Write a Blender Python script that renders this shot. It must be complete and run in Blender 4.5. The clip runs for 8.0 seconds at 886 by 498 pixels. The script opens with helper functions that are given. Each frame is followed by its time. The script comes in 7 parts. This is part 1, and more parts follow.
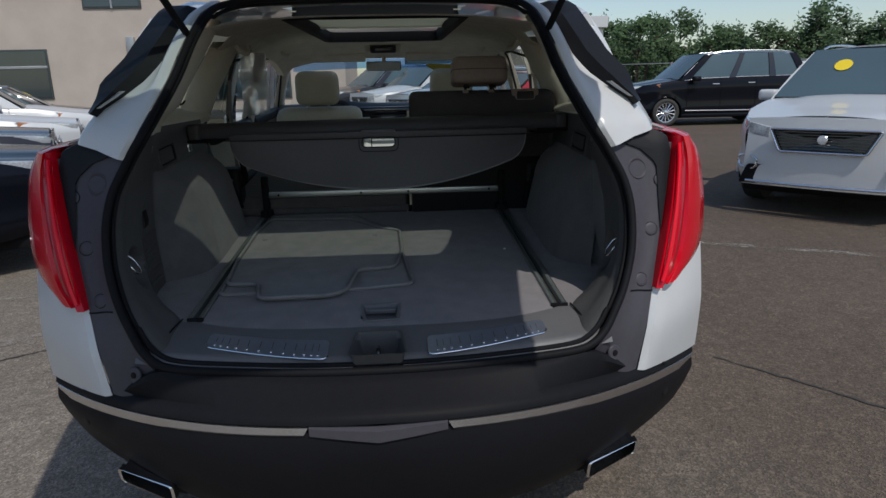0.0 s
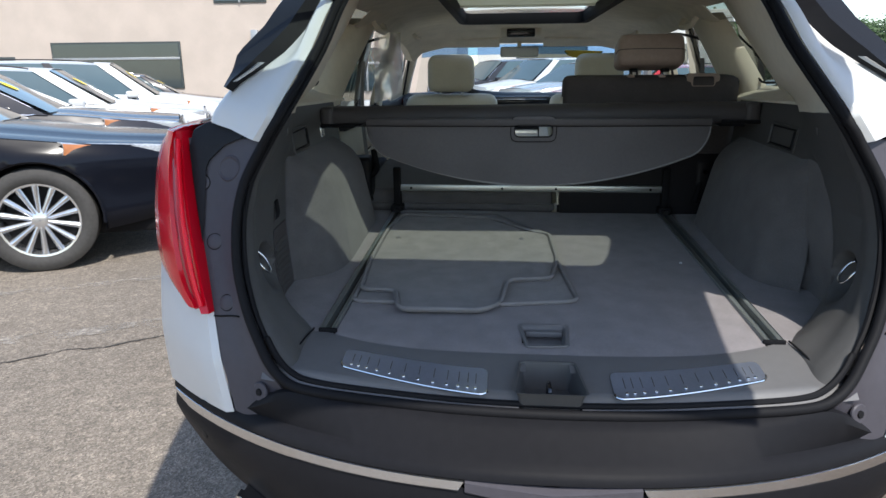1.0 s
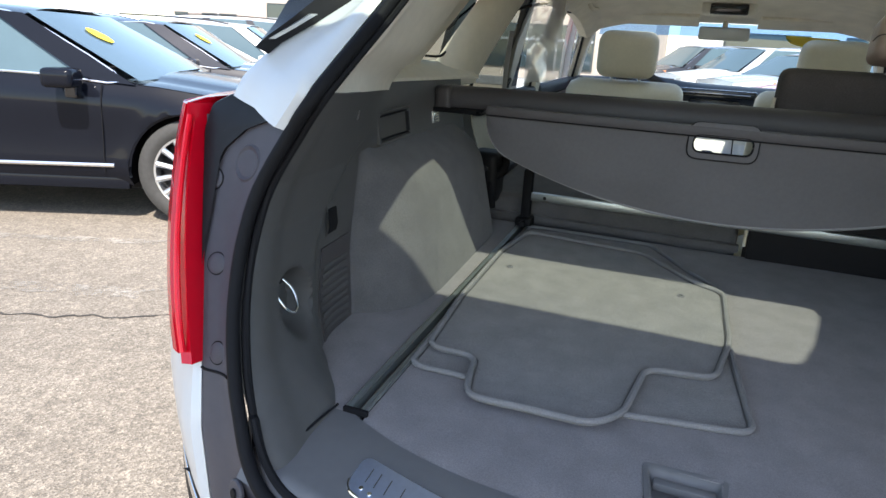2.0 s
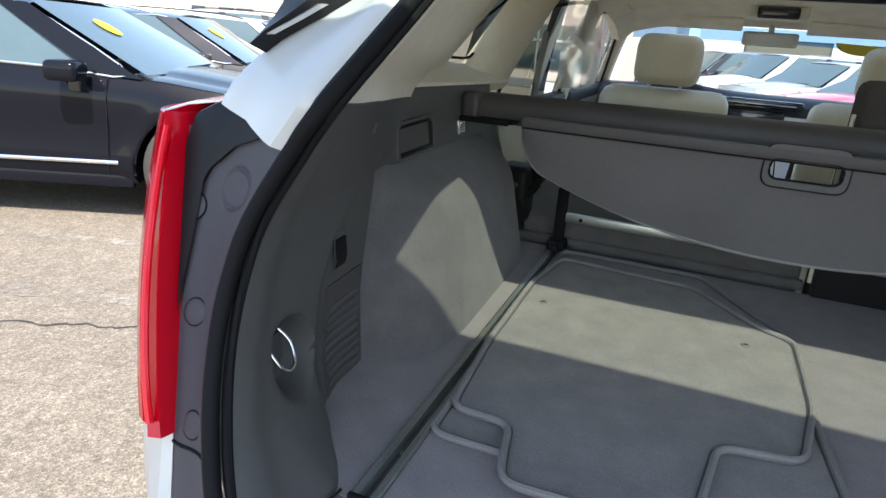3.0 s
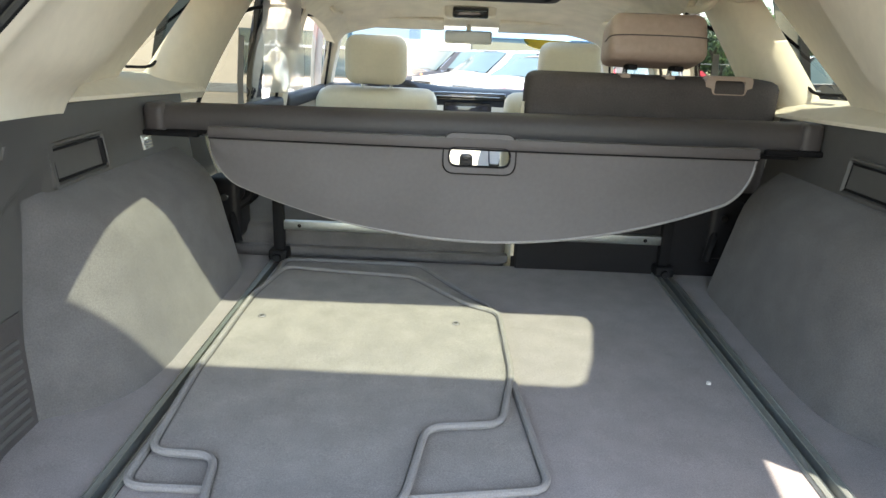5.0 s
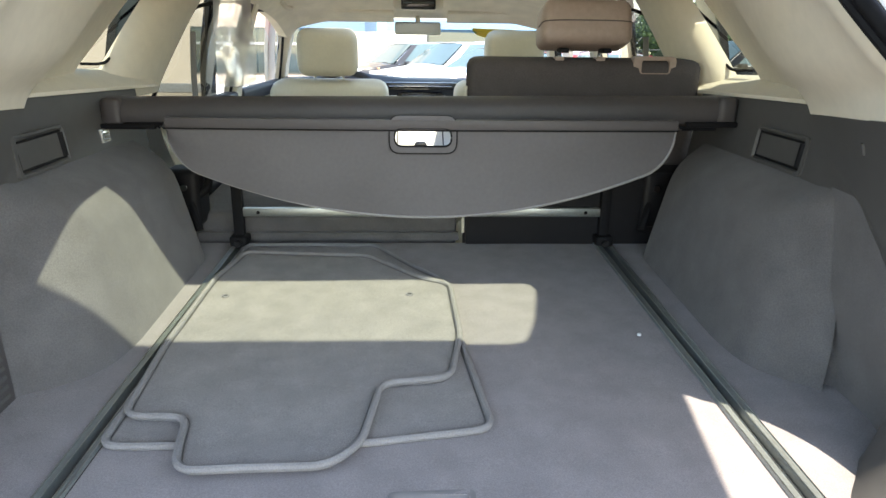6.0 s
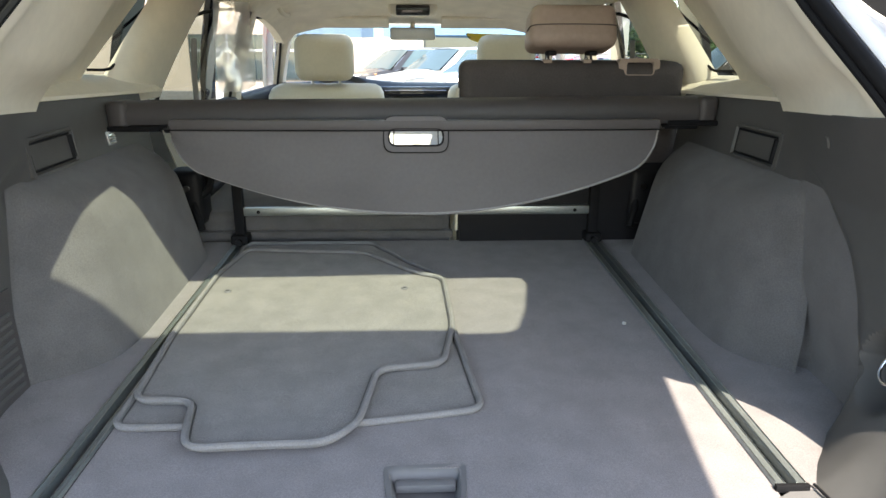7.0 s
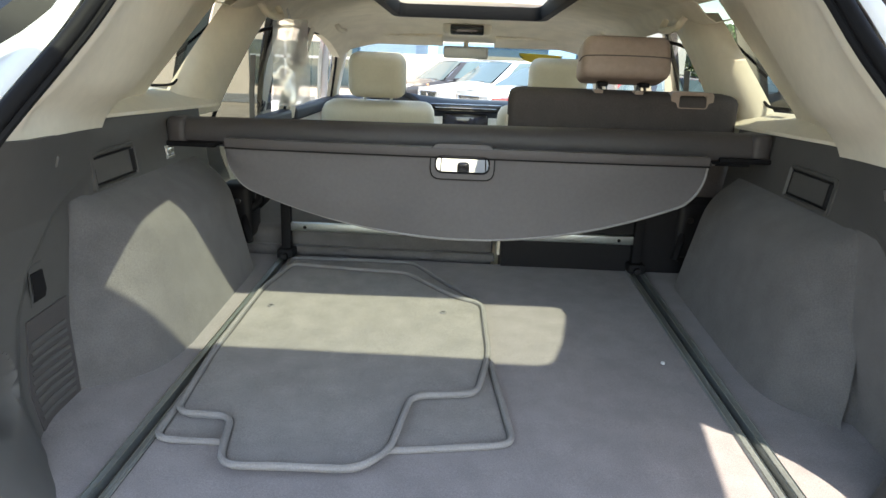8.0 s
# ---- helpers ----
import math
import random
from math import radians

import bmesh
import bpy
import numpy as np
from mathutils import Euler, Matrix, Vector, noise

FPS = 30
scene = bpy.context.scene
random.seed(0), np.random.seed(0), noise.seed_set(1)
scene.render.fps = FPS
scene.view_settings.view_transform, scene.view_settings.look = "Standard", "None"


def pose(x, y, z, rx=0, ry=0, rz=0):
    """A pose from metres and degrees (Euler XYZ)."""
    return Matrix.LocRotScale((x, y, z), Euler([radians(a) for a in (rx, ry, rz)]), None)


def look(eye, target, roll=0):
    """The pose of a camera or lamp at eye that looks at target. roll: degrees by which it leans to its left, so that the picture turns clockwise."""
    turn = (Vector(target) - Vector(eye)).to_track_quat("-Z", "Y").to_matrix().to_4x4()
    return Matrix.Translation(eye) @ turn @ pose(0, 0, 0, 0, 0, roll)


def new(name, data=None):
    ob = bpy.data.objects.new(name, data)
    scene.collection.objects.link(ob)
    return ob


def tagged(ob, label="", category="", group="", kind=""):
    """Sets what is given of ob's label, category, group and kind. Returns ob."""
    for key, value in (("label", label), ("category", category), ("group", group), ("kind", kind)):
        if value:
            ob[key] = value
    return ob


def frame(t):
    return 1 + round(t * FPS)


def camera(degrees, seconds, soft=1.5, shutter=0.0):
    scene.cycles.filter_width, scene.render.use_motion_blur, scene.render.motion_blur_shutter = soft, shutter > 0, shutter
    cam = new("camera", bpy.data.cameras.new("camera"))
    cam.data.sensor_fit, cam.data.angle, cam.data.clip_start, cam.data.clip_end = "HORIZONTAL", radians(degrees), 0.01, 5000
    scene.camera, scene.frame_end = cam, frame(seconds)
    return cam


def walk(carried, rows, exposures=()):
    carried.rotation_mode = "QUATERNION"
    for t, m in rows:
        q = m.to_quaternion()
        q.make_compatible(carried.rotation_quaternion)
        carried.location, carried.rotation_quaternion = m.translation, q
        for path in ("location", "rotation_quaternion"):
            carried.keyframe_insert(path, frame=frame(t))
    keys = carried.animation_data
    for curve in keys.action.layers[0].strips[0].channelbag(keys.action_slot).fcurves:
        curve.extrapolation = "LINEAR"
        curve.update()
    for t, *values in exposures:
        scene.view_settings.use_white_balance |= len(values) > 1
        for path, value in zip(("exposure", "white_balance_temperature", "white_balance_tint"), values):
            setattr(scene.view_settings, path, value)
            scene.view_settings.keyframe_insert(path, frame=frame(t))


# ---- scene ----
cam = camera(68.6, 8.0)
PATH = [
    (0, (0.071, -1.371, 1.437), (0.192, 0.545, 0.88), -1.1),
    (0.5, (0.016, -1.294, 1.414), (0.052, 0.625, 0.852), -1.1),
    (0.7, (-0.028, -1.205, 1.405), (-0.062, 0.711, 0.831), -1.0),
    (1, (-0.098, -1.062, 1.381), (-0.278, 0.848, 0.816), -0.6),
    (1.5, (-0.062, -0.751, 1.354), (-0.559, 1.092, 0.759), 0.4),
    (1.7, (-0.039, -0.634, 1.365), (-0.63, 1.173, 0.746), 1.3),
    (2.8, (-0.175, -0.317, 1.352), (-0.895, 1.434, 0.708), 4.4),
    (3, (-0.173, -0.305, 1.356), (-0.866, 1.458, 0.715), 4.2),
    (3.5, (-0.149, -0.284, 1.364), (-0.722, 1.527, 0.739), 3.7),
    (4, (-0.113, -0.274, 1.373), (-0.52, 1.584, 0.757), 3.0),
    (4.5, (-0.082, -0.266, 1.372), (-0.284, 1.631, 0.771), 2.7),
    (5, (-0.053, -0.253, 1.359), (-0.076, 1.657, 0.767), 2.3),
    (5.2, (-0.049, -0.235, 1.367), (-0.015, 1.67, 0.758), 2.0),
    (6.3, (-0.013, -0.405, 1.341), (0.074, 1.498, 0.734), 0.5),
    (6.5, (-0.016, -0.418, 1.338), (0.081, 1.486, 0.733), 0.5),
    (7, (-0.009, -0.422, 1.346), (0.076, 1.486, 0.753), 0.2),
    (7.5, (0.006, -0.406, 1.363), (-0.005, 1.511, 0.794), 0.4),
    (8, (-0.005, -0.421, 1.385), (-0.053, 1.496, 0.818), 2.1),
]
STOPS = [(0.0, -0.35, 6450, 9), (0.5, -0.45, 6450, 9), (0.8, 0.1, 6500, 9), (1.1, 1.25, 6550, 9), (1.5, 1.68, 6700, 9), (2.2, 1.68, 6850, 9), (3.0, 1.67, 7000, 9), (3.5, 2.02, 7150, 9), (4.0, 2.36, 7350, 9), (4.5, 2.68, 7600, 9), (5.0, 2.80, 7650, 9), (6.5, 2.50, 7550, 9), (7.5, 2.38, 7600, 9), (8.0, 2.42, 7600, 9)]
# the lot falls a little towards the car's tail: car and camera are laid out level, then pitched nose-up
NOSE_UP = Matrix.Translation((0, 0.99, 0)) @ Matrix.Rotation(radians(1.5), 4, "X") @ Matrix.Translation((0, -0.99, 0))
walk(cam, [(t, NOSE_UP @ look(eye, target, roll)) for t, eye, target, roll in PATH], STOPS)

# ---- light: high summer sun from behind the right rear corner, clear hazy sky ----
SUN_TO = (NOSE_UP.to_3x3() @ Vector((0.32, -0.60, 1.0))).normalized()
world = bpy.data.worlds.new("sky")
world.use_nodes = True
scene.world = world
nt = world.node_tree
sky = nt.nodes.new("ShaderNodeTexSky")
sky.sky_type = "NISHITA"
sky.sun_disc = False
sky.sun_elevation = math.asin(SUN_TO.z)
sky.sun_rotation = math.atan2(SUN_TO.x, SUN_TO.y)
sky.air_density, sky.dust_density, sky.ozone_density = 1.0, 0.8, 1.0
nt.links.new(sky.outputs[0], nt.nodes["Background"].inputs[0])
nt.nodes["Background"].inputs[1].default_value = 0.15
sun_data = bpy.data.lights.new("sun", "SUN")
sun_data.energy, sun_data.angle, sun_data.color = 3.2, radians(0.6), (1.0, 0.96, 0.90)
sun = new("sun", sun_data)
sun.rotation_mode = "QUATERNION"
sun.rotation_quaternion = SUN_TO.to_track_quat("Z", "Y")
sun.location = (6, -6, 18)


# ---- materials ----
def mat(name, color, rough=0.5, metal=0.0, scale=30.0, vary=0.12, bump=0.0, bscale=None, coat=0.0, spec=0.5,
        trans=0.0, ior=1.45, sheen=0.0, blotch=0.08, bdist=0.002):
    """Two scales of colour variation, fine relief."""
    m = bpy.data.materials.new(name)
    m.use_nodes = True
    t = m.node_tree
    p = t.nodes["Principled BSDF"]
    p.inputs["Roughness"].default_value = rough
    p.inputs["Metallic"].default_value = metal
    p.inputs["Coat Weight"].default_value = coat
    p.inputs["Coat Roughness"].default_value = 0.04
    p.inputs["Specular IOR Level"].default_value = spec
    p.inputs["Transmission Weight"].default_value = trans
    p.inputs["IOR"].default_value = ior
    p.inputs["Sheen Weight"].default_value = sheen
    tc = t.nodes.new("ShaderNodeTexCoord")
    fine = t.nodes.new("ShaderNodeTexNoise")
    fine.inputs["Scale"].default_value = scale
    fine.inputs["Detail"].default_value = 4
    wide = t.nodes.new("ShaderNodeTexNoise")
    wide.inputs["Scale"].default_value = max(scale * 0.04, 0.8)
    wide.inputs["Detail"].default_value = 3
    for n in (fine, wide):
        t.links.new(tc.outputs["Object"], n.inputs["Vector"])
    r1 = t.nodes.new("ShaderNodeMapRange")
    r1.inputs[1].default_value, r1.inputs[2].default_value = 0.25, 0.75
    r1.inputs[3].default_value, r1.inputs[4].default_value = 1 - vary, 1 + vary
    r2 = t.nodes.new("ShaderNodeMapRange")
    r2.inputs[1].default_value, r2.inputs[2].default_value = 0.3, 0.7
    r2.inputs[3].default_value, r2.inputs[4].default_value = 1 - blotch, 1 + blotch
    t.links.new(fine.outputs[0], r1.inputs[0])
    t.links.new(wide.outputs[0], r2.inputs[0])
    mul = t.nodes.new("ShaderNodeMath")
    mul.operation = "MULTIPLY"
    t.links.new(r1.outputs[0], mul.inputs[0])
    t.links.new(r2.outputs[0], mul.inputs[1])
    vm = t.nodes.new("ShaderNodeVectorMath")
    vm.operation = "SCALE"
    vm.inputs[0].default_value = color
    t.links.new(mul.outputs[0], vm.inputs["Scale"])
    t.links.new(vm.outputs[0], p.inputs["Base Color"])
    if bump:
        bn = t.nodes.new("ShaderNodeTexNoise")
        bn.inputs["Scale"].default_value = bscale or scale * 4
        bn.inputs["Detail"].default_value = 3
        t.links.new(tc.outputs["Object"], bn.inputs["Vector"])
        b = t.nodes.new("ShaderNodeBump")
        b.inputs["Strength"].default_value = bump
        b.inputs["Distance"].default_value = bdist
        t.links.new(bn.outputs[0], b.inputs["Height"])
        t.links.new(b.outputs[0], p.inputs["Normal"])
    return m


def glass(name, color, rough=0.0):
    """A thin pane: clear with a sheen."""
    m = bpy.data.materials.new(name)
    m.use_nodes = True
    t = m.node_tree
    t.nodes.remove(t.nodes["Principled BSDF"])
    tr = t.nodes.new("ShaderNodeBsdfTransparent")
    tr.inputs[0].default_value = (*color, 1)
    gl = t.nodes.new("ShaderNodeBsdfGlossy")
    gl.inputs["Roughness"].default_value = rough
    fr = t.nodes.new("ShaderNodeLayerWeight")
    pw = t.nodes.new("ShaderNodeMath")
    pw.operation = "POWER"
    pw.inputs[1].default_value = 4.0
    t.links.new(fr.outputs["Facing"], pw.inputs[0])
    ad = t.nodes.new("ShaderNodeMath")
    ad.operation = "MULTIPLY_ADD"
    ad.inputs[1].default_value, ad.inputs[2].default_value = 0.6, 0.05
    t.links.new(pw.outputs[0], ad.inputs[0])
    mx = t.nodes.new("ShaderNodeMixShader")
    t.links.new(ad.outputs[0], mx.inputs[0])
    t.links.new(tr.outputs[0], mx.inputs[1])
    t.links.new(gl.outputs[0], mx.inputs[2])
    t.links.new(mx.outputs[0], t.nodes["Material Output"].inputs[0])
    return m


M_WHITE = mat("white_paint", (0.60, 0.605, 0.605), 0.3, coat=0.5, vary=0.01, blotch=0.02)
M_BLACKPAINT = mat("black_paint", (0.006, 0.007, 0.011), 0.18, coat=0.22, vary=0.05, spec=0.10)
M_DARKPAINT = mat("dark_grey_paint", (0.03, 0.03, 0.036), 0.25, coat=0.7, vary=0.05, spec=0.15)
M_SILVER = mat("silver_paint", (0.5, 0.52, 0.54), 0.25, metal=0.4, coat=0.6, vary=0.03)
M_RED = mat("red_paint", (0.42, 0.02, 0.025), 0.25, coat=0.8, vary=0.03)
M_PLASTIC = mat("grained_black_plastic", (0.012, 0.012, 0.014), 0.42, spec=0.22, scale=60, vary=0.08, bump=0.15, bscale=900)
M_BUMPER = mat("grained_bumper_plastic", (0.012, 0.012, 0.014), 0.5, spec=0.08, scale=60, vary=0.08, bump=0.15, bscale=900, blotch=0.06)
M_JAMB = mat("grey_black_jamb_plastic", (0.064, 0.060, 0.071), 0.5, spec=0.35, scale=60, vary=0.06, bump=0.12, bscale=800)
M_GLOSSBLACK = mat("gloss_black", (0.008, 0.008, 0.01), 0.08, coat=1.0, vary=0.02)
M_RUBBER = mat("rubber", (0.010, 0.010, 0.0115), 0.62, scale=80, vary=0.1, spec=0.13)
M_TRIM = mat("charcoal_trim_plastic", (0.078, 0.076, 0.0745), 0.52, scale=50, vary=0.05, bump=0.12, bscale=1100, blotch=0.05)
M_SILL = mat("charcoal_sill_plastic", (0.128, 0.126, 0.127), 0.45, scale=50, vary=0.05, bump=0.12, bscale=1100)
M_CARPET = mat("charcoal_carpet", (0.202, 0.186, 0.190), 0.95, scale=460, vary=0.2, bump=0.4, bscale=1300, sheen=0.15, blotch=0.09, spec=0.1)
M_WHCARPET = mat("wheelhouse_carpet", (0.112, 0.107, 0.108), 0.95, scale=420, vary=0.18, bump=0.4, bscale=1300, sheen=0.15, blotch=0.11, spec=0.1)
M_MAT = mat("mat_carpet", (0.190, 0.178, 0.172), 0.95, scale=460, vary=0.26, bump=0.5, bscale=1300, sheen=0.2, blotch=0.12, spec=0.1)
M_BIND = mat("mat_binding", (0.22, 0.215, 0.215), 0.85, scale=500, vary=0.2, bump=0.3)
M_MATBIND = mat("grey_mat_binding", (0.195, 0.188, 0.188), 0.85, scale=500, vary=0.2, bump=0.3)
M_COVER = mat("cover_vinyl", (0.097, 0.092, 0.096), 0.55, scale=120, vary=0.06, bump=0.2, bscale=900)
M_HANDLE = mat("grey_handle_plastic", (0.14, 0.136, 0.138), 0.5, scale=60, vary=0.06, bump=0.12, bscale=900)
M_CASSETTE = mat("cassette_vinyl", (0.062, 0.056, 0.057), 0.5, scale=120, vary=0.06, bump=0.2, bscale=900)
M_BEIGE = mat("beige_trim", (0.71, 0.655, 0.545), 0.6, scale=40, vary=0.04, bump=0.1, bscale=1000, blotch=0.05)
M_HEADLINER = mat("headliner_fabric", (0.80, 0.74, 0.63), 0.95, scale=300, vary=0.06, bump=0.2, bscale=900)
M_LEATHER = mat("cream_leather", (0.66, 0.605, 0.49), 0.42, scale=90, vary=0.03, bump=0.2, bscale=500)
M_TAUPE = mat("taupe_leather", (0.33, 0.255, 0.215), 0.45, scale=90, vary=0.08, bump=0.3, bscale=500)
M_SEATBACK = mat("seatback_carpet", (0.085, 0.076, 0.075), 0.9, scale=400, vary=0.22, bump=0.4, bscale=1000, spec=0.1)
M_CHROME = mat("chrome", (0.80, 0.81, 0.83), 0.09, metal=1.0, vary=0.02)
M_STRIP = mat("satin_chrome", (0.74, 0.75, 0.77), 0.27, metal=1.0, vary=0.03)
M_ALU = mat("brushed_aluminium", (0.50, 0.53, 0.52), 0.34, metal=1.0, scale=120, vary=0.06)
M_RAIL = mat("rail_aluminium", (0.30, 0.33, 0.33), 0.42, metal=0.75, scale=120, vary=0.10, blotch=0.15)
M_SILLPLATE = mat("satin_sill_plate", (0.50, 0.56, 0.70), 0.30, metal=0.85, scale=150, vary=0.05)
M_LENS = mat("red_lens", (0.60, 0.002, 0.016), 0.22, coat=0.35, vary=0.04, spec=0.3)
M_LENSBRIGHT = mat("bright_red_lens", (0.85, 0.004, 0.02), 0.3, coat=0.3, vary=0.04, spec=0.3)
M_LENSDARK = mat("dark_red_lens", (0.28, 0.002, 0.008), 0.15, coat=1.0, vary=0.05)
M_CONSOLE = mat("satin_silver_plastic", (0.62, 0.62, 0.60), 0.45, metal=0.25, vary=0.03)
# On the mirror glass this grey stands in for the reflected cabin.
M_MIRROR = mat("grey_mirror", (0.46, 0.47, 0.45), 0.35, metal=0.2, vary=0.03)
M_DASH = mat("dash_soft", (0.03, 0.03, 0.034), 0.6, vary=0.06)
M_SCREEN = mat("dark_screen", (0.012, 0.013, 0.03), 0.12, vary=0.02, coat=0.6)
M_GLASS = glass("clear_glass", (0.95, 0.98, 0.965))
M_TINT = glass("tinted_glass", (0.46, 0.53, 0.47))
M_ROOFPANE = glass("roof_glass", (0.74, 0.79, 0.75))
M_PRIVACY = glass("privacy_glass", (0.30, 0.33, 0.30))
# Blue-grey base stands in for sky reflected in the parked cars' glass.
M_CARGLASS = mat("car_glass", (0.075, 0.115, 0.135), 0.05, coat=0.15, vary=0.02, spec=0.32)
M_HEADLAMP = mat("headlamp", (0.62, 0.64, 0.66), 0.12, metal=0.45, coat=1.0, scale=60, vary=0.35, blotch=0.3)
M_AMBER = mat("amber_lens", (0.55, 0.22, 0.10), 0.15, coat=1.0)
M_TYRE = mat("tyre", (0.045, 0.043, 0.041), 0.75, scale=40, vary=0.15, bump=0.2)
M_WHEEL = mat("wheel_alloy", (0.68, 0.69, 0.71), 0.22, metal=0.9, vary=0.03)
M_STICKER = mat("yellow_sticker", (0.85, 0.62, 0.03), 0.5, vary=0.03)
M_SUNSHADE = mat("sunshade", (0.66, 0.64, 0.58), 0.9, scale=200, vary=0.05)


def let_light_through(m, share):
    """Thin cloth: part of the light that falls on one side leaves by the other."""
    t = m.node_tree
    tl, mx = t.nodes.new("ShaderNodeBsdfTranslucent"), t.nodes.new("ShaderNodeMixShader")
    tl.inputs[0].default_value = (0.72, 0.72, 0.64, 1)
    mx.inputs[0].default_value = share
    t.links.new(t.nodes["Principled BSDF"].outputs[0], mx.inputs[1])
    t.links.new(tl.outputs[0], mx.inputs[2])
    t.links.new(mx.outputs[0], t.nodes["Material Output"].inputs[0])


let_light_through(M_SUNSHADE, 0.45)


def asphalt():
    m = bpy.data.materials.new("worn_asphalt")
    m.use_nodes = True
    t = m.node_tree
    p = t.nodes["Principled BSDF"]
    p.inputs["Roughness"].default_value = 0.9
    g = t.nodes.new("ShaderNodeNewGeometry")
    v = t.nodes.new("ShaderNodeTexVoronoi")
    v.inputs["Scale"].default_value = 150
    n1 = t.nodes.new("ShaderNodeTexNoise")
    n1.inputs["Scale"].default_value, n1.inputs["Detail"].default_value = 0.7, 6
    n2 = t.nodes.new("ShaderNodeTexNoise")
    n2.inputs["Scale"].default_value, n2.inputs["Detail"].default_value = 160, 3
    n3 = t.nodes.new("ShaderNodeTexNoise")
    n3.inputs["Scale"].default_value, n3.inputs["Detail"].default_value = 9, 4
    for n in (v, n1, n2, n3):
        t.links.new(g.outputs["Position"], n.inputs["Vector"])
    r = t.nodes.new("ShaderNodeValToRGB")
    e = r.color_ramp.elements
    e[0].position, e[0].color = 0.05, (0.105, 0.093, 0.079, 1)
    e[1].position, e[1].color = 0.95, (0.30, 0.268, 0.228, 1)
    k = r.color_ramp.elements.new(0.55)
    k.color = (0.19, 0.168, 0.143, 1)
    t.links.new(v.outputs["Color"], r.inputs[0])
    peb = t.nodes.new("ShaderNodeTexVoronoi")
    peb.inputs["Scale"].default_value = 46
    t.links.new(g.outputs["Position"], peb.inputs["Vector"])
    pr = t.nodes.new("ShaderNodeValToRGB")
    pr.color_ramp.elements[0].position, pr.color_ramp.elements[0].color = 0.10, (0.62, 0.60, 0.57, 1)
    pr.color_ramp.elements[1].position, pr.color_ramp.elements[1].color = 0.97, (1.75, 1.70, 1.62, 1)
    pk = pr.color_ramp.elements.new(0.62)
    pk.color = (0.95, 0.94, 0.93, 1)
    t.links.new(peb.outputs["Color"], pr.inputs[0])
    grit = t.nodes.new("ShaderNodeMix")
    grit.data_type, grit.blend_type = "RGBA", "MULTIPLY"
    grit.inputs[0].default_value = 0.38
    t.links.new(r.outputs[0], grit.inputs[6])
    t.links.new(pr.outputs[0], grit.inputs[7])
    mix = t.nodes.new("ShaderNodeMix")
    mix.data_type, mix.blend_type = "RGBA", "MULTIPLY"
    mix.inputs[0].default_value = 1.0
    rr = t.nodes.new("ShaderNodeValToRGB")
    rr.color_ramp.elements[0].position, rr.color_ramp.elements[0].color = 0.3, (0.70, 0.68, 0.66, 1)
    rr.color_ramp.elements[1].position, rr.color_ramp.elements[1].color = 0.7, (1.12, 1.1, 1.08, 1)
    add = t.nodes.new("ShaderNodeMath")
    add.operation = "ADD"
    h = t.nodes.new("ShaderNodeMath")
    h.operation = "MULTIPLY"
    h.inputs[1].default_value = 0.45
    h2 = t.nodes.new("ShaderNodeMath")
    h2.operation = "MULTIPLY"
    h2.inputs[1].default_value = 0.55
    t.links.new(n1.outputs[0], h2.inputs[0])
    t.links.new(n3.outputs[0], h.inputs[0])
    t.links.new(h.outputs[0], add.inputs[0])
    t.links.new(h2.outputs[0], add.inputs[1])
    t.links.new(add.outputs[0], rr.inputs[0])
    t.links.new(grit.outputs[2], mix.inputs[6])
    t.links.new(rr.outputs[0], mix.inputs[7])
    # the lot's older, dirtier gravelly stretch on one side
    sep = t.nodes.new("ShaderNodeSeparateXYZ")
    t.links.new(g.outputs["Position"], sep.inputs[0])
    wob = t.nodes.new("ShaderNodeMath")
    wob.operation = "MULTIPLY_ADD"
    wob.inputs[1].default_value = 2.5
    t.links.new(n1.outputs[0], wob.inputs[0])
    t.links.new(sep.outputs[0], wob.inputs[2])
    side = t.nodes.new("ShaderNodeMapRange")
    side.interpolation_type = "SMOOTHSTEP"
    side.inputs[1].default_value, side.inputs[2].default_value = 0.4, 3.2
    t.links.new(wob.outputs[0], side.inputs[0])
    dirt = t.nodes.new("ShaderNodeMix")
    dirt.data_type = "RGBA"
    dirt.inputs[6].default_value = (1.18, 1.16, 1.14, 1)
    dirt.inputs[7].default_value = (0.62, 0.53, 0.46, 1)
    t.links.new(side.outputs[0], dirt.inputs[0])
    tone = t.nodes.new("ShaderNodeMix")
    tone.data_type, tone.blend_type = "RGBA", "MULTIPLY"
    tone.inputs[0].default_value = 1.0
    t.links.new(mix.outputs[2], tone.inputs[6])
    t.links.new(dirt.outputs[2], tone.inputs[7])
    t.links.new(tone.outputs[2], p.inputs["Base Color"])
    b = t.nodes.new("ShaderNodeBump")
    b.inputs["Strength"].default_value, b.inputs["Distance"].default_value = 0.6, 0.006
    sm = t.nodes.new("ShaderNodeMath")
    sm.operation = "ADD"
    t.links.new(v.outputs["Distance"], sm.inputs[0])
    t.links.new(n2.outputs[0], sm.inputs[1])
    t.links.new(sm.outputs[0], b.inputs["Height"])
    t.links.new(b.outputs[0], p.inputs["Normal"])
    return m


M_ASPHALT = asphalt()
M_PATCH = mat("faded_lot_paint", (0.30, 0.27, 0.235), 0.85, scale=60, vary=0.3, blotch=0.25, bump=0.4, bscale=150)


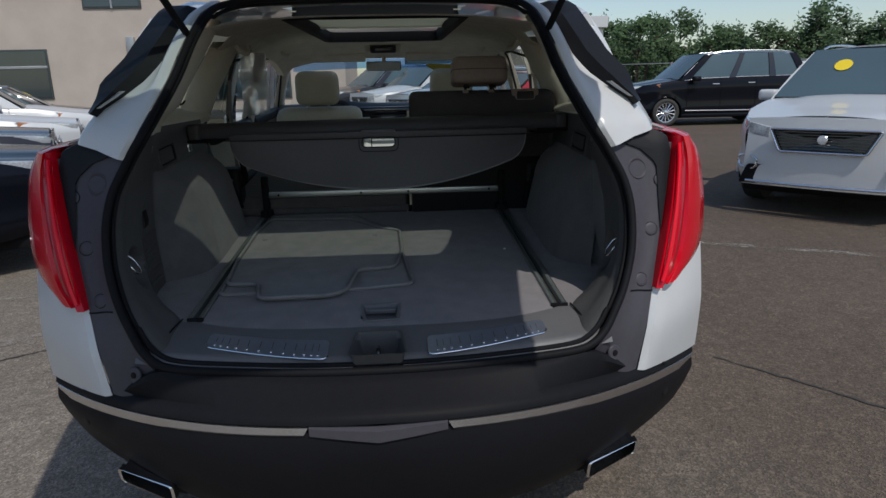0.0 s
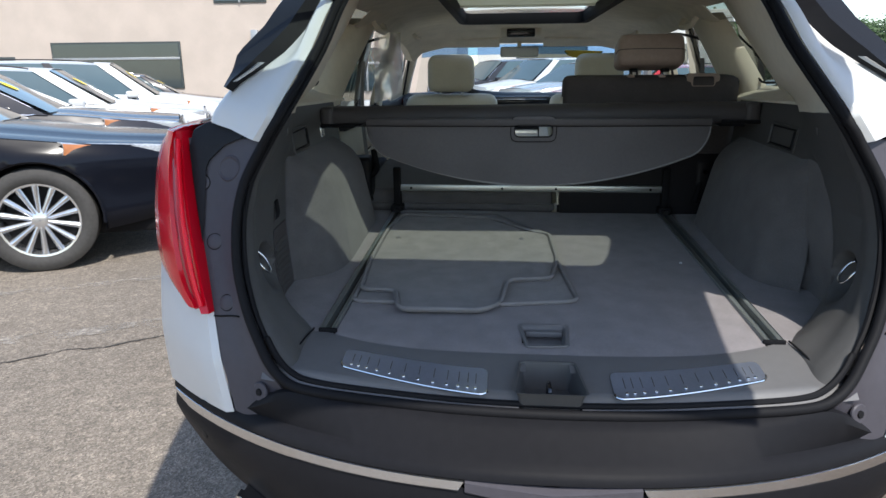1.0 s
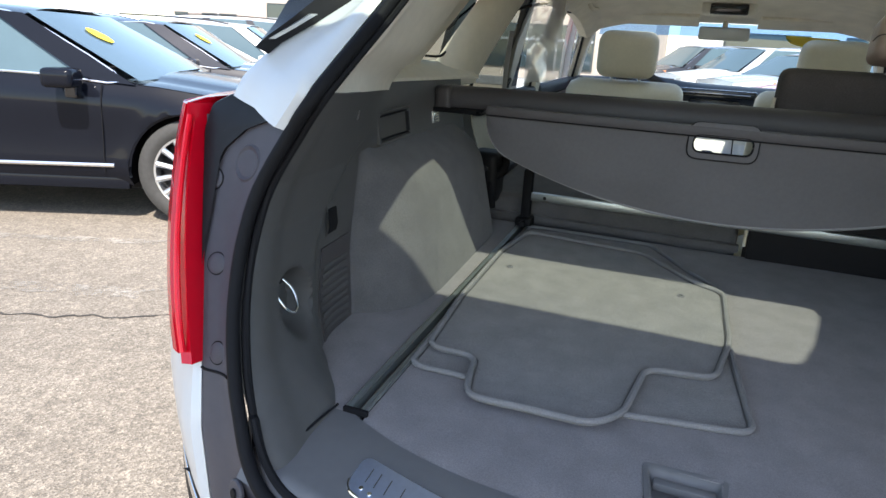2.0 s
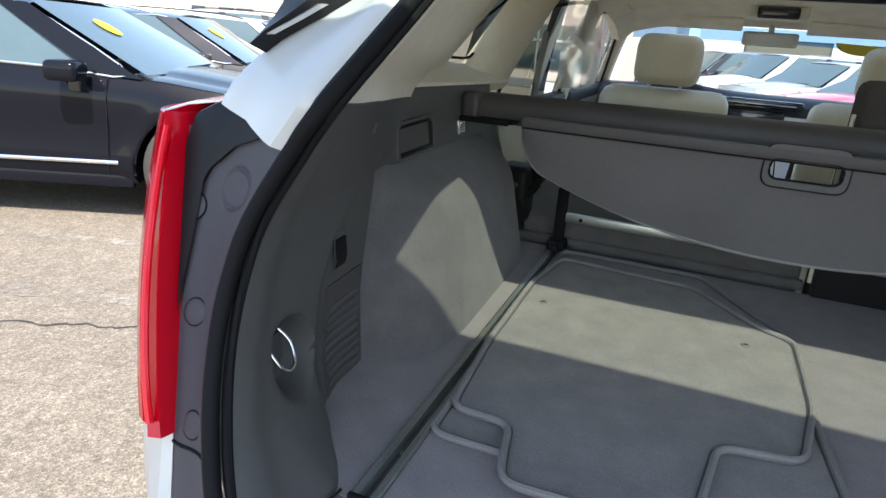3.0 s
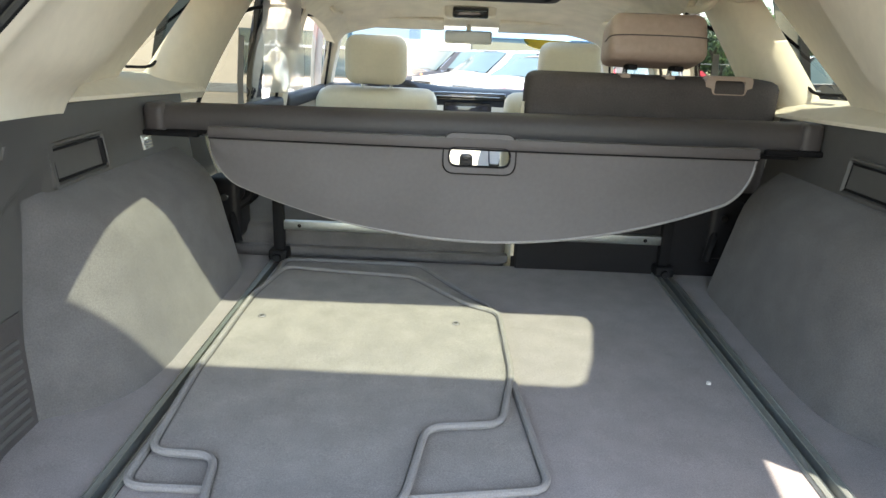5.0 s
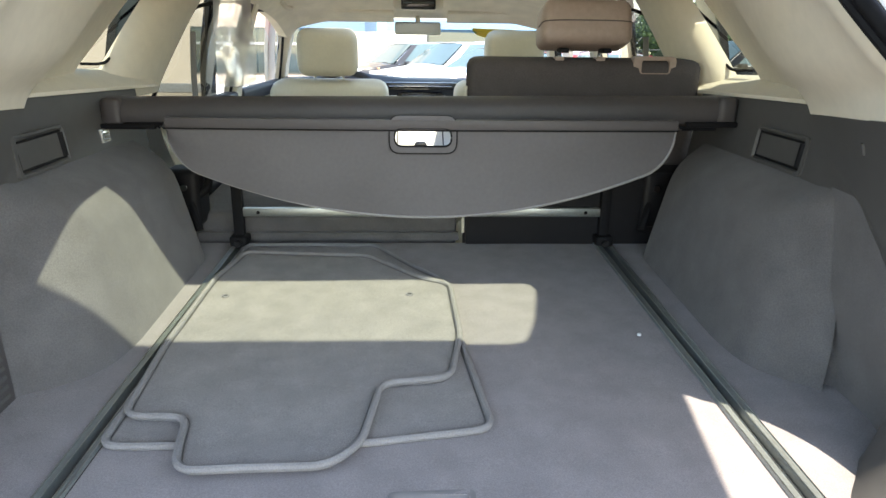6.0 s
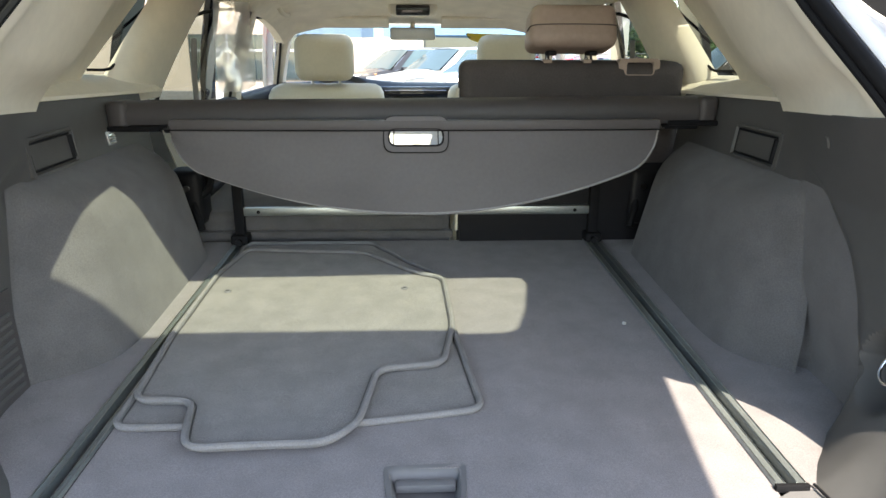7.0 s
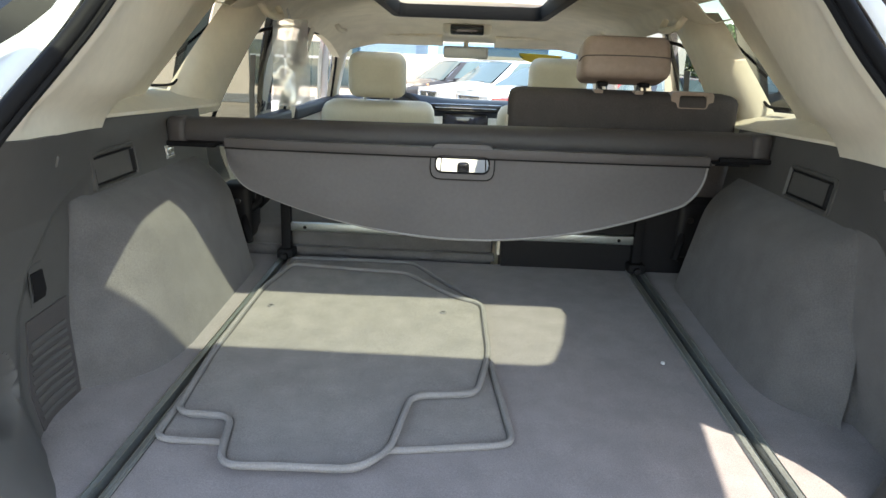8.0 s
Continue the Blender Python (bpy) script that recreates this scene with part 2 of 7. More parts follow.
def wear_through(m, lo, hi):
    """Let the asphalt show through paint that traffic has rubbed away."""
    t = m.node_tree
    p = t.nodes["Principled BSDF"]
    tr, mx = t.nodes.new("ShaderNodeBsdfTransparent"), t.nodes.new("ShaderNodeMixShader")
    n, tc, r = t.nodes.new("ShaderNodeTexNoise"), t.nodes.new("ShaderNodeTexCoord"), t.nodes.new("ShaderNodeMapRange")
    n.inputs["Scale"].default_value, n.inputs["Detail"].default_value, n.inputs["Roughness"].default_value = 5.0, 8.0, 0.75
    r.inputs[1].default_value, r.inputs[2].default_value = lo, hi
    t.links.new(tc.outputs["Object"], n.inputs["Vector"])
    t.links.new(n.outputs[0], r.inputs[0])
    t.links.new(r.outputs[0], mx.inputs[0])
    t.links.new(p.outputs[0], mx.inputs[2])
    t.links.new(tr.outputs[0], mx.inputs[1])
    t.links.new(mx.outputs[0], t.nodes["Material Output"].inputs[0])


wear_through(M_PATCH, 0.44, 0.62)
M_CRACK = mat("crack_sealer", (0.05, 0.045, 0.04), 0.8, vary=0.2)
M_STUCCO = mat("cream_stucco", (0.47, 0.40, 0.345), 0.9, scale=30, vary=0.05, bump=0.3, bscale=60, blotch=0.06)
M_DARKFRAME = mat("dark_window_frame", (0.05, 0.06, 0.06), 0.5)
M_SHOPGLASS = mat("shop_glass", (0.03, 0.045, 0.05), 0.05, coat=1.0)
M_ROOFGREY = mat("grey_shingle", (0.16, 0.16, 0.165), 0.9, scale=12, vary=0.2)
M_BARK = mat("bark", (0.11, 0.08, 0.06), 0.9, scale=20, vary=0.3)
M_LEAF = mat("foliage", (0.045, 0.085, 0.028), 0.7, scale=0.6, vary=0.35, blotch=0.25)
M_STEEL = mat("galvanised_steel", (0.4, 0.41, 0.42), 0.5, metal=0.7)


# ---- mesh helpers ----
def finish(name, bm, material, smooth=True, angle=38):
    me = bpy.data.meshes.new(name)
    bm.to_mesh(me)
    bm.free()
    me.materials.append(material)
    if smooth:
        me.shade_smooth()
        me.set_sharp_from_angle(angle=radians(angle))
    return me


def thing(name, label, category, at=(0, 0, 0), group="", kind=""):
    ob = tagged(new(name), label, category, group, kind)
    ob.location = at
    return ob


def part(name, bm, material, parent=None, label="", smooth=True, angle=38):
    """Links a bmesh, given in the parent's space, as one mesh under it."""
    ob = new(name, finish(name, bm, material, smooth, angle))
    ob.parent = parent
    if label:
        ob["label"] = label
    return ob


def solo(name, bm, material, label, category, group="", kind="", smooth=True):
    return tagged(new(name, finish(name, bm, material, smooth)), label, category, group, kind)


def loft(rows, close_u=False, close_v=False, bm=None, thick=0.0):
    """Skin over rows of points, all of one length."""
    bm = bm or bmesh.new()
    vs = [[bm.verts.new(p) for p in r] for r in rows]
    nr, nc = len(vs), len(vs[0])
    faces = []
    for i in range(nr if close_v else nr - 1):
        for j in range(nc if close_u else nc - 1):
            q = [vs[i][j], vs[i][(j + 1) % nc], vs[(i + 1) % nr][(j + 1) % nc], vs[(i + 1) % nr][j]]
            try:
                faces.append(bm.faces.new(q))
            except ValueError:
                pass
    bmesh.ops.recalc_face_normals(bm, faces=faces)
    if thick:
        bmesh.ops.solidify(bm, geom=faces, thickness=thick)
    return bm


def rbox(x0, y0, z0, x1, y1, z1, r=0.004, seg=2, bm=None):
    """Rounded box."""
    b = bmesh.new()
    bmesh.ops.create_cube(b, size=1)
    for v in b.verts:
        v.co = ((x0 + x1) / 2 + v.co.x * (x1 - x0), (y0 + y1) / 2 + v.co.y * (y1 - y0), (z0 + z1) / 2 + v.co.z * (z1 - z0))
    if r:
        bmesh.ops.bevel(b, geom=b.edges[:], offset=r, segments=seg, affect="EDGES", profile=0.6)
    return merge(bm, b) if bm else b


def merge(bm, other, m=None):
    if m is not None:
        other.transform(m)
    me = bpy.data.meshes.new("tmp")
    other.to_mesh(me)
    other.free()
    bm.from_mesh(me)
    bpy.data.meshes.remove(me)
    return bm


def catmull(pts, n=6, closed=False):
    out = []
    k = len(pts)
    P = [Vector(p) for p in pts]
    for i in range(k if closed else k - 1):
        a, b = P[i], P[(i + 1) % k]
        p0 = P[i - 1] if (closed or i) else a * 2 - b
        p3 = P[(i + 2) % k] if (closed or i + 2 < k) else b * 2 - a
        for j in range(n):
            t = j / n
            out.append(0.5 * ((2 * a) + (b - p0) * t + (2 * p0 - 5 * a + 4 * b - p3) * t * t + (3 * a - p0 - 3 * b + p3) * t ** 3))
    if not closed:
        out.append(P[-1])
    return out


def tube(path, r, closed=False, seg=8, bm=None):
    P = [Vector(p) for p in path]
    n = len(P)
    up = Vector((0, 0, 1))
    rings = []
    for i, p in enumerate(P):
        d = (P[(i + 1) % n] - P[i - 1]) if closed else (P[min(i + 1, n - 1)] - P[max(i - 1, 0)])
        d.normalize()
        side = d.cross(up)
        if side.length < 0.05:
            side = d.cross(Vector((0, 1, 0)))
        side.normalize()
        up2 = side.cross(d)
        rings.append([p + (side * math.cos(a) + up2 * math.sin(a)) * r for a in (2 * math.pi * k / seg for k in range(seg))])
    b = loft(rings, close_u=True, close_v=closed)
    if not closed:
        for ring in (rings[0], rings[-1]):
            try:
                b.faces.new([b.verts.new(q) for q in ring])
            except ValueError:
                pass
    return merge(bm, b) if bm else b


def lathe(profile, seg=32, bm=None):
    """Profile of (x, r) turned round the x axis."""
    rows = [[(x, r * math.cos(a), r * math.sin(a)) for a in (2 * math.pi * k / seg for k in range(seg))] for x, r in profile]
    return loft(rows, close_u=True, bm=bm)


def lerp(a, b, t):
    return a + (b - a) * t


def smooth01(t):
    t = min(1.0, max(0.0, t))
    return t * t * (3 - 2 * t)


def table(rows, z):
    """Straight-line reading of a small table of (z, value)."""
    if z <= rows[0][0]:
        return rows[0][1]
    for (a, va), (b, vb) in zip(rows, rows[1:]):
        if z <= b:
            return lerp(va, vb, (z - a) / (b - a))
    return rows[-1][1]


def span(a, b, n):
    return [lerp(a, b, i / (n - 1)) for i in range(n)]


def rounded(corners, r, n=5):
    """A closed outline of 2D corners with each corner rounded by about r."""
    out = []
    k = len(corners)
    for i in range(k):
        p, a, b = (Vector(corners[j]) for j in (i, i - 1, (i + 1) % k))
        u, v = (a - p), (b - p)
        q = min(r, u.length * 0.45, v.length * 0.45)
        u, v = p + u.normalized() * q, p + v.normalized() * q
        for j in range(n + 1):
            t = j / n
            out.append(tuple((1 - t) ** 2 * u + 2 * t * (1 - t) * p + t * t * v))
    return out

# ---- ground ----
def ground():
    bm = bmesh.new()
    bmesh.ops.create_grid(bm, x_segments=2, y_segments=2, size=400)
    return solo("ground", bm, M_ASPHALT, "sunlit worn grey-tan asphalt lot with exposed gravel", "ground", kind="structure", smooth=False)


ground()

# ---- the white SUV: rear surface and opening ----
def y_rear(x, z):
    """Rear skin of the car: bowed in plan, leaning forward towards the top."""
    return -0.06 + 0.45 * (abs(x) / 0.94) ** 2.2 + 0.2 * max(0.0, z - 0.75)


X_OPEN = [(0.60, 0.50), (0.728, 0.545), (0.76, 0.577), (0.80, 0.604), (0.86, 0.640), (0.95, 0.671), (1.04, 0.679), (1.12, 0.665), (1.20, 0.622),
          (1.27, 0.578), (1.40, 0.528), (1.50, 0.506), (1.585, 0.488), (1.62, 0.45)]


def x_open(z):
    return table(X_OPEN, z)


def y_open(x, z):
    if z <= 1.27:
        return 0.045 + 0.23 * x * x + 0.40 * (z - 0.728)
    return 0.337 + (z - 1.27) * 1.015 + 3.6 * max(0.0, z - 1.45) ** 2 - 0.06 * max(0.0, 0.45 - abs(x))


def z_chrome(x):
    return 0.650 - 0.072 * (x / 0.92) ** 2


suv = thing("white_suv", "white mid-size SUV parked on asphalt with its tailgate raised", "car")


def rear_frame():
    half = [(0.0, 0.728), (0.2, 0.728), (0.4, 0.729), (0.50, 0.731), (0.545, 0.742), (0.580, 0.768), (0.610, 0.81), (0.642, 0.865), (0.671, 0.95), (0.679, 1.04),
            (0.665, 1.12), (0.624, 1.20), (0.580, 1.27), (0.529, 1.40), (0.507, 1.50), (0.490, 1.575), (0.45, 1.612), (0.34, 1.628), (0.0, 1.634)]
    loop = half + [(-x, z) for x, z in half[-2:0:-1]]
    ring = catmull([(x, y_open(x, z), z) for x, z in loop], 4, True)
    seal = part("door_seal", tube(ring, 0.0105, True, 10), M_RUBBER, suv, "black rubber weatherstrip round the tailgate opening")
    inner = [p + Vector((-0.011 * (1 if p.x > 0 else -1) * min(1, abs(p.x) / 0.3), 0.016, 0.012 if p.z < 0.8 else (-0.012 if p.z > 1.58 else 0))) for p in ring]
    part("seal_lip", tube(inner, 0.0065, True, 8), M_RUBBER, seal)


rear_frame()

X_LAMP_IN = [(0.60, 0.672), (0.655, 0.684), (0.74, 0.706), (0.845, 0.731), (0.95, 0.758), (1.05, 0.784), (1.15, 0.804), (1.24, 0.820)]
X_LAMP_OUT = [(0.84, 0.812), (0.86, 0.850), (0.885, 0.892), (0.915, 0.922), (0.96, 0.940), (1.05, 0.942), (1.15, 0.926), (1.19, 0.908), (1.228, 0.872)]


def x_lamp(z):
    return table(X_LAMP_IN, z)


def disc(r, h, m, bm=None, seg=20):
    """A low button with a rounded rim, standing along its own z."""
    rows = [[(rr * math.cos(a), rr * math.sin(a), zz) for a in (2 * math.pi * k / seg for k in range(seg))]
            for rr, zz in ((r, 0), (r, h * 0.6), (r * 0.9, h), (r * 0.5, h), (0.0005, h))]
    b = loft(rows, close_u=True)
    b.transform(m)
    return merge(bm, b) if bm else b


def jamb_point(s, z, f):
    """A point on the plastic jamb face between seal (f 0) and lamp (f 1)."""
    xi, xl = x_open(z) + 0.010, x_lamp(z)
    x = lerp(xi, xl, f)
    ya, yb = y_open(xi, z) + 0.002, y_rear(xl, z) + 0.010
    dip = 0.014 * math.sin(math.pi * min(1, f * 1.2)) if f < 0.83 else 0.0
    return Vector((s * x, lerp(ya, yb, f) + dip * 0.6, z))


def jamb_frame(s, z, f):
    p = jamb_point(s, z, f)
    du = jamb_point(s, z, f + 0.05) - jamb_point(s, z, f - 0.05)
    dv = jamb_point(s, z + 0.02, f) - jamb_point(s, z - 0.02, f)
    n = du.cross(dv).normalized()
    if n.y > 0:
        n = -n
    return Matrix.Translation(p) @ n.to_track_quat("Z", "Y").to_matrix().to_4x4()


for s in (-1, 1):
    # grey-black plastic jamb between seal and lamp
    rows = [[jamb_point(s, z, f) + Vector((0, 0.9 * max(0.0, 0.73 - z) * (1 - f) ** 3, 0)) for f in (0, 0.06, 0.15, 0.3, 0.45, 0.6, 0.75, 0.88, 1.0)] for z in span(0.636, 1.212, 29)]
    jamb = part("tailgate_jamb", loft(rows, thick=0.003), M_JAMB, suv, "grey-black moulded plastic jamb with round plugs")
    for z, f in ((1.116, 0.80), (0.992, 0.62), (0.868, 0.55)):
        part("plug", disc(0.017, 0.0025, jamb_frame(s, z, f)), M_JAMB, jamb)
        ringm = jamb_frame(s, z, f)
        part("plug_ring", tube([ringm @ Vector((0.0178 * math.cos(a), 0.0178 * math.sin(a), 0.0005)) for a in span(0, 2 * math.pi, 25)[:-1]], 0.0012, True, 5), M_RUBBER, jamb)
    m = jamb_frame(s, 1.148, 0.33)
    cup = loft([[m @ Vector((r * math.cos(a), r * math.sin(a), h)) for a in span(0, 2 * math.pi, 25)[:-1]] for r, h in
                ((0.031, 0.0), (0.027, 0.003), (0.021, 0.0), (0.017, -0.006), (0.016, -0.012))], close_u=True)
    part("bump_stop_cup", cup, M_JAMB, jamb)
    part("bump_stop", disc(0.0145, 0.010, m @ pose(0, 0, -0.013)), M_TRIM, jamb, "grey rubber tailgate bump stop")
    m = jamb_frame(s, 0.700, 0.40)
    part("bump_stop", disc(0.021, 0.006, m), M_JAMB, jamb, "round rubber bump stop with a screw")
    part("screw", disc(0.008, 0.004, m @ pose(0, 0, 0.005)), M_RUBBER, jamb)
    # step line across the jamb under the lamp
    part("jamb_joint", tube([jamb_point(s, 0.848 - 0.01 * f, f) - Vector((0, 0.001, 0)) for f in span(0.25, 1, 8)], 0.0022), M_RUBBER, jamb)

    # tail lamp
    zs = span(0.846, 1.228, 22)
    rows = []
    for z in zs:
        xi, xo = x_lamp(z), table(X_LAMP_OUT, z)
        lift = 0.020 * (1 - smooth01((z - 0.846) / 0.06))
        pts = []
        for x, dy, k in ((xi + 0.004, 0.085, 0), (xi, 0.020, 0), (xi + 0.006, -0.006, 0), (lerp(xi, xo, 0.16), -0.022, 0.16), (lerp(xi, xo, 0.20), -0.016, 0.20), (lerp(xi, xo, 0.36), -0.017, 0.36), (lerp(xi, xo, 0.41), -0.029, 0.41), (lerp(xi, xo, 0.55), -0.032, 0.55),
                         (lerp(xi, xo, 0.75), -0.028, 0.75), (xo - 0.006, -0.016, 1), (xo + 0.006, 0.03, 1), (xo + 0.014, 0.11, 1), (xo + 0.016, 0.20, 1)):
            pts.append((s * x, y_rear(x if k else xi, z) + dy - 0.014 * math.sin(math.pi * (z - 0.846) / 0.382), z + lift * k))
        rows.append(pts)
    lamp = part("tail_lamp", loft(rows, thick=-0.004), M_LENS, suv, "tall red tail lamp lens wrapping the corner")
    cap = [rows[-1], [(p[0] * 0.985, p[1] + 0.03, p[2] + 0.008) for p in rows[-1]], [(p[0] * 0.96, p[1] + 0.08, p[2] + 0.010) for p in rows[-1]]]
    part("lamp_top", loft(cap, thick=0.003), M_LENS, lamp)
    low = [rows[0], [(p[0], p[1] + 0.03, p[2] - 0.002) for p in rows[0]]]
    part("lamp_bottom", loft(low, thick=0.003), M_LENSDARK, lamp)
    for f, rad, mt in ((0.085, 0.005, M_LENSBRIGHT), (0.285, 0.011, M_LENSDARK)):
        path = []
        for z in span(0.868, 1.212, 14):
            xi, xo = x_lamp(z), table(X_LAMP_OUT, z)
            x = lerp(xi, xo, f)
            path.append((s * x, y_rear(x if f > 0.1 else xi, z) - (0.018 if f < 0.1 else (0.010 if f < 0.3 else 0.028)) - 0.014 * math.sin(math.pi * (z - 0.846) / 0.382), z))
        part("light_guide", tube(path, rad, False, 8), mt, lamp)
    # black filler over the jamb beside the lamp's head
    def fill_y(x, z):
        zz = min(z, 1.212)
        f = (x - x_open(zz) - 0.010) / (x_lamp(zz) - x_open(zz) - 0.010)
        return jamb_point(1, zz, min(1.0, max(0.0, f))).y - 0.006 + 0.5 * max(0.0, z - 1.212)
    fo = rounded([(x_lamp(0.98) - 0.003, 0.98), (x_lamp(1.08) - 0.003, 1.08), (x_lamp(1.14) - 0.003, 1.14), (x_lamp(1.19) - 0.003, 1.19), (0.800, 1.230), (0.765, 1.248), (0.722, 1.252), (0.658, 1.222), (0.718, 1.199), (0.756, 1.166), (0.778, 1.118), (0.781, 1.06)], 0.006, 4)
    fc = Vector((0.763, 1.192))
    rings = [[(s * (fc.x + (x - fc.x) * k), fill_y(fc.x + (x - fc.x) * k, fc.y + (z - fc.y) * k) + d, fc.y + (z - fc.y) * k) for x, z in fo] for k, d in ((1.0, 0.03), (1.0, 0.003), (0.97, 0.0), (0.65, 0.0), (0.35, 0.0), (0.01, 0.0))]
    part("lamp_filler", loft(rings, close_u=True), M_PLASTIC, suv, "black filler panel above the jamb")

    # white corner panel under the lamp, running round to the side
    rows = []
    for k, z in enumerate(span(0.0, 1.0, 10)):
        pts = []
        for i, f in enumerate(span(0, 1, 16)):
            xi = x_lamp(lerp(0.655, 0.846, z))
            x = lerp(xi, 0.938, f)
            zz = lerp(z_chrome(x) + 0.021, 0.845 + 0.115 * max(0.0, (x - 0.80) / 0.138) ** 1.3, z)
            crease = 0.012 * math.sin(math.pi * z) * min(1, f * 5)
            pts.append((s * x, y_rear(x, zz) - crease + (0.012 if i == 0 else 0), zz))
        for y in (0.47, 0.56, 0.66):
            pts.append((s * (0.946 - 0.004 * z), y, lerp(0.575, 0.965, z)))
        rows.append(pts)
    part("corner_panel", loft(rows, thick=-0.004), M_WHITE, suv, "white painted corner panel")
    # outside of the D-pillar, from belt to roof
    wide = [(1.186, 0.112), (1.21, 0.142), (1.24, 0.162), (1.27, 0.168), (1.30, 0.165), (1.33, 0.154), (1.36, 0.124), (1.40, 0.092), (1.45, 0.066), (1.52, 0.056), (1.62, 0.052)]
    rows = []
    for g_ in span(0, 1, 28):
        row = []
        for u, dx, dy in ((0, 0.014, -0.004), (0.06, 0.026, -0.010), (0.16, 0.040, -0.007), (0.32, 0.5, 0.008), (0.55, 0.62, 0.020), (0.8, 0.84, 0.026), (0.93, 0.94, 0.030), (1, 1.0, 0.044), (1, 1.08, 0.08), (1, 1.2, 0.13)):
            z = lerp(1.206 + 0.042 * min(1.0, dx / 0.16 if dx < 0.1 else dx), 1.622, g_)
            x, w = x_open(z), table(wide, z)
            off = dx if dx < 0.1 else max(dx * w, 0.044 + 0.01 * u)
            row.append((s * (x + off), y_open(x, z) + dy, z))
        row += [(s * (x_open(z) + 0.235), y_open(x_open(z), z) + 0.24, z + 0.004), (s * (x_open(z) + 0.245), y_open(x_open(z), z) + 0.42, z)]
        rows.append(row)
    part("rear_pillar_skin", loft(rows, thick=-0.004), M_WHITE, suv, "white painted rear pillar")
    # shoulder above the lamp, running forward
    rows = []
    for y in span(0.40, 0.75, 8):
        w = 0.03 * smooth01((y - 0.40) / 0.3)
        rows.append([(s * (0.70 + 0.02 * w), y + 0.05, 1.295), (s * (0.755 + w), y + 0.015, 1.262), (s * (0.83 + w), y, 1.236), (s * (0.885 + w), y, 1.212), (s * (0.925 + 0.5 * w), y, 1.16),
                     (s * (0.937 + 0.3 * w), y, 1.02), (s * (0.942 + 0.1 * w), y, 0.86)])
    part("shoulder_skin", loft(rows[2:], thick=-0.004), M_WHITE, suv)
    # black blade beside the rear glass
    rows = []
    for k in span(0, 1, 18):
        z = lerp(1.312, 1.60, k)
        x, y = x_open(z) + table(wide, z) - 0.012, y_open(x_open(z), z) + 0.020
        w = 0.020 + 0.080 * smooth01(k * 3.2)
        rows.append([(s * x, y, z), (s * (x + w * 0.35), y - 0.022, z + 0.01), (s * (x + w), y + 0.0, z + 0.012), (s * (x + w * 1.05), y + 0.05, z + 0.005), (s * (x + w * 0.5), y + 0.09, z)])
    b = loft(rows, close_u=True)
    for r in (rows[0], rows[-1]):
        b.faces.new([b.verts.new(q) for q in r])
    part("pillar_blade", b, M_PLASTIC, suv, "black blade on the rear pillar")
    z = 1.335
    part("blade_insert", loft([[(s * (x_open(z + dz) + table(wide, z + dz) + dx), y_open(x_open(z + dz), z + dz) - 0.004 + dy, z + dz) for dx, dy in ((-0.004, 0.004), (0.004, -0.002), (0.012, 0.004))] for dz in (0.0, 0.02, 0.04)], thick=0.002), M_STEEL, suv)


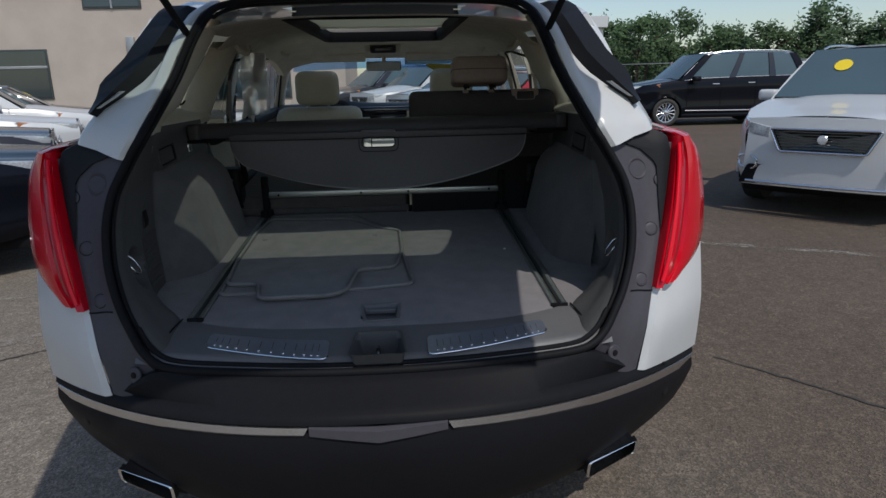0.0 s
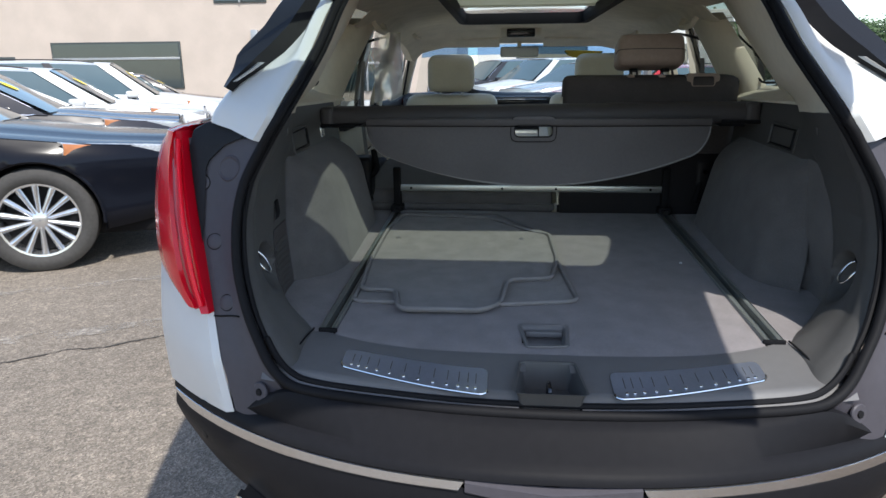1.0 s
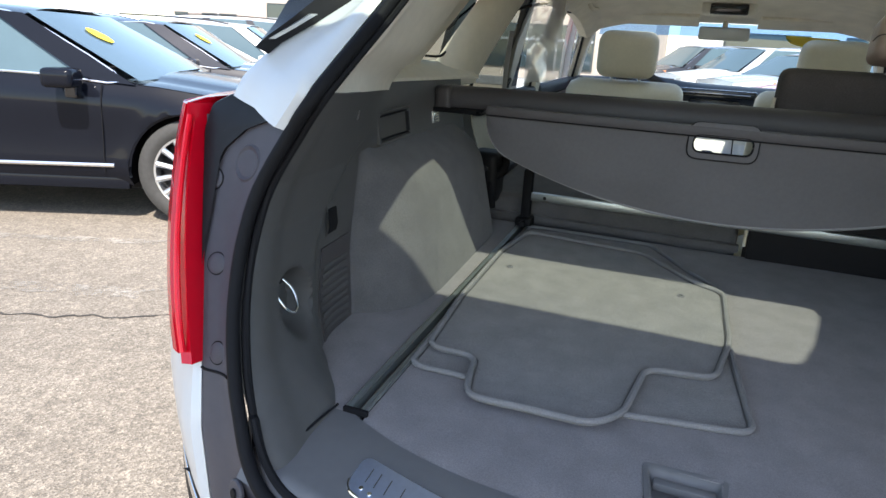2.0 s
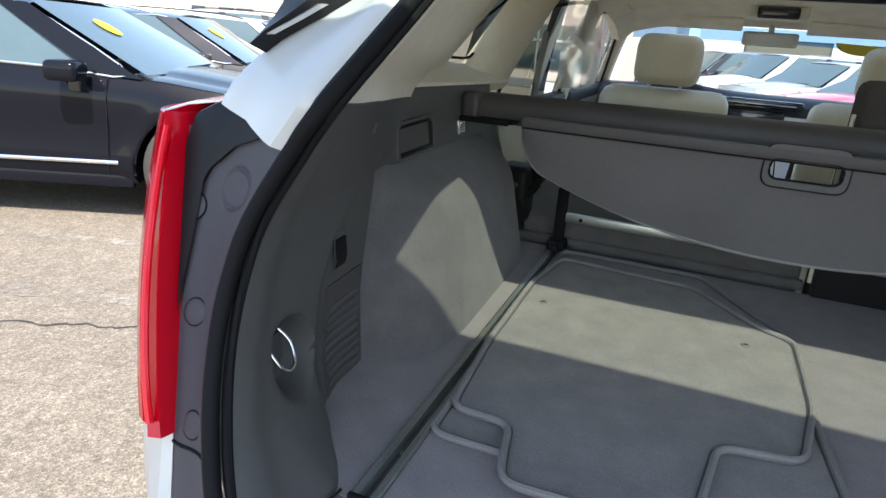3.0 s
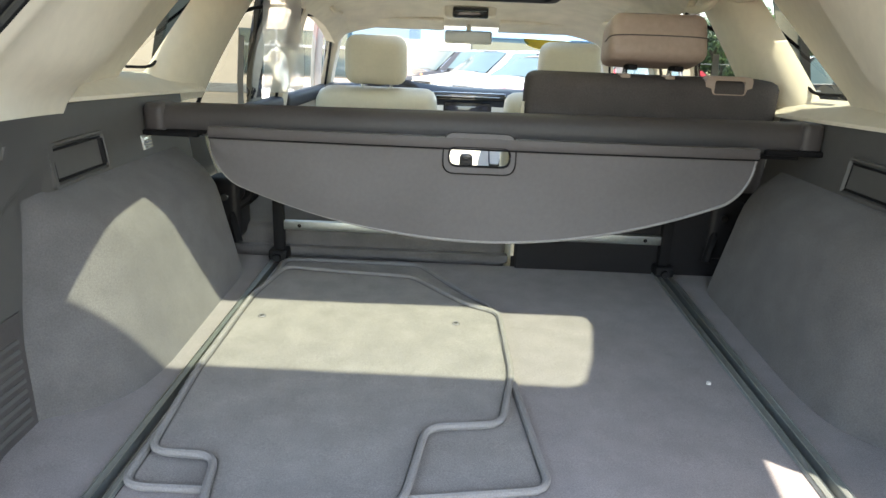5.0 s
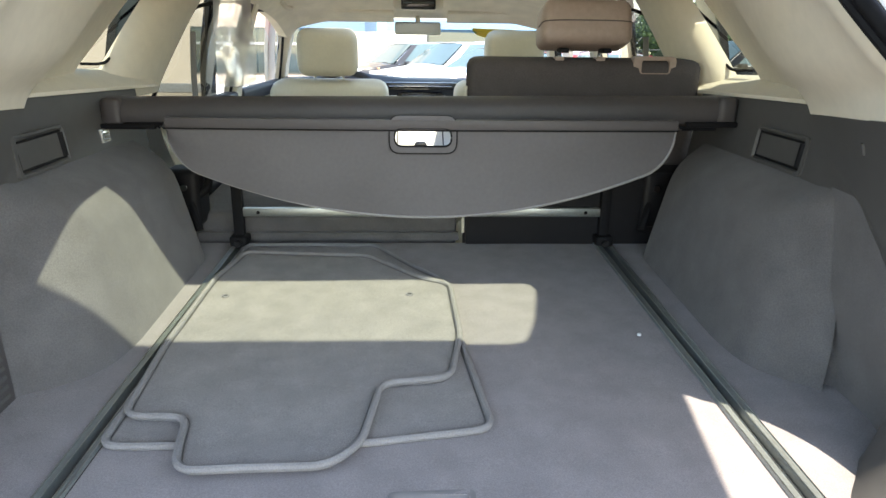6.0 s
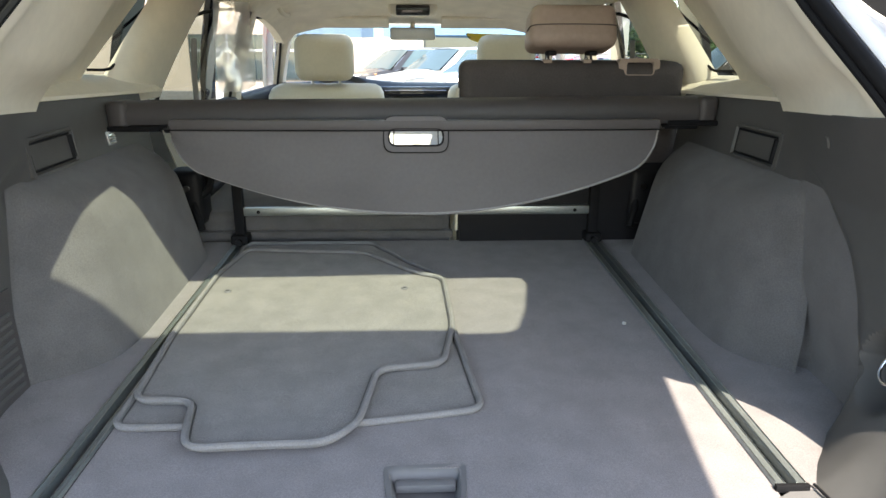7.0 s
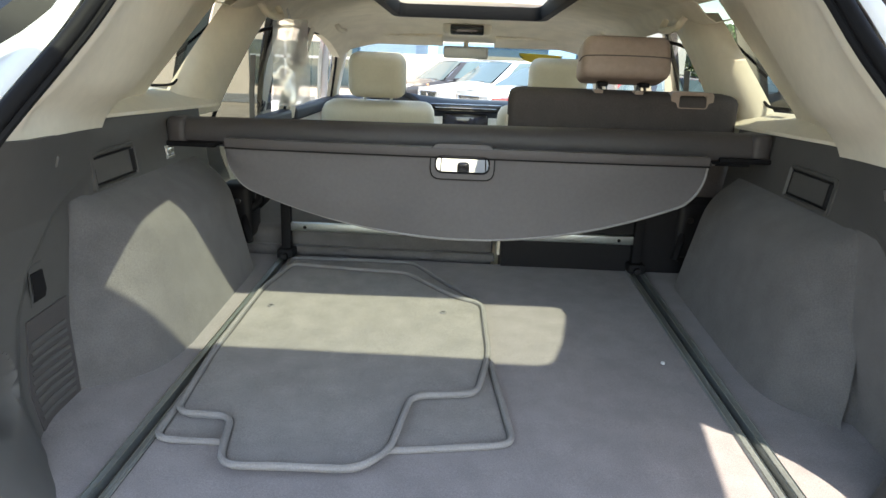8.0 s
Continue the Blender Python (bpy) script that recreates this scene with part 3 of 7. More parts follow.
# bumper: shelf, chrome strips, body
def bumper():
    xs = [0.93 * (k / 40) for k in range(-40, 41)]
    shelf = []
    for x in xs:
        a = smooth01((abs(x) - 0.52) / 0.17)
        yr = y_rear(x, 0.6)
        ys = lerp(y_open(x, 0.728) - 0.004, yr + 0.035, a)
        zs = lerp(0.722, z_chrome(x) + 0.024, a)
        shelf.append([(x, ys + 0.012, zs + 0.001), (x, ys, zs), (x, lerp(ys, yr, 0.25), zs - 0.014 * (1 - a)), (x, yr + 0.030, z_chrome(x) + 0.026 - 0.002 * a),
                      (x, yr + 0.010, z_chrome(x) + 0.018), (x, yr + 0.001, z_chrome(x) + 0.008), (x, yr - 0.001, z_chrome(x))])
    top = part("bumper_top", loft(shelf, thick=-0.003), M_BUMPER, suv, "black grained plastic bumper top and load sill")
    body = []
    for x in xs:
        u = abs(x) / 0.93
        yr, zc = y_rear(x, 0.6), z_chrome(x)
        v = 0.014 * max(0, 1 - abs(x) / 0.17)
        body.append([(x, yr + 0.004, zc - 0.02), (x, yr - 0.002 - v * 0.5, zc - 0.042 - v), (x * 0.997, yr - 0.006, 0.55 - 0.02 * u), (x * 0.985, yr + 0.006, 0.48), (x * 0.965, yr + 0.03, 0.41),
                     (x * 0.93, yr + 0.07, 0.345), (x * 0.90, yr + 0.15, 0.29), (x * 0.88, yr + 0.30, 0.265)])
    low = part("bumper", loft(body, thick=-0.004), M_BUMPER, suv, "black grained plastic rear bumper")
    for s in (-1, 1):
        rows = []
        for f in span(0, 1, 26):
            x = lerp(0.160, 0.925, f)
            yr, zc = y_rear(x, 0.6), z_chrome(x)
            h = lerp(0.026, 0.032, f) * (1 - 0.6 * smooth01((f - 0.92) / 0.08))
            lean = 0.010 if f == 0 else 0
            rows.append([(s * x, yr + 0.006, zc), (s * (x - lean * 0.0), yr - 0.006, zc - 0.003), (s * (x + lean), yr - 0.008, zc - h * 0.75), (s * (x + lean), yr - 0.003, zc - h)])
        part("chrome_strip", loft(rows, thick=0.003), M_STRIP, low, "satin chrome strip along the bumper")
        # crease over the exhaust
        part("bumper_crease", tube([(s * x, y_rear(x, 0.6) + 0.012 + 0.02 * (1 - t), 0.452 + 0.03 * t) for t, x in zip(span(0, 1, 8), span(0.47, 0.72, 8))], 0.004), M_PLASTIC, low)
        # exhaust finisher
        b = bmesh.new()
        o = rounded([(0.540, 0.402), (0.690, 0.438), (0.684, 0.402), (0.535, 0.356)], 0.010)
        c = Vector((sum(p[0] for p in o) / len(o), sum(p[1] for p in o) / len(o)))
        rings = []
        for sc, y in ((1.0, 0.02), (1.0, -0.005), (0.9, -0.006), (0.88, 0.10)):
            rings.append([(s * (c.x + (p[0] - c.x) * sc), y + lerp(y_rear(0.6, 0.6), y_rear(p[0], 0.6), 0.45) + 0.012, c.y + (p[1] - c.y) * sc) for p in o])
        part("exhaust_tip", loft(rings, close_u=True), M_CHROME, low, "chrome trapezoid exhaust tip")
        part("exhaust_throat", loft([rings[-1], [(lerp(q[0], s * c.x, 0.98), q[1], lerp(q[2], c.y, 0.98)) for q in rings[-1]]], close_u=True), M_RUBBER, low)
    # centre piece of the strip
    rows = []
    for x in span(-0.158, 0.158, 21):
        yr, zc = y_rear(x, 0.6), z_chrome(x)
        v = 0.018 * (1 - abs(x) / 0.158)
        rows.append([(x, yr + 0.004, zc - v * 0.4), (x, yr - 0.007 - v * 0.4, zc - 0.004 - v * 0.5), (x, yr - 0.008 - v * 0.5, zc - 0.022 - v), (x, yr, zc - 0.032 - v)])
    part("strip_centre", loft(rows, thick=0.003), M_JAMB, low)
    for s in (-1, 1):
        part("parking_sensor", disc(0.012, 0.002, Matrix.Translation((s * 0.80, y_rear(0.8, 0.6) - 0.006, 0.52)) @ pose(0, 0, 0, 90, 0, s * 35)), M_PLASTIC, low)


bumper()


# ---- load space ----
SLOPE = 0.035


def z_floor(y):
    return 0.775 + SLOPE * (y - 0.33)


def z_belt(y):
    """Seam between the charcoal side trim and the beige trim above it, with a step at the pillar's foot."""
    return table([(0.35, 1.264), (0.45, 1.255), (0.56, 1.248), (0.855, 1.229), (0.895, 1.247), (1.5, 1.227), (1.7, 1.222)], y)


def x_wall(y, z):
    """Half width of the load space at the side trim."""
    up = smooth01((z - 0.85) / 0.25)
    a = smooth01((y - lerp(0.28, 0.30, up)) / lerp(0.26, 0.62, up))
    flat = 0.668 + 0.05 * (z - 0.79) / 0.4 + 0.01 * (y - 0.65)
    foot = table([(0.20, 0.030), (0.31, 0.047), (0.353, 0.034), (0.40, 0.013), (0.428, 0.005), (0.46, 0.0)], y) * (1 - min(1.0, max(0.0, (z - 0.765) / 0.13))) ** 2
    return lerp(x_open(z) - 0.006, flat, a) - foot


def y_joint(x):
    """Bowed joint between the load sill and the carpet."""
    return 0.220 + 0.095 * (abs(x) / 0.52) ** 3.5


def z_sill(x, y, rim=True):
    """Top of the load sill; without its rounded rim where a plate bridges it."""
    y0 = y_open(x, 0.728) + 0.008
    return 0.734 + 0.022 * (smooth01((y - y0) / 0.025) if rim else 1.0) + (z_floor(y_joint(x)) - 0.7575) * smooth01((y - y0) / max(0.02, y_joint(x) - y0))


def sill():
    """Moulded plastic load sill with a latch recess, sill plates and joint lines."""
    xs = span(-0.60, 0.60, 81)
    bm = bmesh.new()
    grid = []
    for x in xs:
        y0 = y_open(x, 0.728) + 0.008
        row = []
        for k, f in enumerate(span(0, 1, 22)):
            y = lerp(y0, max(y_joint(x), y0 + 0.02), f)
            row.append(bm.verts.new((x, y, z_sill(x, y))))
        grid.append(row)
    for i in range(len(xs) - 1):
        for j in range(21):
            q = [grid[i][j], grid[i + 1][j], grid[i + 1][j + 1], grid[i][j + 1]]
            c = sum((v.co for v in q), Vector()) / 4
            w = 0.062 - 0.012 * (c.y - 0.055) / 0.12
            if abs(c.x) < w and 0.055 < c.y < 0.178:
                continue
            bm.faces.new(q)
    bmesh.ops.recalc_face_normals(bm, faces=bm.faces[:])
    bm.verts.ensure_lookup_table()
    loose = [v for v in bm.verts if not v.link_faces]
    bmesh.ops.delete(bm, geom=loose, context="VERTS")
    ob = part("load_sill", bm, M_SILL, suv, "charcoal moulded plastic load sill")
    # latch well
    o0 = rounded([(-0.068, 0.048), (0.068, 0.048), (0.055, 0.182), (-0.055, 0.182)], 0.012)
    rings = [[(x * k, lerp(0.115, y, k), z) for x, y in o0] for k, z in ((1.06, 0.772), (1.0, 0.771), (0.95, 0.760), (0.80, 0.715), (0.02, 0.715))]
    part("latch_well", loft(rings, close_u=True), M_TRIM, ob, "recessed latch well")
    b = tube(catmull([(0, 0.085, 0.715), (0, 0.085, 0.748), (0, 0.092, 0.757), (0, 0.118, 0.757), (0, 0.125, 0.748), (0, 0.125, 0.715)], 4), 0.0045, False, 8)
    rbox(-0.02, 0.075, 0.713, 0.02, 0.135, 0.719, 0.002, 1, b)
    part("striker", b, M_GLOSSBLACK, ob, "black latch striker loop")
    for s in (-1, 1):
        # sill plate: bowed ribbon with ribs and raised dots
        rows = []
        for f in [0.0, 0.006, 0.015, 0.03, 0.05, 0.1, 0.15, 0.22, 0.3, 0.4, 0.5, 0.6, 0.7, 0.78, 0.85, 0.9, 0.95, 0.97, 0.985, 0.994, 1.0]:
            x = lerp(0.122, 0.432, f)
            yb = 0.058 + 0.094 * f ** 1.35
            d = 0.094 - 0.028 * f
            r = 0.016 * (1 - math.sqrt(max(0.0, 1 - (1 - min(1, min(f, 1 - f) / 0.05)) ** 2)))
            rows.append([(s * x, y, z_sill(x, y, False) + 0.0032) for y in span(yb + r, yb + d - r, 9)])
        plate = part("sill_plate", loft(rows, thick=0.0015), M_SILLPLATE, ob, "brushed metal sill plate with grooves and studs")
        rim = [rows[k][0] for k in range(21)]
        part("plate_rim", tube([(p[0], p[1] - 0.001, p[2] + 0.0005) for p in rim], 0.0022, False, 6), M_CHROME, plate)
        for k in range(12):
            i = 4 + 12 * (k + 0.5) / 12
            a, bb = rows[int(i)], rows[min(20, int(i) + 1)]
            p0, p1 = Vector(a[1]).lerp(Vector(bb[1]), i % 1), Vector(a[7]).lerp(Vector(bb[7]), i % 1)
            part("stud", disc(0.0036, 0.002, Matrix.Translation(p0 + Vector((0, 0.006, 0.0008))), seg=10), M_CHROME, plate)
            part("groove", tube([p0.lerp(p1, 0.35) + Vector((0, 0, 0.0008)), p0.lerp(p1, 0.85) + Vector((0, 0, 0.0008))], 0.0007, False, 5), M_TRIM, plate)
        # joint between sill and side trim
        part("sill_joint", tube(catmull([(s * 0.550, 0.165, 0.749), (s * 0.547, 0.20, 0.764), (s * 0.540, 0.25, 0.774), (s * 0.531, 0.306, 0.779)], 4), 0.0022, False, 6), M_RUBBER, ob)


sill()


def load_floor():
    xs, ys = span(-0.4785, 0.4785, 39), span(0.0, 1.0, 49)
    bm = bmesh.new()
    g = [[bm.verts.new((x, y, z_floor(y) + 0.0015 * noise.noise(Vector((x * 3, y * 3, 0.3))) - 0.003 * (1 - smooth01((y - y_joint(x)) / 0.012)))) for y in (lerp(y_joint(x) - 0.001, 1.385, f) for f in ys)] for x in xs]
    for i in range(len(xs) - 1):
        for j in range(len(ys) - 1):
            cx, cy = (xs[i] + xs[i + 1]) / 2, (g[i][j].co.y + g[i + 1][j + 1].co.y) / 2
            if -0.05 < cx < 0.05 and 0.265 < cy < 0.36:
                continue
            bm.faces.new((g[i][j], g[i + 1][j], g[i + 1][j + 1], g[i][j + 1]))
    bmesh.ops.recalc_face_normals(bm, faces=bm.faces[:])
    bmesh.ops.solidify(bm, geom=bm.faces[:], thickness=0.012)
    bmesh.ops.delete(bm, geom=[v for v in bm.verts if not v.link_faces], context="VERTS")
    fl = part("load_floor", bm, M_CARPET, suv, "charcoal carpeted load floor with a speck of lint")
    # pull handle
    zf = z_floor(0.31) + 0.001
    o = rounded([(-0.060, 0.372), (0.062, 0.376), (0.052, 0.250), (-0.043, 0.243)], 0.014)
    c = Vector((0.003, 0.313))
    rings = [[(c.x + (x - c.x) * k, c.y + (y - c.y) * k2, zf + h) for x, y in o] for k, k2, h in
             ((1.0, 1.0, -0.001), (0.985, 0.985, 0.0018), (0.86, 0.86, 0.0014), (0.80, 0.78, -0.003), (0.70, 0.58, -0.022), (0.02, 0.02, -0.026))]
    handle = part("floor_handle", loft(rings, close_u=True), M_HANDLE, fl, "moulded charcoal floor handle recess")
    part("handle_grip", rbox(-0.040, 0.332, zf - 0.016, 0.044, 0.348, zf - 0.003, 0.004), M_HANDLE, handle)
    part("lint", disc(0.0045, 0.004, pose(0.427, 0.815, z_floor(0.815) + 0.001), seg=8), M_WHITE, fl, "scrap of white lint")
    for s in (-1, 1):
        # carpet beside the rails
        rows = []
        for y in span(0.302, 1.385, 30):
            xa, xe = 0.5185 if s < 0 else 0.524, x_wall(y, 0.78) + (0.022 if s < 0 else 0.048) * smooth01((y - 0.36) / 0.06) + 0.004
            rows.append([(s * lerp(xa, xe, k), y, z_floor(y) + 0.004 * k ** 4) for k in (0, 0.35, 0.7, 1)])
        part("side_carpet", loft(rows, thick=0.004), M_CARPET, fl)
        # cargo rail: an open channel
        lo, c0, c1, hi = (-0.0185, -0.0045, 0.0100, 0.0205) if s < 0 else (-0.0225, -0.0075, 0.0075, 0.0225)
        sec = ((lo, 0.001), (lo + 0.0015, 0.006), (c0, 0.006), (c0 + 0.001, -0.010), (c1 - 0.001, -0.010), (c1, 0.006), (hi - 0.0015, 0.006), (hi, 0.001))
        rows = [[(s * 0.4995 + dx, y, z_floor(y) + dz) for dx, dz in sec] for y in span(0.306, 1.378, 6)]
        rail = part("cargo_rail", loft(rows, thick=0.002), M_RAIL, fl, "grey aluminium cargo rail let into the floor", angle=20)
        part("rail_cap", rbox(s * 0.4995 + lo - 0.001, 0.300, z_floor(0.3) - 0.004, s * 0.4995 + 0.024, 0.307, z_floor(0.3) + 0.0075, 0.0015), M_RUBBER, rail, "black plastic rail end cap")
        part("channel_bed", loft([[(s * 0.4995 + dx, y, z_floor(y) - 0.0075) for dx in (c0 + 0.0015, c1 - 0.0015)] for y in (0.308, 1.376)]), M_TRIM, rail, "dark bed of the rail's channel")
        # Paler strips stand in for highlights along the flange edges.
        for dx in (lo + 0.002, c0 - 0.0008, c1 + 0.0008, hi - 0.002):
            part("rail_highlight", tube([(s * 0.4995 + dx, y, z_floor(y) + 0.0066) for y in (0.308, 1.376)], 0.0010, False, 6), M_ALU, rail)
        for y in (0.42, 0.878, 1.15):
            part("rail_screw", disc(0.0055, 0.003, pose(s * 0.4995 + (c0 + c1) / 2, y, z_floor(y) - 0.0075), seg=12), M_CHROME, rail)


load_floor()


def wheelhouse(s):
    """Carpeted bulge: it grows out of the wall at an upright rear seam, turns a wide soft corner and is steep in front."""
    out = 0.118 if s < 0 else 0.100
    depth = [(0.772, 1.10), (0.782, 1.04), (0.80, 1.0), (0.86, 0.96), (0.95, 0.915), (1.0, 0.90), (1.035, 0.86), (1.06, 0.75), (1.08, 0.58), (1.095, 0.36), (1.108, 0.12), (1.116, -0.034)]
    turn = ((-0.010, -0.03), (0.0, 0.02), (0.012, 0.13), (0.028, 0.33), (0.048, 0.54), (0.075, 0.73), (0.105, 0.86), (0.145, 0.94), (0.19, 0.985), (0.235, 1.0))
    nose = ((1.15, 1.0), (1.21, 0.995), (1.26, 0.97), (1.295, 0.80), (1.312, 0.45), (1.318, -0.03))
    rows = []
    for z in [0.772, 0.777, 0.784, 0.795, 0.81, 0.84, 0.88, 0.92, 0.96, 1.0, 1.03, 1.05, 1.065, 1.078, 1.088, 1.096, 1.104, 1.110, 1.116]:
        k = smooth01((z - 0.80) / 0.30)
        seam, wide = lerp(0.616, 0.685, k), 1 + 0.12 * k
        toe = 0.012 * (1 - smooth01((z - 0.772) / 0.03))
        row = []
        for y, d in [(seam + u * wide - toe, d) for u, d in turn] + [(y - 0.035 * k, d) for y, d in nose]:
            row.append((s * (x_wall(min(y, 1.3), z) + 0.004 - out * table(depth, z) * d), y, z))
        rows.append(catmull(row, 4))
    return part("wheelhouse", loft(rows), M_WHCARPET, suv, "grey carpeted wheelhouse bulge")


def side_trim(s):
    """Charcoal moulded side panel from the opening forward, with vent, pocket, hook well and lamp."""
    step = [(0.80, 0.420), (0.875, 0.430), (0.98, 0.468), (1.06, 0.525), (1.14, 0.62), (1.20, 0.75)]

    def x_trim(y, z):
        """The wall with its vent panel set back and the bowl of the tie-down well."""
        back = (0.010 if s < 0 else 0.006 + 0.034 * (1 - smooth01((z - 0.80) / 0.16))) * smooth01((y - table(step, z)) / 0.035) * (1 - smooth01((z - 1.12) / 0.06)) * (1 - smooth01((y - 0.618 - 0.12 * smooth01((z - 0.80) / 0.30)) / 0.03))
        d = math.hypot((y - 0.384) / 0.066, (z - 0.903) / 0.068)
        bowl = 0.048 * (1 - smooth01((d - 0.64) / 0.30))
        return x_wall(y, z) + back + bowl

    rows = []
    for g_ in span(0, 1, 112):
        z = lerp(0.745, 1.262, g_)
        y0 = y_open(x_open(z), z) + 0.014
        row = []
        for f in [0, 0.004, 0.009, 0.016] + [0.016 + 0.404 * k / 64 for k in range(1, 65)] + [0.47, 0.54, 0.62, 0.70, 0.78, 0.86, 0.93, 1.0]:
            y = lerp(y0, 1.36, f)
            x = x_trim(y, z)
            x += 0.012 * max(0.0, 1 - (y - y0) / 0.014) - 0.006 * math.exp(-((y - y0 - 0.044) / 0.026) ** 2) * smooth01((1.24 - z) / 0.06)
            row.append((s * x, y, lerp(0.745, z_belt(y) + 0.002, g_)))
        rows.append(row)
    ob = part("side_trim", loft(rows, thick=0.003), M_TRIM, suv, "charcoal grained plastic side trim")

    def on(y, z, off=0.0):
        x = x_wall(y, z) - off
        du = Vector((x_wall(y + 0.01, z) - x_wall(y - 0.01, z), 0.02, 0))
        dv = Vector((x_wall(y, z + 0.01) - x_wall(y, z - 0.01), 0, 0.02))
        n = dv.cross(du)
        n.normalize()
        if n.x > 0:
            n = -n
        n = Vector((s * n.x, n.y, n.z))
        ax = Vector((s * du.x, du.y, du.z)).normalized()
        up = n.cross(ax).normalized()
        if up.z < 0:
            up, ax = -up, -ax
        m = Matrix((ax, up, n)).transposed().to_4x4()
        return Matrix.Translation((s * x, y, z)) @ m

    if s > 0:
        rows = []
        for z in span(0.784, 1.118, 26):
            k = smooth01((z - 0.80) / 0.30)
            rows.append([(x_trim(y, z) - 0.0035 * smooth01(j / 1.5), y, z) for j, y in enumerate(span(table(step, z) + 0.022, lerp(0.616, 0.685, k) + 0.03, 14))])
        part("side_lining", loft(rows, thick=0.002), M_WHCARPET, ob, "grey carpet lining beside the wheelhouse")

    # pocket recess with a lipped frame
    def frame_at(m, w, h, name, lip=0.006, deep=0.012, label=""):
        o = rounded([(-w, -h), (w, -h), (w, h), (-w, h)], 0.008)
        rings = [[m @ Vector((x * k, y * kk, d)) for x, y in o] for k, kk, d in
                 ((1.0, 1.0, 0.0), (0.99, 0.99, lip), (0.90, 0.86, lip), (0.86, 0.80, lip - 0.004), (0.84, 0.76, 0.0015), (0.02, 0.02, 0.0015))]
        return part(name, loft(rings, close_u=True), M_TRIM, ob, label)

    yb_ = 0.868 if s < 0 else 0.925
    frame_at(on(yb_, 1.150), 0.102, 0.037, "bin_lid", lip=0.009, label="framed storage bin lid in the side trim")
    for dz in (0.025, -0.025):
        m = on(yb_, 1.150 + dz)
        part("lid_slot", tube([m @ Vector((x, 0, 0.0045)) for x in (-0.083, 0.083)], 0.0024, False, 6), M_RUBBER, ob)
    for dx in (-0.084, 0.080):
        m = on(yb_, 1.150)
        part("lid_slot", tube([m @ Vector((dx, y, 0.0045)) for y in (-0.023, 0.023)], 0.0065 if dx > 0 else 0.0012, False, 6), M_RUBBER, ob)
    # courtesy lamp
    if s < 0:
        m = on(1.13, 1.142)
        b = rbox(-0.020, -0.016, 0, 0.020, 0.016, 0.006, 0.003)
        b.transform(m)
        lampo = part("courtesy_lamp", b, M_HEADLAMP, ob, "small clear courtesy lamp")
        for k in range(4):
            b = rbox(-0.016, -0.012 + k * 0.007, 0.006, 0.016, -0.009 + k * 0.007, 0.0075, 0.0008, 1)
            b.transform(m)
            part("lamp_rib", b, M_CHROME, lampo)
    # coat hook recess near the seal
    m = on(0.60, 1.205)
    rings = [[m @ Vector((r * math.cos(a), r * 0.9 * math.sin(a), d)) for a in span(0, 2 * math.pi, 21)[:-1]] for r, d in ((0.027, 0.0), (0.025, 0.0045), (0.020, 0.0035), (0.015, 0.001), (0.0005, 0.001))]
    part("hook_recess", loft(rings, close_u=True), M_TRIM, ob)
    # Dark disc imitates the shade inside the recess.
    part("recess_shade", disc(0.0155, 0.0012, m @ pose(0, 0, 0.0012), seg=16), M_RUBBER, ob)
    b = rbox(-0.006, -0.012, 0, 0.006, 0.008, 0.010, 0.004)
    b.transform(m)
    part("bag_hook", b, M_TRIM, ob)
    # power socket lid
    if s < 0:
        def at_wall(y, z, off):
            """On the set-back panel, off metres proud of it."""
            return Vector((s * (x_trim(y, z) - off), y, z))

        def rib(y0, y1, z0, z1, off):
            """A moulded rib that follows the panel from y0 to y1."""
            return loft([[at_wall(y, z0 - 0.001, -0.002), at_wall(y, z0, off * 0.6), at_wall(y, lerp(z0, z1, 0.3), off), at_wall(y, z1, off * 0.8), at_wall(y, z1 + 0.001, -0.002)] for y in span(y0, y1, 9)], thick=0.001)

        part("socket_bezel", rib(0.530, 0.574, 0.974, 1.040, 0.006), M_TRIM, ob)
        part("socket_lid", rib(0.535, 0.569, 0.981, 1.028, 0.010), M_RUBBER, ob, "black power socket lid")
        # vent panel with slats
        # Panel colour is darkened to imitate shade in the gaps between slats.
        vent = part("vent_panel", loft([[at_wall(y, z, 0.0028) for y in span(0.478 + 0.28 * max(0.0, z - 0.85), 0.606 + 0.15 * (z - 0.80), 7)] for z in span(0.782, 0.958, 12)], thick=0.0025), M_CASSETTE, ob, "slatted vent panel")
        for k in range(9):
            z = 0.796 + k * 0.0148
            part("vent_slat", rib(0.488 + 0.28 * max(0.0, z - 0.85), 0.594 + 0.15 * (z - 0.80), z, z + 0.0075, 0.0085), M_TRIM, vent)
        part("vent_slot", rib(0.520, 0.588, 0.938, 0.946, 0.0046), M_RUBBER, vent)
        part("vent_joint", tube([at_wall(y, 0.962, 0.0005) for y in span(0.512, 0.628, 9)], 0.0016, False, 6), M_RUBBER, vent)
    # tie-down hook in the bowl
    m = on(0.362, 0.914, -0.008) @ Matrix.Scale(1.2, 4)
    part("tie_down_hook", tube(catmull([m @ Vector(p) for p in ((0.012, 0.034, -0.010), (0.017, 0.010, 0.004), (0.010, -0.012, 0.010), (-0.005, -0.018, 0.012), (-0.019, -0.008, 0.010), (-0.023, 0.014, 0.002), (-0.020, 0.026, -0.008))], 10), 0.0027, False, 10), M_CHROME, ob, "chrome tie-down hook")
    b = rbox(-0.026, 0.022, -0.016, 0.018, 0.040, -0.004, 0.004)
    b.transform(m)
    part("hook_pivot", b, M_RUBBER, ob)


for s in (-1, 1):
    wheelhouse(s)
    side_trim(s)


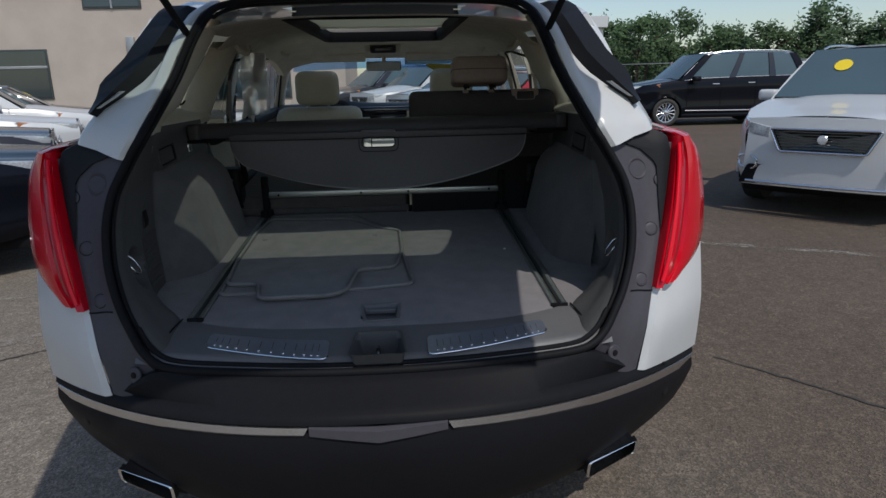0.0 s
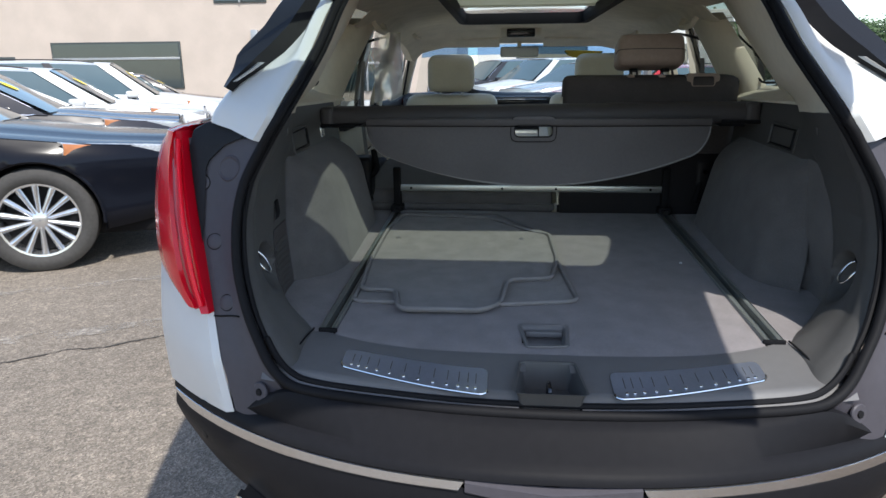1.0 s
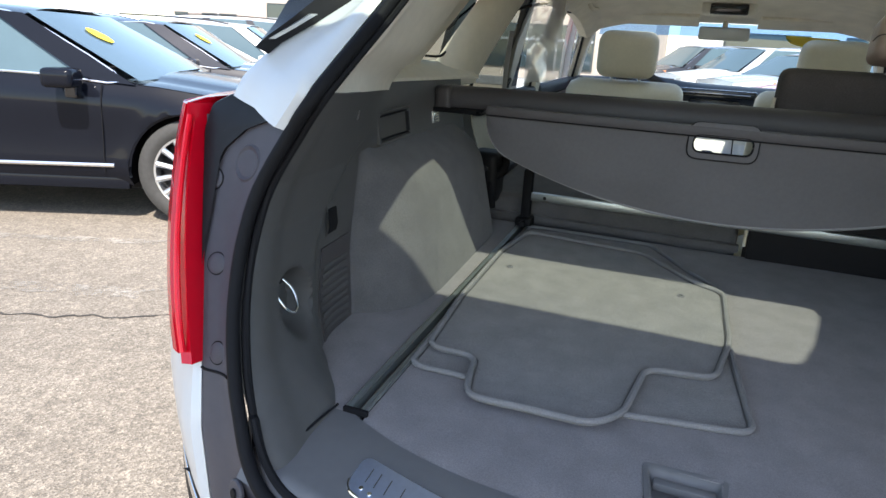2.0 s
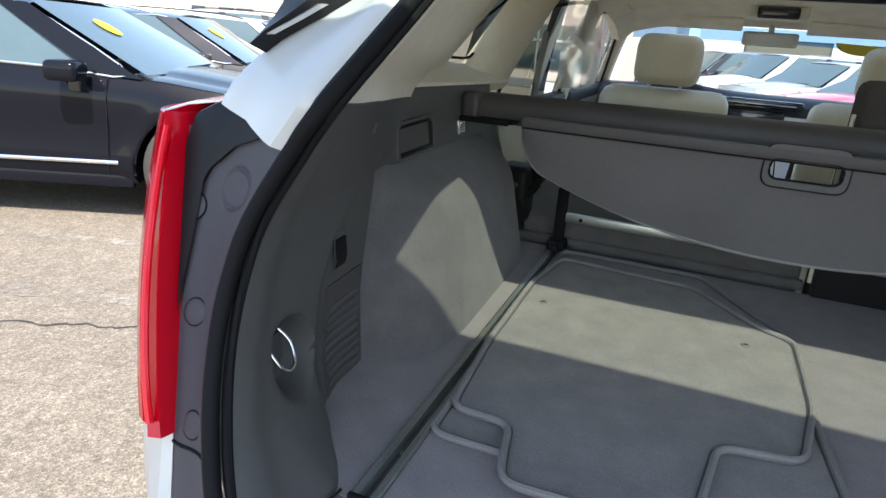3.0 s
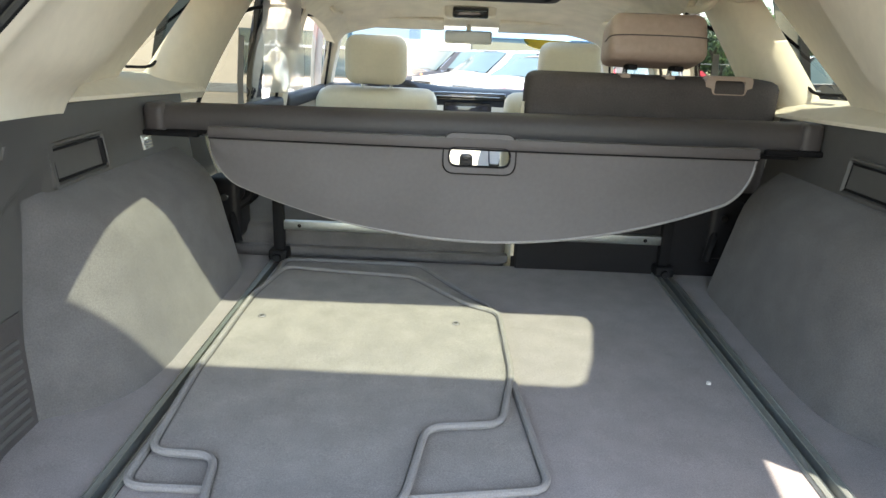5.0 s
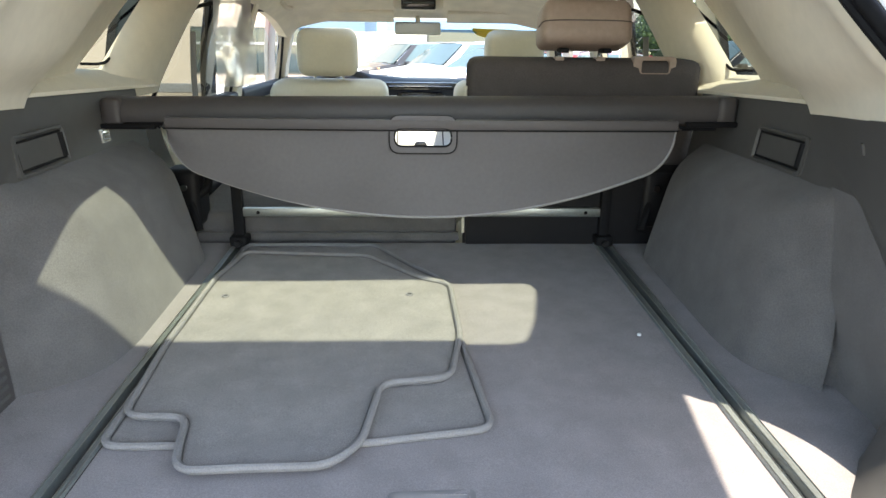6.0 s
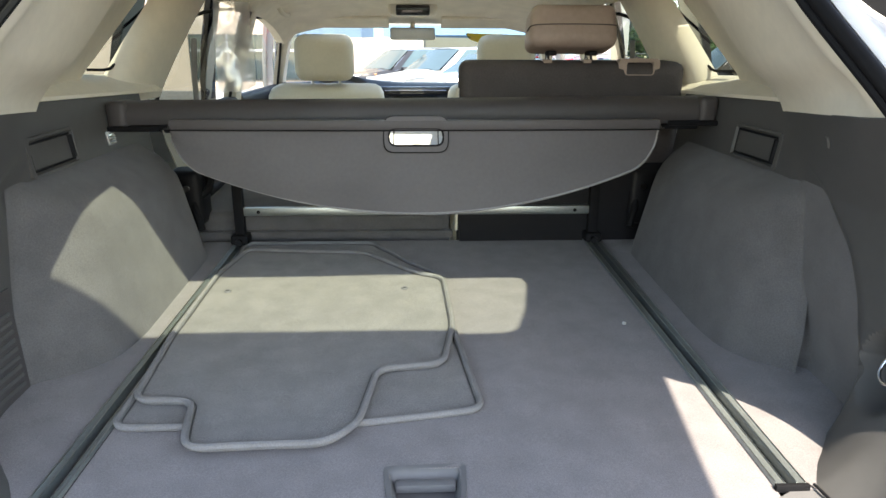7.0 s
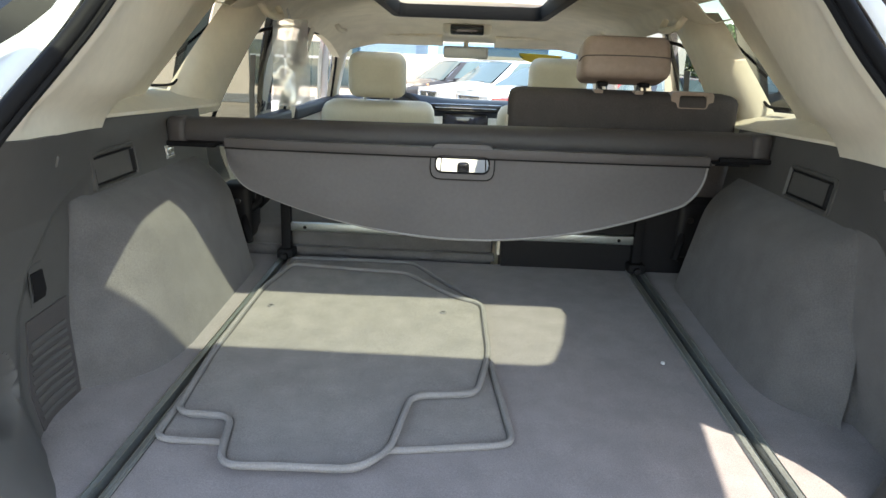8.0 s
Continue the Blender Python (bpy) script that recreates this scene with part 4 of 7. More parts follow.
# ---- pillars, headliner, windows inside ----
def upper_trim(s):
    # rear pillar trim, beige: a rolled edge along the seal, a flat face, a crisp front edge
    def d_point(k, f):
        zn = lerp(1.245, 1.585, k)
        xo_, yo_ = x_open(zn), y_open(x_open(zn), zn) + 0.014
        xf, yf = lerp(0.690, 0.555, k), lerp(0.858, 1.15, k)
        y = lerp(yo_, yf, f)
        x = lerp(x_wall(y, 1.24) - 0.007, lerp(xo_ - 0.004, xf, f), smooth01(k / 0.25))
        x += 0.010 * max(0.0, 1 - f / 0.03) - 0.018 * math.exp(-((f - 0.12) / 0.06) ** 2) * (1 - 0.7 * k) * smooth01(k / 0.12) + 0.014 * smooth01((f - 0.955) / 0.045) + 0.014 * math.sin(math.pi * min(1.0, f * 1.6)) * smooth01(k / 0.2)
        return Vector((s * x, y, zn + (z_belt(y) - 1.245) * (1 - k) ** 2))
    fs = (0, 0.015, 0.04, 0.07, 0.10, 0.13, 0.17, 0.22, 0.30, 0.42, 0.55, 0.68, 0.80, 0.88, 0.93, 0.955, 0.97, 0.985, 1.0)
    part("rear_pillar_trim", loft([[d_point(k, f) for f in fs] for k in span(0, 1, 24)], thick=0.003), M_BEIGE, suv, "beige moulded rear pillar trim")
    # shelf under the quarter window and reveal behind the pillar
    rows = []
    for f in span(0, 1, 14):
        y = lerp(0.862, 1.50, f)
        z, xw = z_belt(y + 0.034), x_wall(min(y, 1.3), 1.2)
        rows.append([(s * (xw - 0.006), y, z - 0.001), (s * (xw - 0.004), y, z + 0.006), (s * (xw + 0.010), y, z + 0.013), (s * 0.745, y, z + 0.022), (s * 0.776, y, z + 0.034), (s * 0.80, y, z + 0.046)])
    part("quarter_shelf", loft(rows, thick=0.003), M_BEIGE, suv, "beige ledge below the quarter window")
    part("quarter_seal", tube(catmull([(s * 0.786, 1.22, 1.292), (s * 0.784, 1.32, 1.290), (s * 0.780, 1.365, 1.306), (s * 0.768, 1.44, 1.352), (s * 0.752, 1.53, 1.412), (s * 0.735, 1.61, 1.462)], 5), 0.0038, False, 6), M_RUBBER, suv, "black seal of the quarter window")
    # reveal from D trim out to the glass
    rows = []
    for k in span(0, 1, 16):
        p = d_point(k, 0.995)
        q = Vector((s * lerp(0.795, 0.70, k), lerp(1.13, 1.60, k), p.z))
        rows.append([p.lerp(q, t) + Vector((s * 0.012 * math.sin(math.pi * t), 0, 0)) for t in span(0, 1, 6)])
    part("quarter_reveal", loft(rows, thick=0.003), M_BEIGE, suv)
    # C-pillar
    rows = []
    for k in span(0, 1, 14):
        z = lerp(1.205, 1.53, k)
        ya, yb = lerp(1.30, 1.56, k), lerp(1.62, 1.82, k)
        xx = lerp(0.755, 0.625, k ** 1.2)
        rows.append([(s * (xx + 0.065), ya - 0.03, z), (s * (xx + 0.036), ya - 0.012, z), (s * (xx + 0.014), ya + 0.02, z), (s * (xx + 0.001), ya + 0.07, z), (s * (xx - 0.006), lerp(ya, yb, 0.5), z), (s * (xx - 0.003), yb - 0.07, z), (s * (xx + 0.006), yb - 0.03, z), (s * (xx + 0.026), yb - 0.006, z), (s * (xx + 0.06), yb + 0.01, z)])
    part("middle_pillar_trim", loft(rows, thick=0.003), M_BEIGE, suv, "beige pillar trim behind the rear door")
    # B-pillar and A-pillar
    for (y0, y1, t0, t1, xb, xt, nm) in ((2.42, 2.54, 2.36, 2.44, 0.77, 0.63, "door_pillar_trim"), (3.42, 3.55, 2.98, 3.06, 0.76, 0.58, "windscreen_pillar_trim")):
        rows = []
        for k in span(0, 1, 8):
            z = lerp(1.10, 1.52, k)
            ya, yb, xx = lerp(y0, t0, k), lerp(y1, t1, k), lerp(xb, xt, k ** 1.2)
            rows.append([(s * (xx + 0.05), ya, z), (s * xx, ya + 0.015, z), (s * xx, yb - 0.015, z), (s * (xx + 0.05), yb, z)])
        part(nm, loft(rows, thick=0.003), M_BEIGE, suv)
    # cantrail over the doors
    rows = []
    for y in span(1.45, 3.05, 14):
        zz = z_roof(y)
        rows.append([(s * 0.57, y, zz - 0.035), (s * 0.605, y, zz - 0.055), (s * 0.635, y, zz - 0.085), (s * 0.66, y, zz - 0.10), (s * 0.70, y, zz - 0.09)])
    part("cantrail_trim", loft(rows, thick=0.003), M_HEADLINER, suv)
    # door seal loops
    for loop in ([(0.80, 1.60, 1.14), (0.73, 1.74, 1.40), (0.665, 1.95, 1.465), (0.665, 2.30, 1.47), (0.70, 2.37, 1.42), (0.785, 2.40, 1.12)],
                 [(0.785, 2.56, 1.12), (0.70, 2.50, 1.42), (0.665, 2.56, 1.465), (0.655, 2.90, 1.45), (0.70, 3.15, 1.35), (0.79, 3.42, 1.10)]):
        part("door_seal", tube(catmull([(s * x, y, z) for x, y, z in loop], 5), 0.006, False, 6), M_RUBBER, suv)
    # door inner panels
    for y0, y1 in ((1.66, 2.44), (2.52, 3.44)):
        rows = []
        for z in span(0.45, 1.135, 10):
            k = (z - 0.45) / 0.685
            rows.append([(s * (0.80 - 0.03 * math.sin(math.pi * k) - 0.02 * smooth01((z - 0.8) / 0.1) * (1 - smooth01((z - 0.95) / 0.1))), y, z) for y in span(y0, y1, 8)])
        door = part("door_panel", loft(rows, thick=0.004), M_LEATHER, suv, "cream door lining with a dark upper roll")
        part("door_top_roll", rbox(min(s * 0.755, s * 0.81), y0, 1.085, max(s * 0.755, s * 0.81), y1, 1.145, 0.018, 3), M_DASH, door)
        part("armrest", rbox(min(s * 0.71, s * 0.79), y0 + 0.15, 0.83, max(s * 0.71, s * 0.79), y1 - 0.1, 0.88, 0.018, 3), M_DASH, door)
        part("door_pull", tube(catmull([(s * 0.745, y0 + 0.25, 0.95), (s * 0.73, y0 + 0.32, 0.97), (s * 0.73, y0 + 0.42, 0.98), (s * 0.745, y0 + 0.5, 0.99)], 4), 0.008, False, 6), M_CHROME, door)
    # grab handle and coat hook
    for y in (1.62, 2.72):
        part("grab_handle", tube(catmull([(s * 0.60, y - 0.09, 1.515), (s * 0.585, y - 0.075, 1.488), (s * 0.58, y, 1.482), (s * 0.585, y + 0.075, 1.488), (s * 0.60, y + 0.09, 1.515)], 5), 0.010, False, 8), M_BEIGE, suv, "beige roof grab handle")


def z_roof(y):
    """Underside of the headliner at the middle."""
    return table([(0.70, 1.572), (1.2, 1.60), (2.0, 1.60), (2.6, 1.565), (2.85, 1.53), (3.0, 1.48), (3.08, 1.452)], y)


def headliner():
    xs, ys = span(-0.61, 0.61, 41), [0.790 + 2.27 * k / 60 for k in range(61)]
    bm = bmesh.new()
    g = [[bm.verts.new((x, y - (0.035 * (1 - (x / 0.61) ** 2) if y < 0.80 else 0), z_roof(y) - 0.055 * (abs(x) / 0.61) ** 3.5)) for y in ys] for x in xs]
    for i in range(40):
        for j in range(60):
            cx, cy = (xs[i] + xs[i + 1]) / 2, (ys[j] + ys[j + 1]) / 2
            if abs(cx) < 0.33 and 1.15 < cy < 2.63:
                continue
            bm.faces.new((g[i][j], g[i + 1][j], g[i + 1][j + 1], g[i][j + 1]))
    bmesh.ops.recalc_face_normals(bm, faces=bm.faces[:])
    bmesh.ops.delete(bm, geom=[v for v in bm.verts if not v.link_faces], context="VERTS")
    hl = part("headliner", bm, M_HEADLINER, suv, "cream fabric headliner with a sunroof opening")
    # black sunroof frame and shade
    o = rounded([(-0.345, 1.13), (0.345, 1.13), (0.345, 2.64), (-0.345, 2.64)], 0.05)
    c = Vector((0, 1.8875))
    rings = [[(c.x + (x - c.x) * kx, c.y + (y - c.y) * ky, z_roof(y) + dz) for x, y in o] for kx, ky, dz in
             ((1.0, 1.0, -0.002), (0.995, 0.998, -0.010), (0.91, 0.965, -0.008), (0.89, 0.955, 0.015), (0.89, 0.955, 0.045))]
    fr = part("sunroof_frame", loft(rings, close_u=True), M_RUBBER, hl, "black sunroof frame")
    rows = [[(x, y, z_roof(y) + 0.022) for x in span(-0.315, 0.315, 5)] for y in span(1.17, 2.12, 6)]
    part("sunshade", loft(rows, thick=0.004), M_SUNSHADE, fr, "pale fabric sunshade")
    part("roof_crossbar", rbox(-0.33, 2.12, z_roof(2.14) + 0.01, 0.33, 2.16, z_roof(2.14) + 0.04, 0.006), M_SUNSHADE, fr)
    rows = [[(x, y, 1.668 - 0.02 * (x / 0.33) ** 2) for x in span(-0.335, 0.335, 7)] for y in span(1.12, 2.72, 8)]
    part("roof_glass", loft(rows), M_ROOFPANE, fr, "tinted sunroof glass")


headliner()
for s in (-1, 1):
    upper_trim(s)
# ---- tailgate, raised ----
def tailgate():
    hinge = Vector((0, 0.79, 1.635))
    swing = Matrix.Translation(hinge) @ Matrix.Rotation(radians(-61), 4, "X") @ Matrix.Translation(-hinge)

    def half_w(z):
        return table([(0.655, 0.690), (0.845, 0.728), (1.05, 0.770), (1.20, 0.787), (1.235, 0.745), (1.27, 0.700), (1.40, 0.655), (1.50, 0.60), (1.60, 0.55), (1.635, 0.53)], z)

    def y_out(x, z):
        low = y_rear(x, z) - 0.035
        up = 0.235 + (z - 1.25) * 1.26 + 0.10 * x * x
        return lerp(low, up, smooth01((z - 1.14) / 0.14))

    def panel(zs, us, off=0.0):
        return [[(u * half_w(z), y_out(u * half_w(z), z) + off, z) for u in us] for z in zs]

    us = span(-1, 1, 61)
    # Unseen lower edge is lengthened beyond the real gate to shade the sill.
    lower = part("tailgate", loft(panel(span(0.51, 1.150, 28), us), thick=-0.004), M_WHITE, suv, "raised white tailgate with rear glass")
    lower.data.transform(swing)
    # glass surround and glass
    zs = span(1.150, 1.630, 65)
    bm = bmesh.new()
    vs = []
    for z in zs:
        d = max(0.0, 1 - min(z - 1.1725, 1.4575 - z) / 0.035)
        hole = min(half_w(z) - 0.02, 0.580 - 0.035 * (1 - math.sqrt(max(0.0, 1 - min(1.0, d) ** 2))))
        xs = span(-half_w(z), -hole, 4) + span(-hole, hole, 21)[1:-1] + span(hole, half_w(z), 4)
        vs.append([bm.verts.new((x, y_out(x, z), z)) for x in xs])
    for i in range(len(zs) - 1):
        for j in range(len(vs[0]) - 1):
            if 1.17 < zs[i] < 1.455 and 3 <= j < len(vs[0]) - 4:
                continue
            bm.faces.new((vs[i][j], vs[i][j + 1], vs[i + 1][j + 1], vs[i + 1][j]))
    bmesh.ops.delete(bm, geom=[v for v in bm.verts if not v.link_faces], context="VERTS")
    bmesh.ops.recalc_face_normals(bm, faces=bm.faces[:])
    bmesh.ops.solidify(bm, geom=bm.faces[:], thickness=0.01)
    bm.transform(swing)
    part("glass_surround", bm, M_GLOSSBLACK, lower, "black glass surround")
    b = loft(panel(span(1.158, 1.535, 10), [u * 0.93 for u in span(-1, 1, 17)], 0.006))
    b.transform(swing)
    g = part("rear_glass", b, M_TINT, lower, "tinted rear glass")
    # inner lining
    b = loft([[(u * (half_w(z) - 0.05), y_out(u * half_w(z) * 0.9, z) + 0.05, z) for u in us] for z in span(0.69, 1.140, 14)], thick=0.004)
    b.transform(swing)
    part("tailgate_lining", b, M_PLASTIC, lower, "black plastic tailgate lining")
    b = loft([[(u * half_w(1.625), 0.675 - dy, z) for u in span(-0.98, 0.98, 21)] for dy, z in ((0.0, 1.65), (0.07, 1.655), (0.14, 1.645), (0.13, 1.63), (0.02, 1.622))], thick=0.006)
    b.transform(swing)
    part("roof_spoiler", b, M_WHITE, lower, "white roof spoiler")
    b = rbox(-0.05, 0.02, 0.66, 0.05, 0.09, 0.72, 0.006)
    b.transform(swing)
    part("latch", b, M_RUBBER, lower)
    for s in (-1, 1):
        a = Vector((s * 0.515, y_open(0.5, 1.52) - 0.005, 1.52))
        e = swing @ Vector((s * 0.60, y_out(0.56, 1.15) + 0.07, 1.15))
        st = part("gas_strut", tube([a, a.lerp(e, 0.55)], 0.010, False, 8), M_RUBBER, suv, "black gas strut holding the tailgate")
        part("strut_rod", tube([a.lerp(e, 0.55), e], 0.005, False, 8), M_CHROME, st)


tailgate()


# ---- cargo cover ----
def cargo_cover():
    cv = thing("cargo_cover", "charcoal roll-out cargo cover, half wound, with a drooping pull panel", "cargo cover")
    prof = [(-0.035, -0.028), (-0.040, -0.010), (-0.038, 0.012), (-0.026, 0.028), (-0.004, 0.034), (0.020, 0.030), (0.034, 0.014), (0.036, -0.010), (0.028, -0.028)]
    rows = [[(x, 1.180 + dy, 1.196 + 0.006 * (x / 0.7) + dz) for dy, dz in prof] for x in span(-0.695, 0.695, 9)]
    cas = part("cassette", loft(rows, close_u=True), M_CASSETTE, cv, "dark fabric-wrapped cassette tube")
    part("cassette_slot", rbox(-0.672, 1.128, 1.160, 0.672, 1.150, 1.170, 0.003), M_RUBBER, cas)
    for s in (-1, 1):
        z = 1.196 + 0.006 * s
        part("end_cap", rbox(min(s * 0.676, s * 0.722), 1.134, z - 0.034, max(s * 0.676, s * 0.722), 1.222, z + 0.034, 0.016, 3), M_CASSETTE, cv, "moulded end cap seated in the side trim")
        part("end_latch", rbox(min(s * 0.60, s * 0.72), 1.124, z - 0.034, max(s * 0.60, s * 0.72), 1.138, z - 0.022, 0.004), M_RUBBER, cv)
    xs = [0.535 * math.sin(u) for u in span(-math.pi / 2, math.pi / 2, 89)]

    def y_face(x, f):
        return 1.004 + 0.014 * (x / 0.535) ** 2 + 0.012 * f + 0.004 * math.sin(5 * x + 2 * f) * f

    def z_low(x):
        a = abs(x) / 0.535
        return 0.984 + 0.100 * (x / 0.495) ** 2 + 0.060 * (1 - math.sqrt(max(0.0, 1 - max(0.0, (a - 0.90) / 0.10) ** 2)))

    bm = bmesh.new()
    fs = span(0, 1, 22)
    g = []
    for x in xs:
        zt = 1.190
        g.append([bm.verts.new((x, y_face(x, f) - 0.004 * noise.noise(Vector((x * 4, f * 2, 1.7))), lerp(zt, z_low(x), f))) for f in fs])
    for i in range(len(xs) - 1):
        for j in range(len(fs) - 1):
            c = (g[i][j].co + g[i + 1][j + 1].co) / 2
            if -0.069 < c.x < 0.059 and 1.137 < c.z < 1.182:
                continue
            bm.faces.new((g[i][j], g[i + 1][j], g[i + 1][j + 1], g[i][j + 1]))
    bmesh.ops.recalc_face_normals(bm, faces=bm.faces[:])
    bmesh.ops.delete(bm, geom=[v for v in bm.verts if not v.link_faces], context="VERTS")
    bmesh.ops.solidify(bm, geom=bm.faces[:], thickness=0.003)
    panel = part("pull_panel", bm, M_COVER, cv, "charcoal vinyl pull panel with a curved lower edge")
    edge = [(x, y_face(x, 1) - 0.002, z_low(x)) for x in xs]
    edge = [(xs[0], y_face(xs[0], k) - 0.002, lerp(1.190, z_low(xs[0]), k)) for k in (0.1, 0.4, 0.7)] + edge + [(xs[-1], y_face(xs[-1], k) - 0.002, lerp(1.190, z_low(xs[-1]), k)) for k in (0.7, 0.4, 0.1)]
    part("edge_piping", tube(edge, 0.0030, False, 6), M_BIND, panel, "pale piped lower edge")
    hem = [(x, y_face(x, 0) - 0.005, 1.185) for x in xs]
    part("top_hem", loft([[(p[0], p[1] + 0.02, p[2] + 0.010), (p[0], p[1] - 0.001, p[2] + 0.010), (p[0], p[1] - 0.003, p[2]), (p[0], p[1] - 0.001, p[2] - 0.010)] for p in hem], thick=0.002), M_CASSETTE, panel)
    part("hem_seam", tube([(p[0], p[1] - 0.0035, p[2] - 0.011) for p in hem], 0.0016, False, 5), M_RUBBER, panel)
    # flap from cassette slot to the panel's head
    rows = [[(x, lerp(1.145, y_face(x, 0), t), lerp(1.163, 1.193, t) - 0.008 * math.sin(math.pi * t)) for x in (u * lerp(0.600, 0.535, t) for u in span(-1, 1, 25))] for t in span(0, 1, 6)]
    part("cover_sheet", loft(rows, thick=0.002), M_COVER, cv)
    # handle plate with a slot
    o = rounded([(-0.074, 1.127), (0.064, 1.127), (0.064, 1.204), (-0.074, 1.204)], 0.022)
    i_ = rounded([(-0.064, 1.141), (0.054, 1.141), (0.054, 1.178), (-0.064, 1.178)], 0.018)
    y = y_face(0, 0.3)
    rings = [[(p[0], y - 0.002, p[1]) for p in o], [(p[0], y - 0.008, p[1]) for p in o], [(p[0], y - 0.009, p[1]) for p in i_], [(p[0], y + 0.006, p[1]) for p in i_]]
    hp = part("handle_plate", loft(rings, close_u=True), M_COVER, cv, "moulded grip plate with an oval slot")
    part("plate_seam", tube([(p[0] * 1.01, y - 0.005, p[1] - 0.001) for p in o], 0.0022, True, 6), M_RUBBER, hp)
    part("slot_rim", tube([(p[0], y - 0.009, p[1]) for p in i_], 0.0022, True, 6), M_RUBBER, hp)


cargo_cover()


# ---- cargo fence on the rails ----
def cargo_fence():
    cf = thing("cargo_fence", "black and aluminium cargo fence clamped in the floor rails", "cargo fence")
    for s in (-1, 1):
        x = s * 0.4995
        p = part("post", rbox(x - 0.014, 1.352, z_floor(1.36) + 0.02, x + 0.014, 1.376, 0.985, 0.005), M_RUBBER, cf, "black upright post")
        part("clamp", rbox(x - 0.024, 1.335, z_floor(1.36) + 0.004, x + 0.024, 1.385, z_floor(1.36) + 0.032, 0.008, 3), M_RUBBER, cf)
        part("clamp_knob", disc(0.010, 0.012, Matrix.Translation((x, 1.337, 0.825)) @ pose(0, 0, 0, 90, 0, 0), seg=14), M_PLASTIC, p)
    bar = part("crossbar", rbox(-0.488, 1.356, 0.894, 0.488, 1.374, 0.918, 0.004), M_ALU, cf, "bare aluminium crossbar")
    for x in (-0.445, -0.10, 0.10, 0.445):
        part("rivet", disc(0.005, 0.002, Matrix.Translation((x, 1.356, 0.906)) @ pose(0, 0, 0, 90, 0, 0), seg=10), M_RUBBER, bar)


cargo_fence()


# ---- floor mats ----
def floor_mat(name, outline, lift, label, eyelets, ramp=None):
    """A bound carpet mat; ramp lifts it where it lies over the one below."""
    o = rounded(outline, 0.03, 6)
    turn = sum(a[0] * b[1] - b[0] * a[1] for a, b in zip(o, o[1:] + o[:1]))

    def z_at(x, y):
        return z_floor(y) + lift + (ramp(x, y) if ramp else 0.0) + 0.0015 * noise.noise(Vector((x * 6, y * 6, lift * 90)))

    bm = bmesh.new()
    ring = [bm.verts.new((x, y, 0)) for x, y in o]
    face = bm.faces.new(ring)
    bmesh.ops.triangulate(bm, faces=[face])
    for _ in range(3):
        bmesh.ops.subdivide_edges(bm, edges=[e for e in bm.edges if e.calc_length() > 0.05], cuts=1)
        bmesh.ops.triangulate(bm, faces=bm.faces[:])
    for v in bm.verts:
        v.co.z = z_at(v.co.x, v.co.y)
    bmesh.ops.recalc_face_normals(bm, faces=bm.faces[:])
    for f in bm.faces:
        if f.normal.z < 0:
            f.normal_flip()
    bmesh.ops.solidify(bm, geom=bm.faces[:], thickness=0.006)
    ob = solo(name, bm, M_MAT, label, "floor mat", "stacked floor mats")
    path = []
    for i, p in enumerate(o):
        q = o[(i + 1) % len(o)]
        n = max(1, int((Vector(q) - Vector(p)).length / 0.03))
        for k in range(n):
            x, y = lerp(p[0], q[0], k / n), lerp(p[1], q[1], k / n)
            path.append((x, y, z_at(x, y) + 0.0025))
    part("binding", tube(path, 0.0060, True, 8), M_MATBIND, ob, "stitched grey binding")
    # Dark line imitates the shade in the stitched groove.
    groove = []
    for i, q in enumerate(path):
        d = Vector(path[(i + 1) % len(path)]) - Vector(path[i - 1])
        side = Vector((-d.y, d.x)).normalized() * 0.0072 * (1 if turn > 0 else -1)
        groove.append((q[0] + side.x, q[1] + side.y, q[2] - 0.0012))
    part("groove_shade_line", tube(groove, 0.0010, True, 5), M_TRIM, ob, "dark line for the stitched groove and its shade beside the binding")
    for x, y in eyelets:
        e = part("eyelet", tube([(x + 0.0065 * math.cos(a), y + 0.0065 * math.sin(a), z_at(x, y) + 0.001) for a in span(0, 2 * math.pi, 17)[:-1]], 0.0022, True, 6), M_HANDLE, ob, "grey plastic eyelet")
        part("eyelet_hole", disc(0.0055, 0.001, pose(x, y, z_at(x, y) + 0.0006), seg=12), M_RUBBER, e)
    return ob


LOWER = [(-0.478, 0.47), (-0.10, 0.468), (0.098, 0.500), (0.060, 0.86), (0.045, 1.10), (-0.03, 1.19), (-0.13, 1.345), (-0.48, 1.345), (-0.485, 0.75)]
UPPER = [(-0.345, 0.398), (-0.14, 0.405), (-0.100, 0.455), (-0.078, 0.622), (0.040, 0.640), (0.066, 0.80), (0.058, 1.055), (-0.01, 1.085), (-0.14, 1.24), (-0.462, 1.27), (-0.490, 1.10), (-0.488, 0.76), (-0.470, 0.535),
         (-0.372, 0.532), (-0.362, 0.47)]
floor_mat("floor_mat", LOWER, 0.004, "charcoal carpet floor mat lying under another on the load floor", [])
floor_mat("floor_mat", UPPER, 0.0115, "charcoal carpet floor mat with bound edge lying on another", [(-0.44, 0.992), (-0.035, 0.992)],
          lambda x, y: 0.012 * max(0, noise.noise(Vector((x * 2.2, y * 2.2, 4.1)))) + 0.004 * smooth01((0.50 - y) / 0.10))


# ---- seats ----
def cushion(x0, y0, z0, x1, y1, z1, r, m=None):
    b = rbox(x0, y0, z0, x1, y1, z1, r, 4)
    if m is not None:
        b.transform(m)
    return b


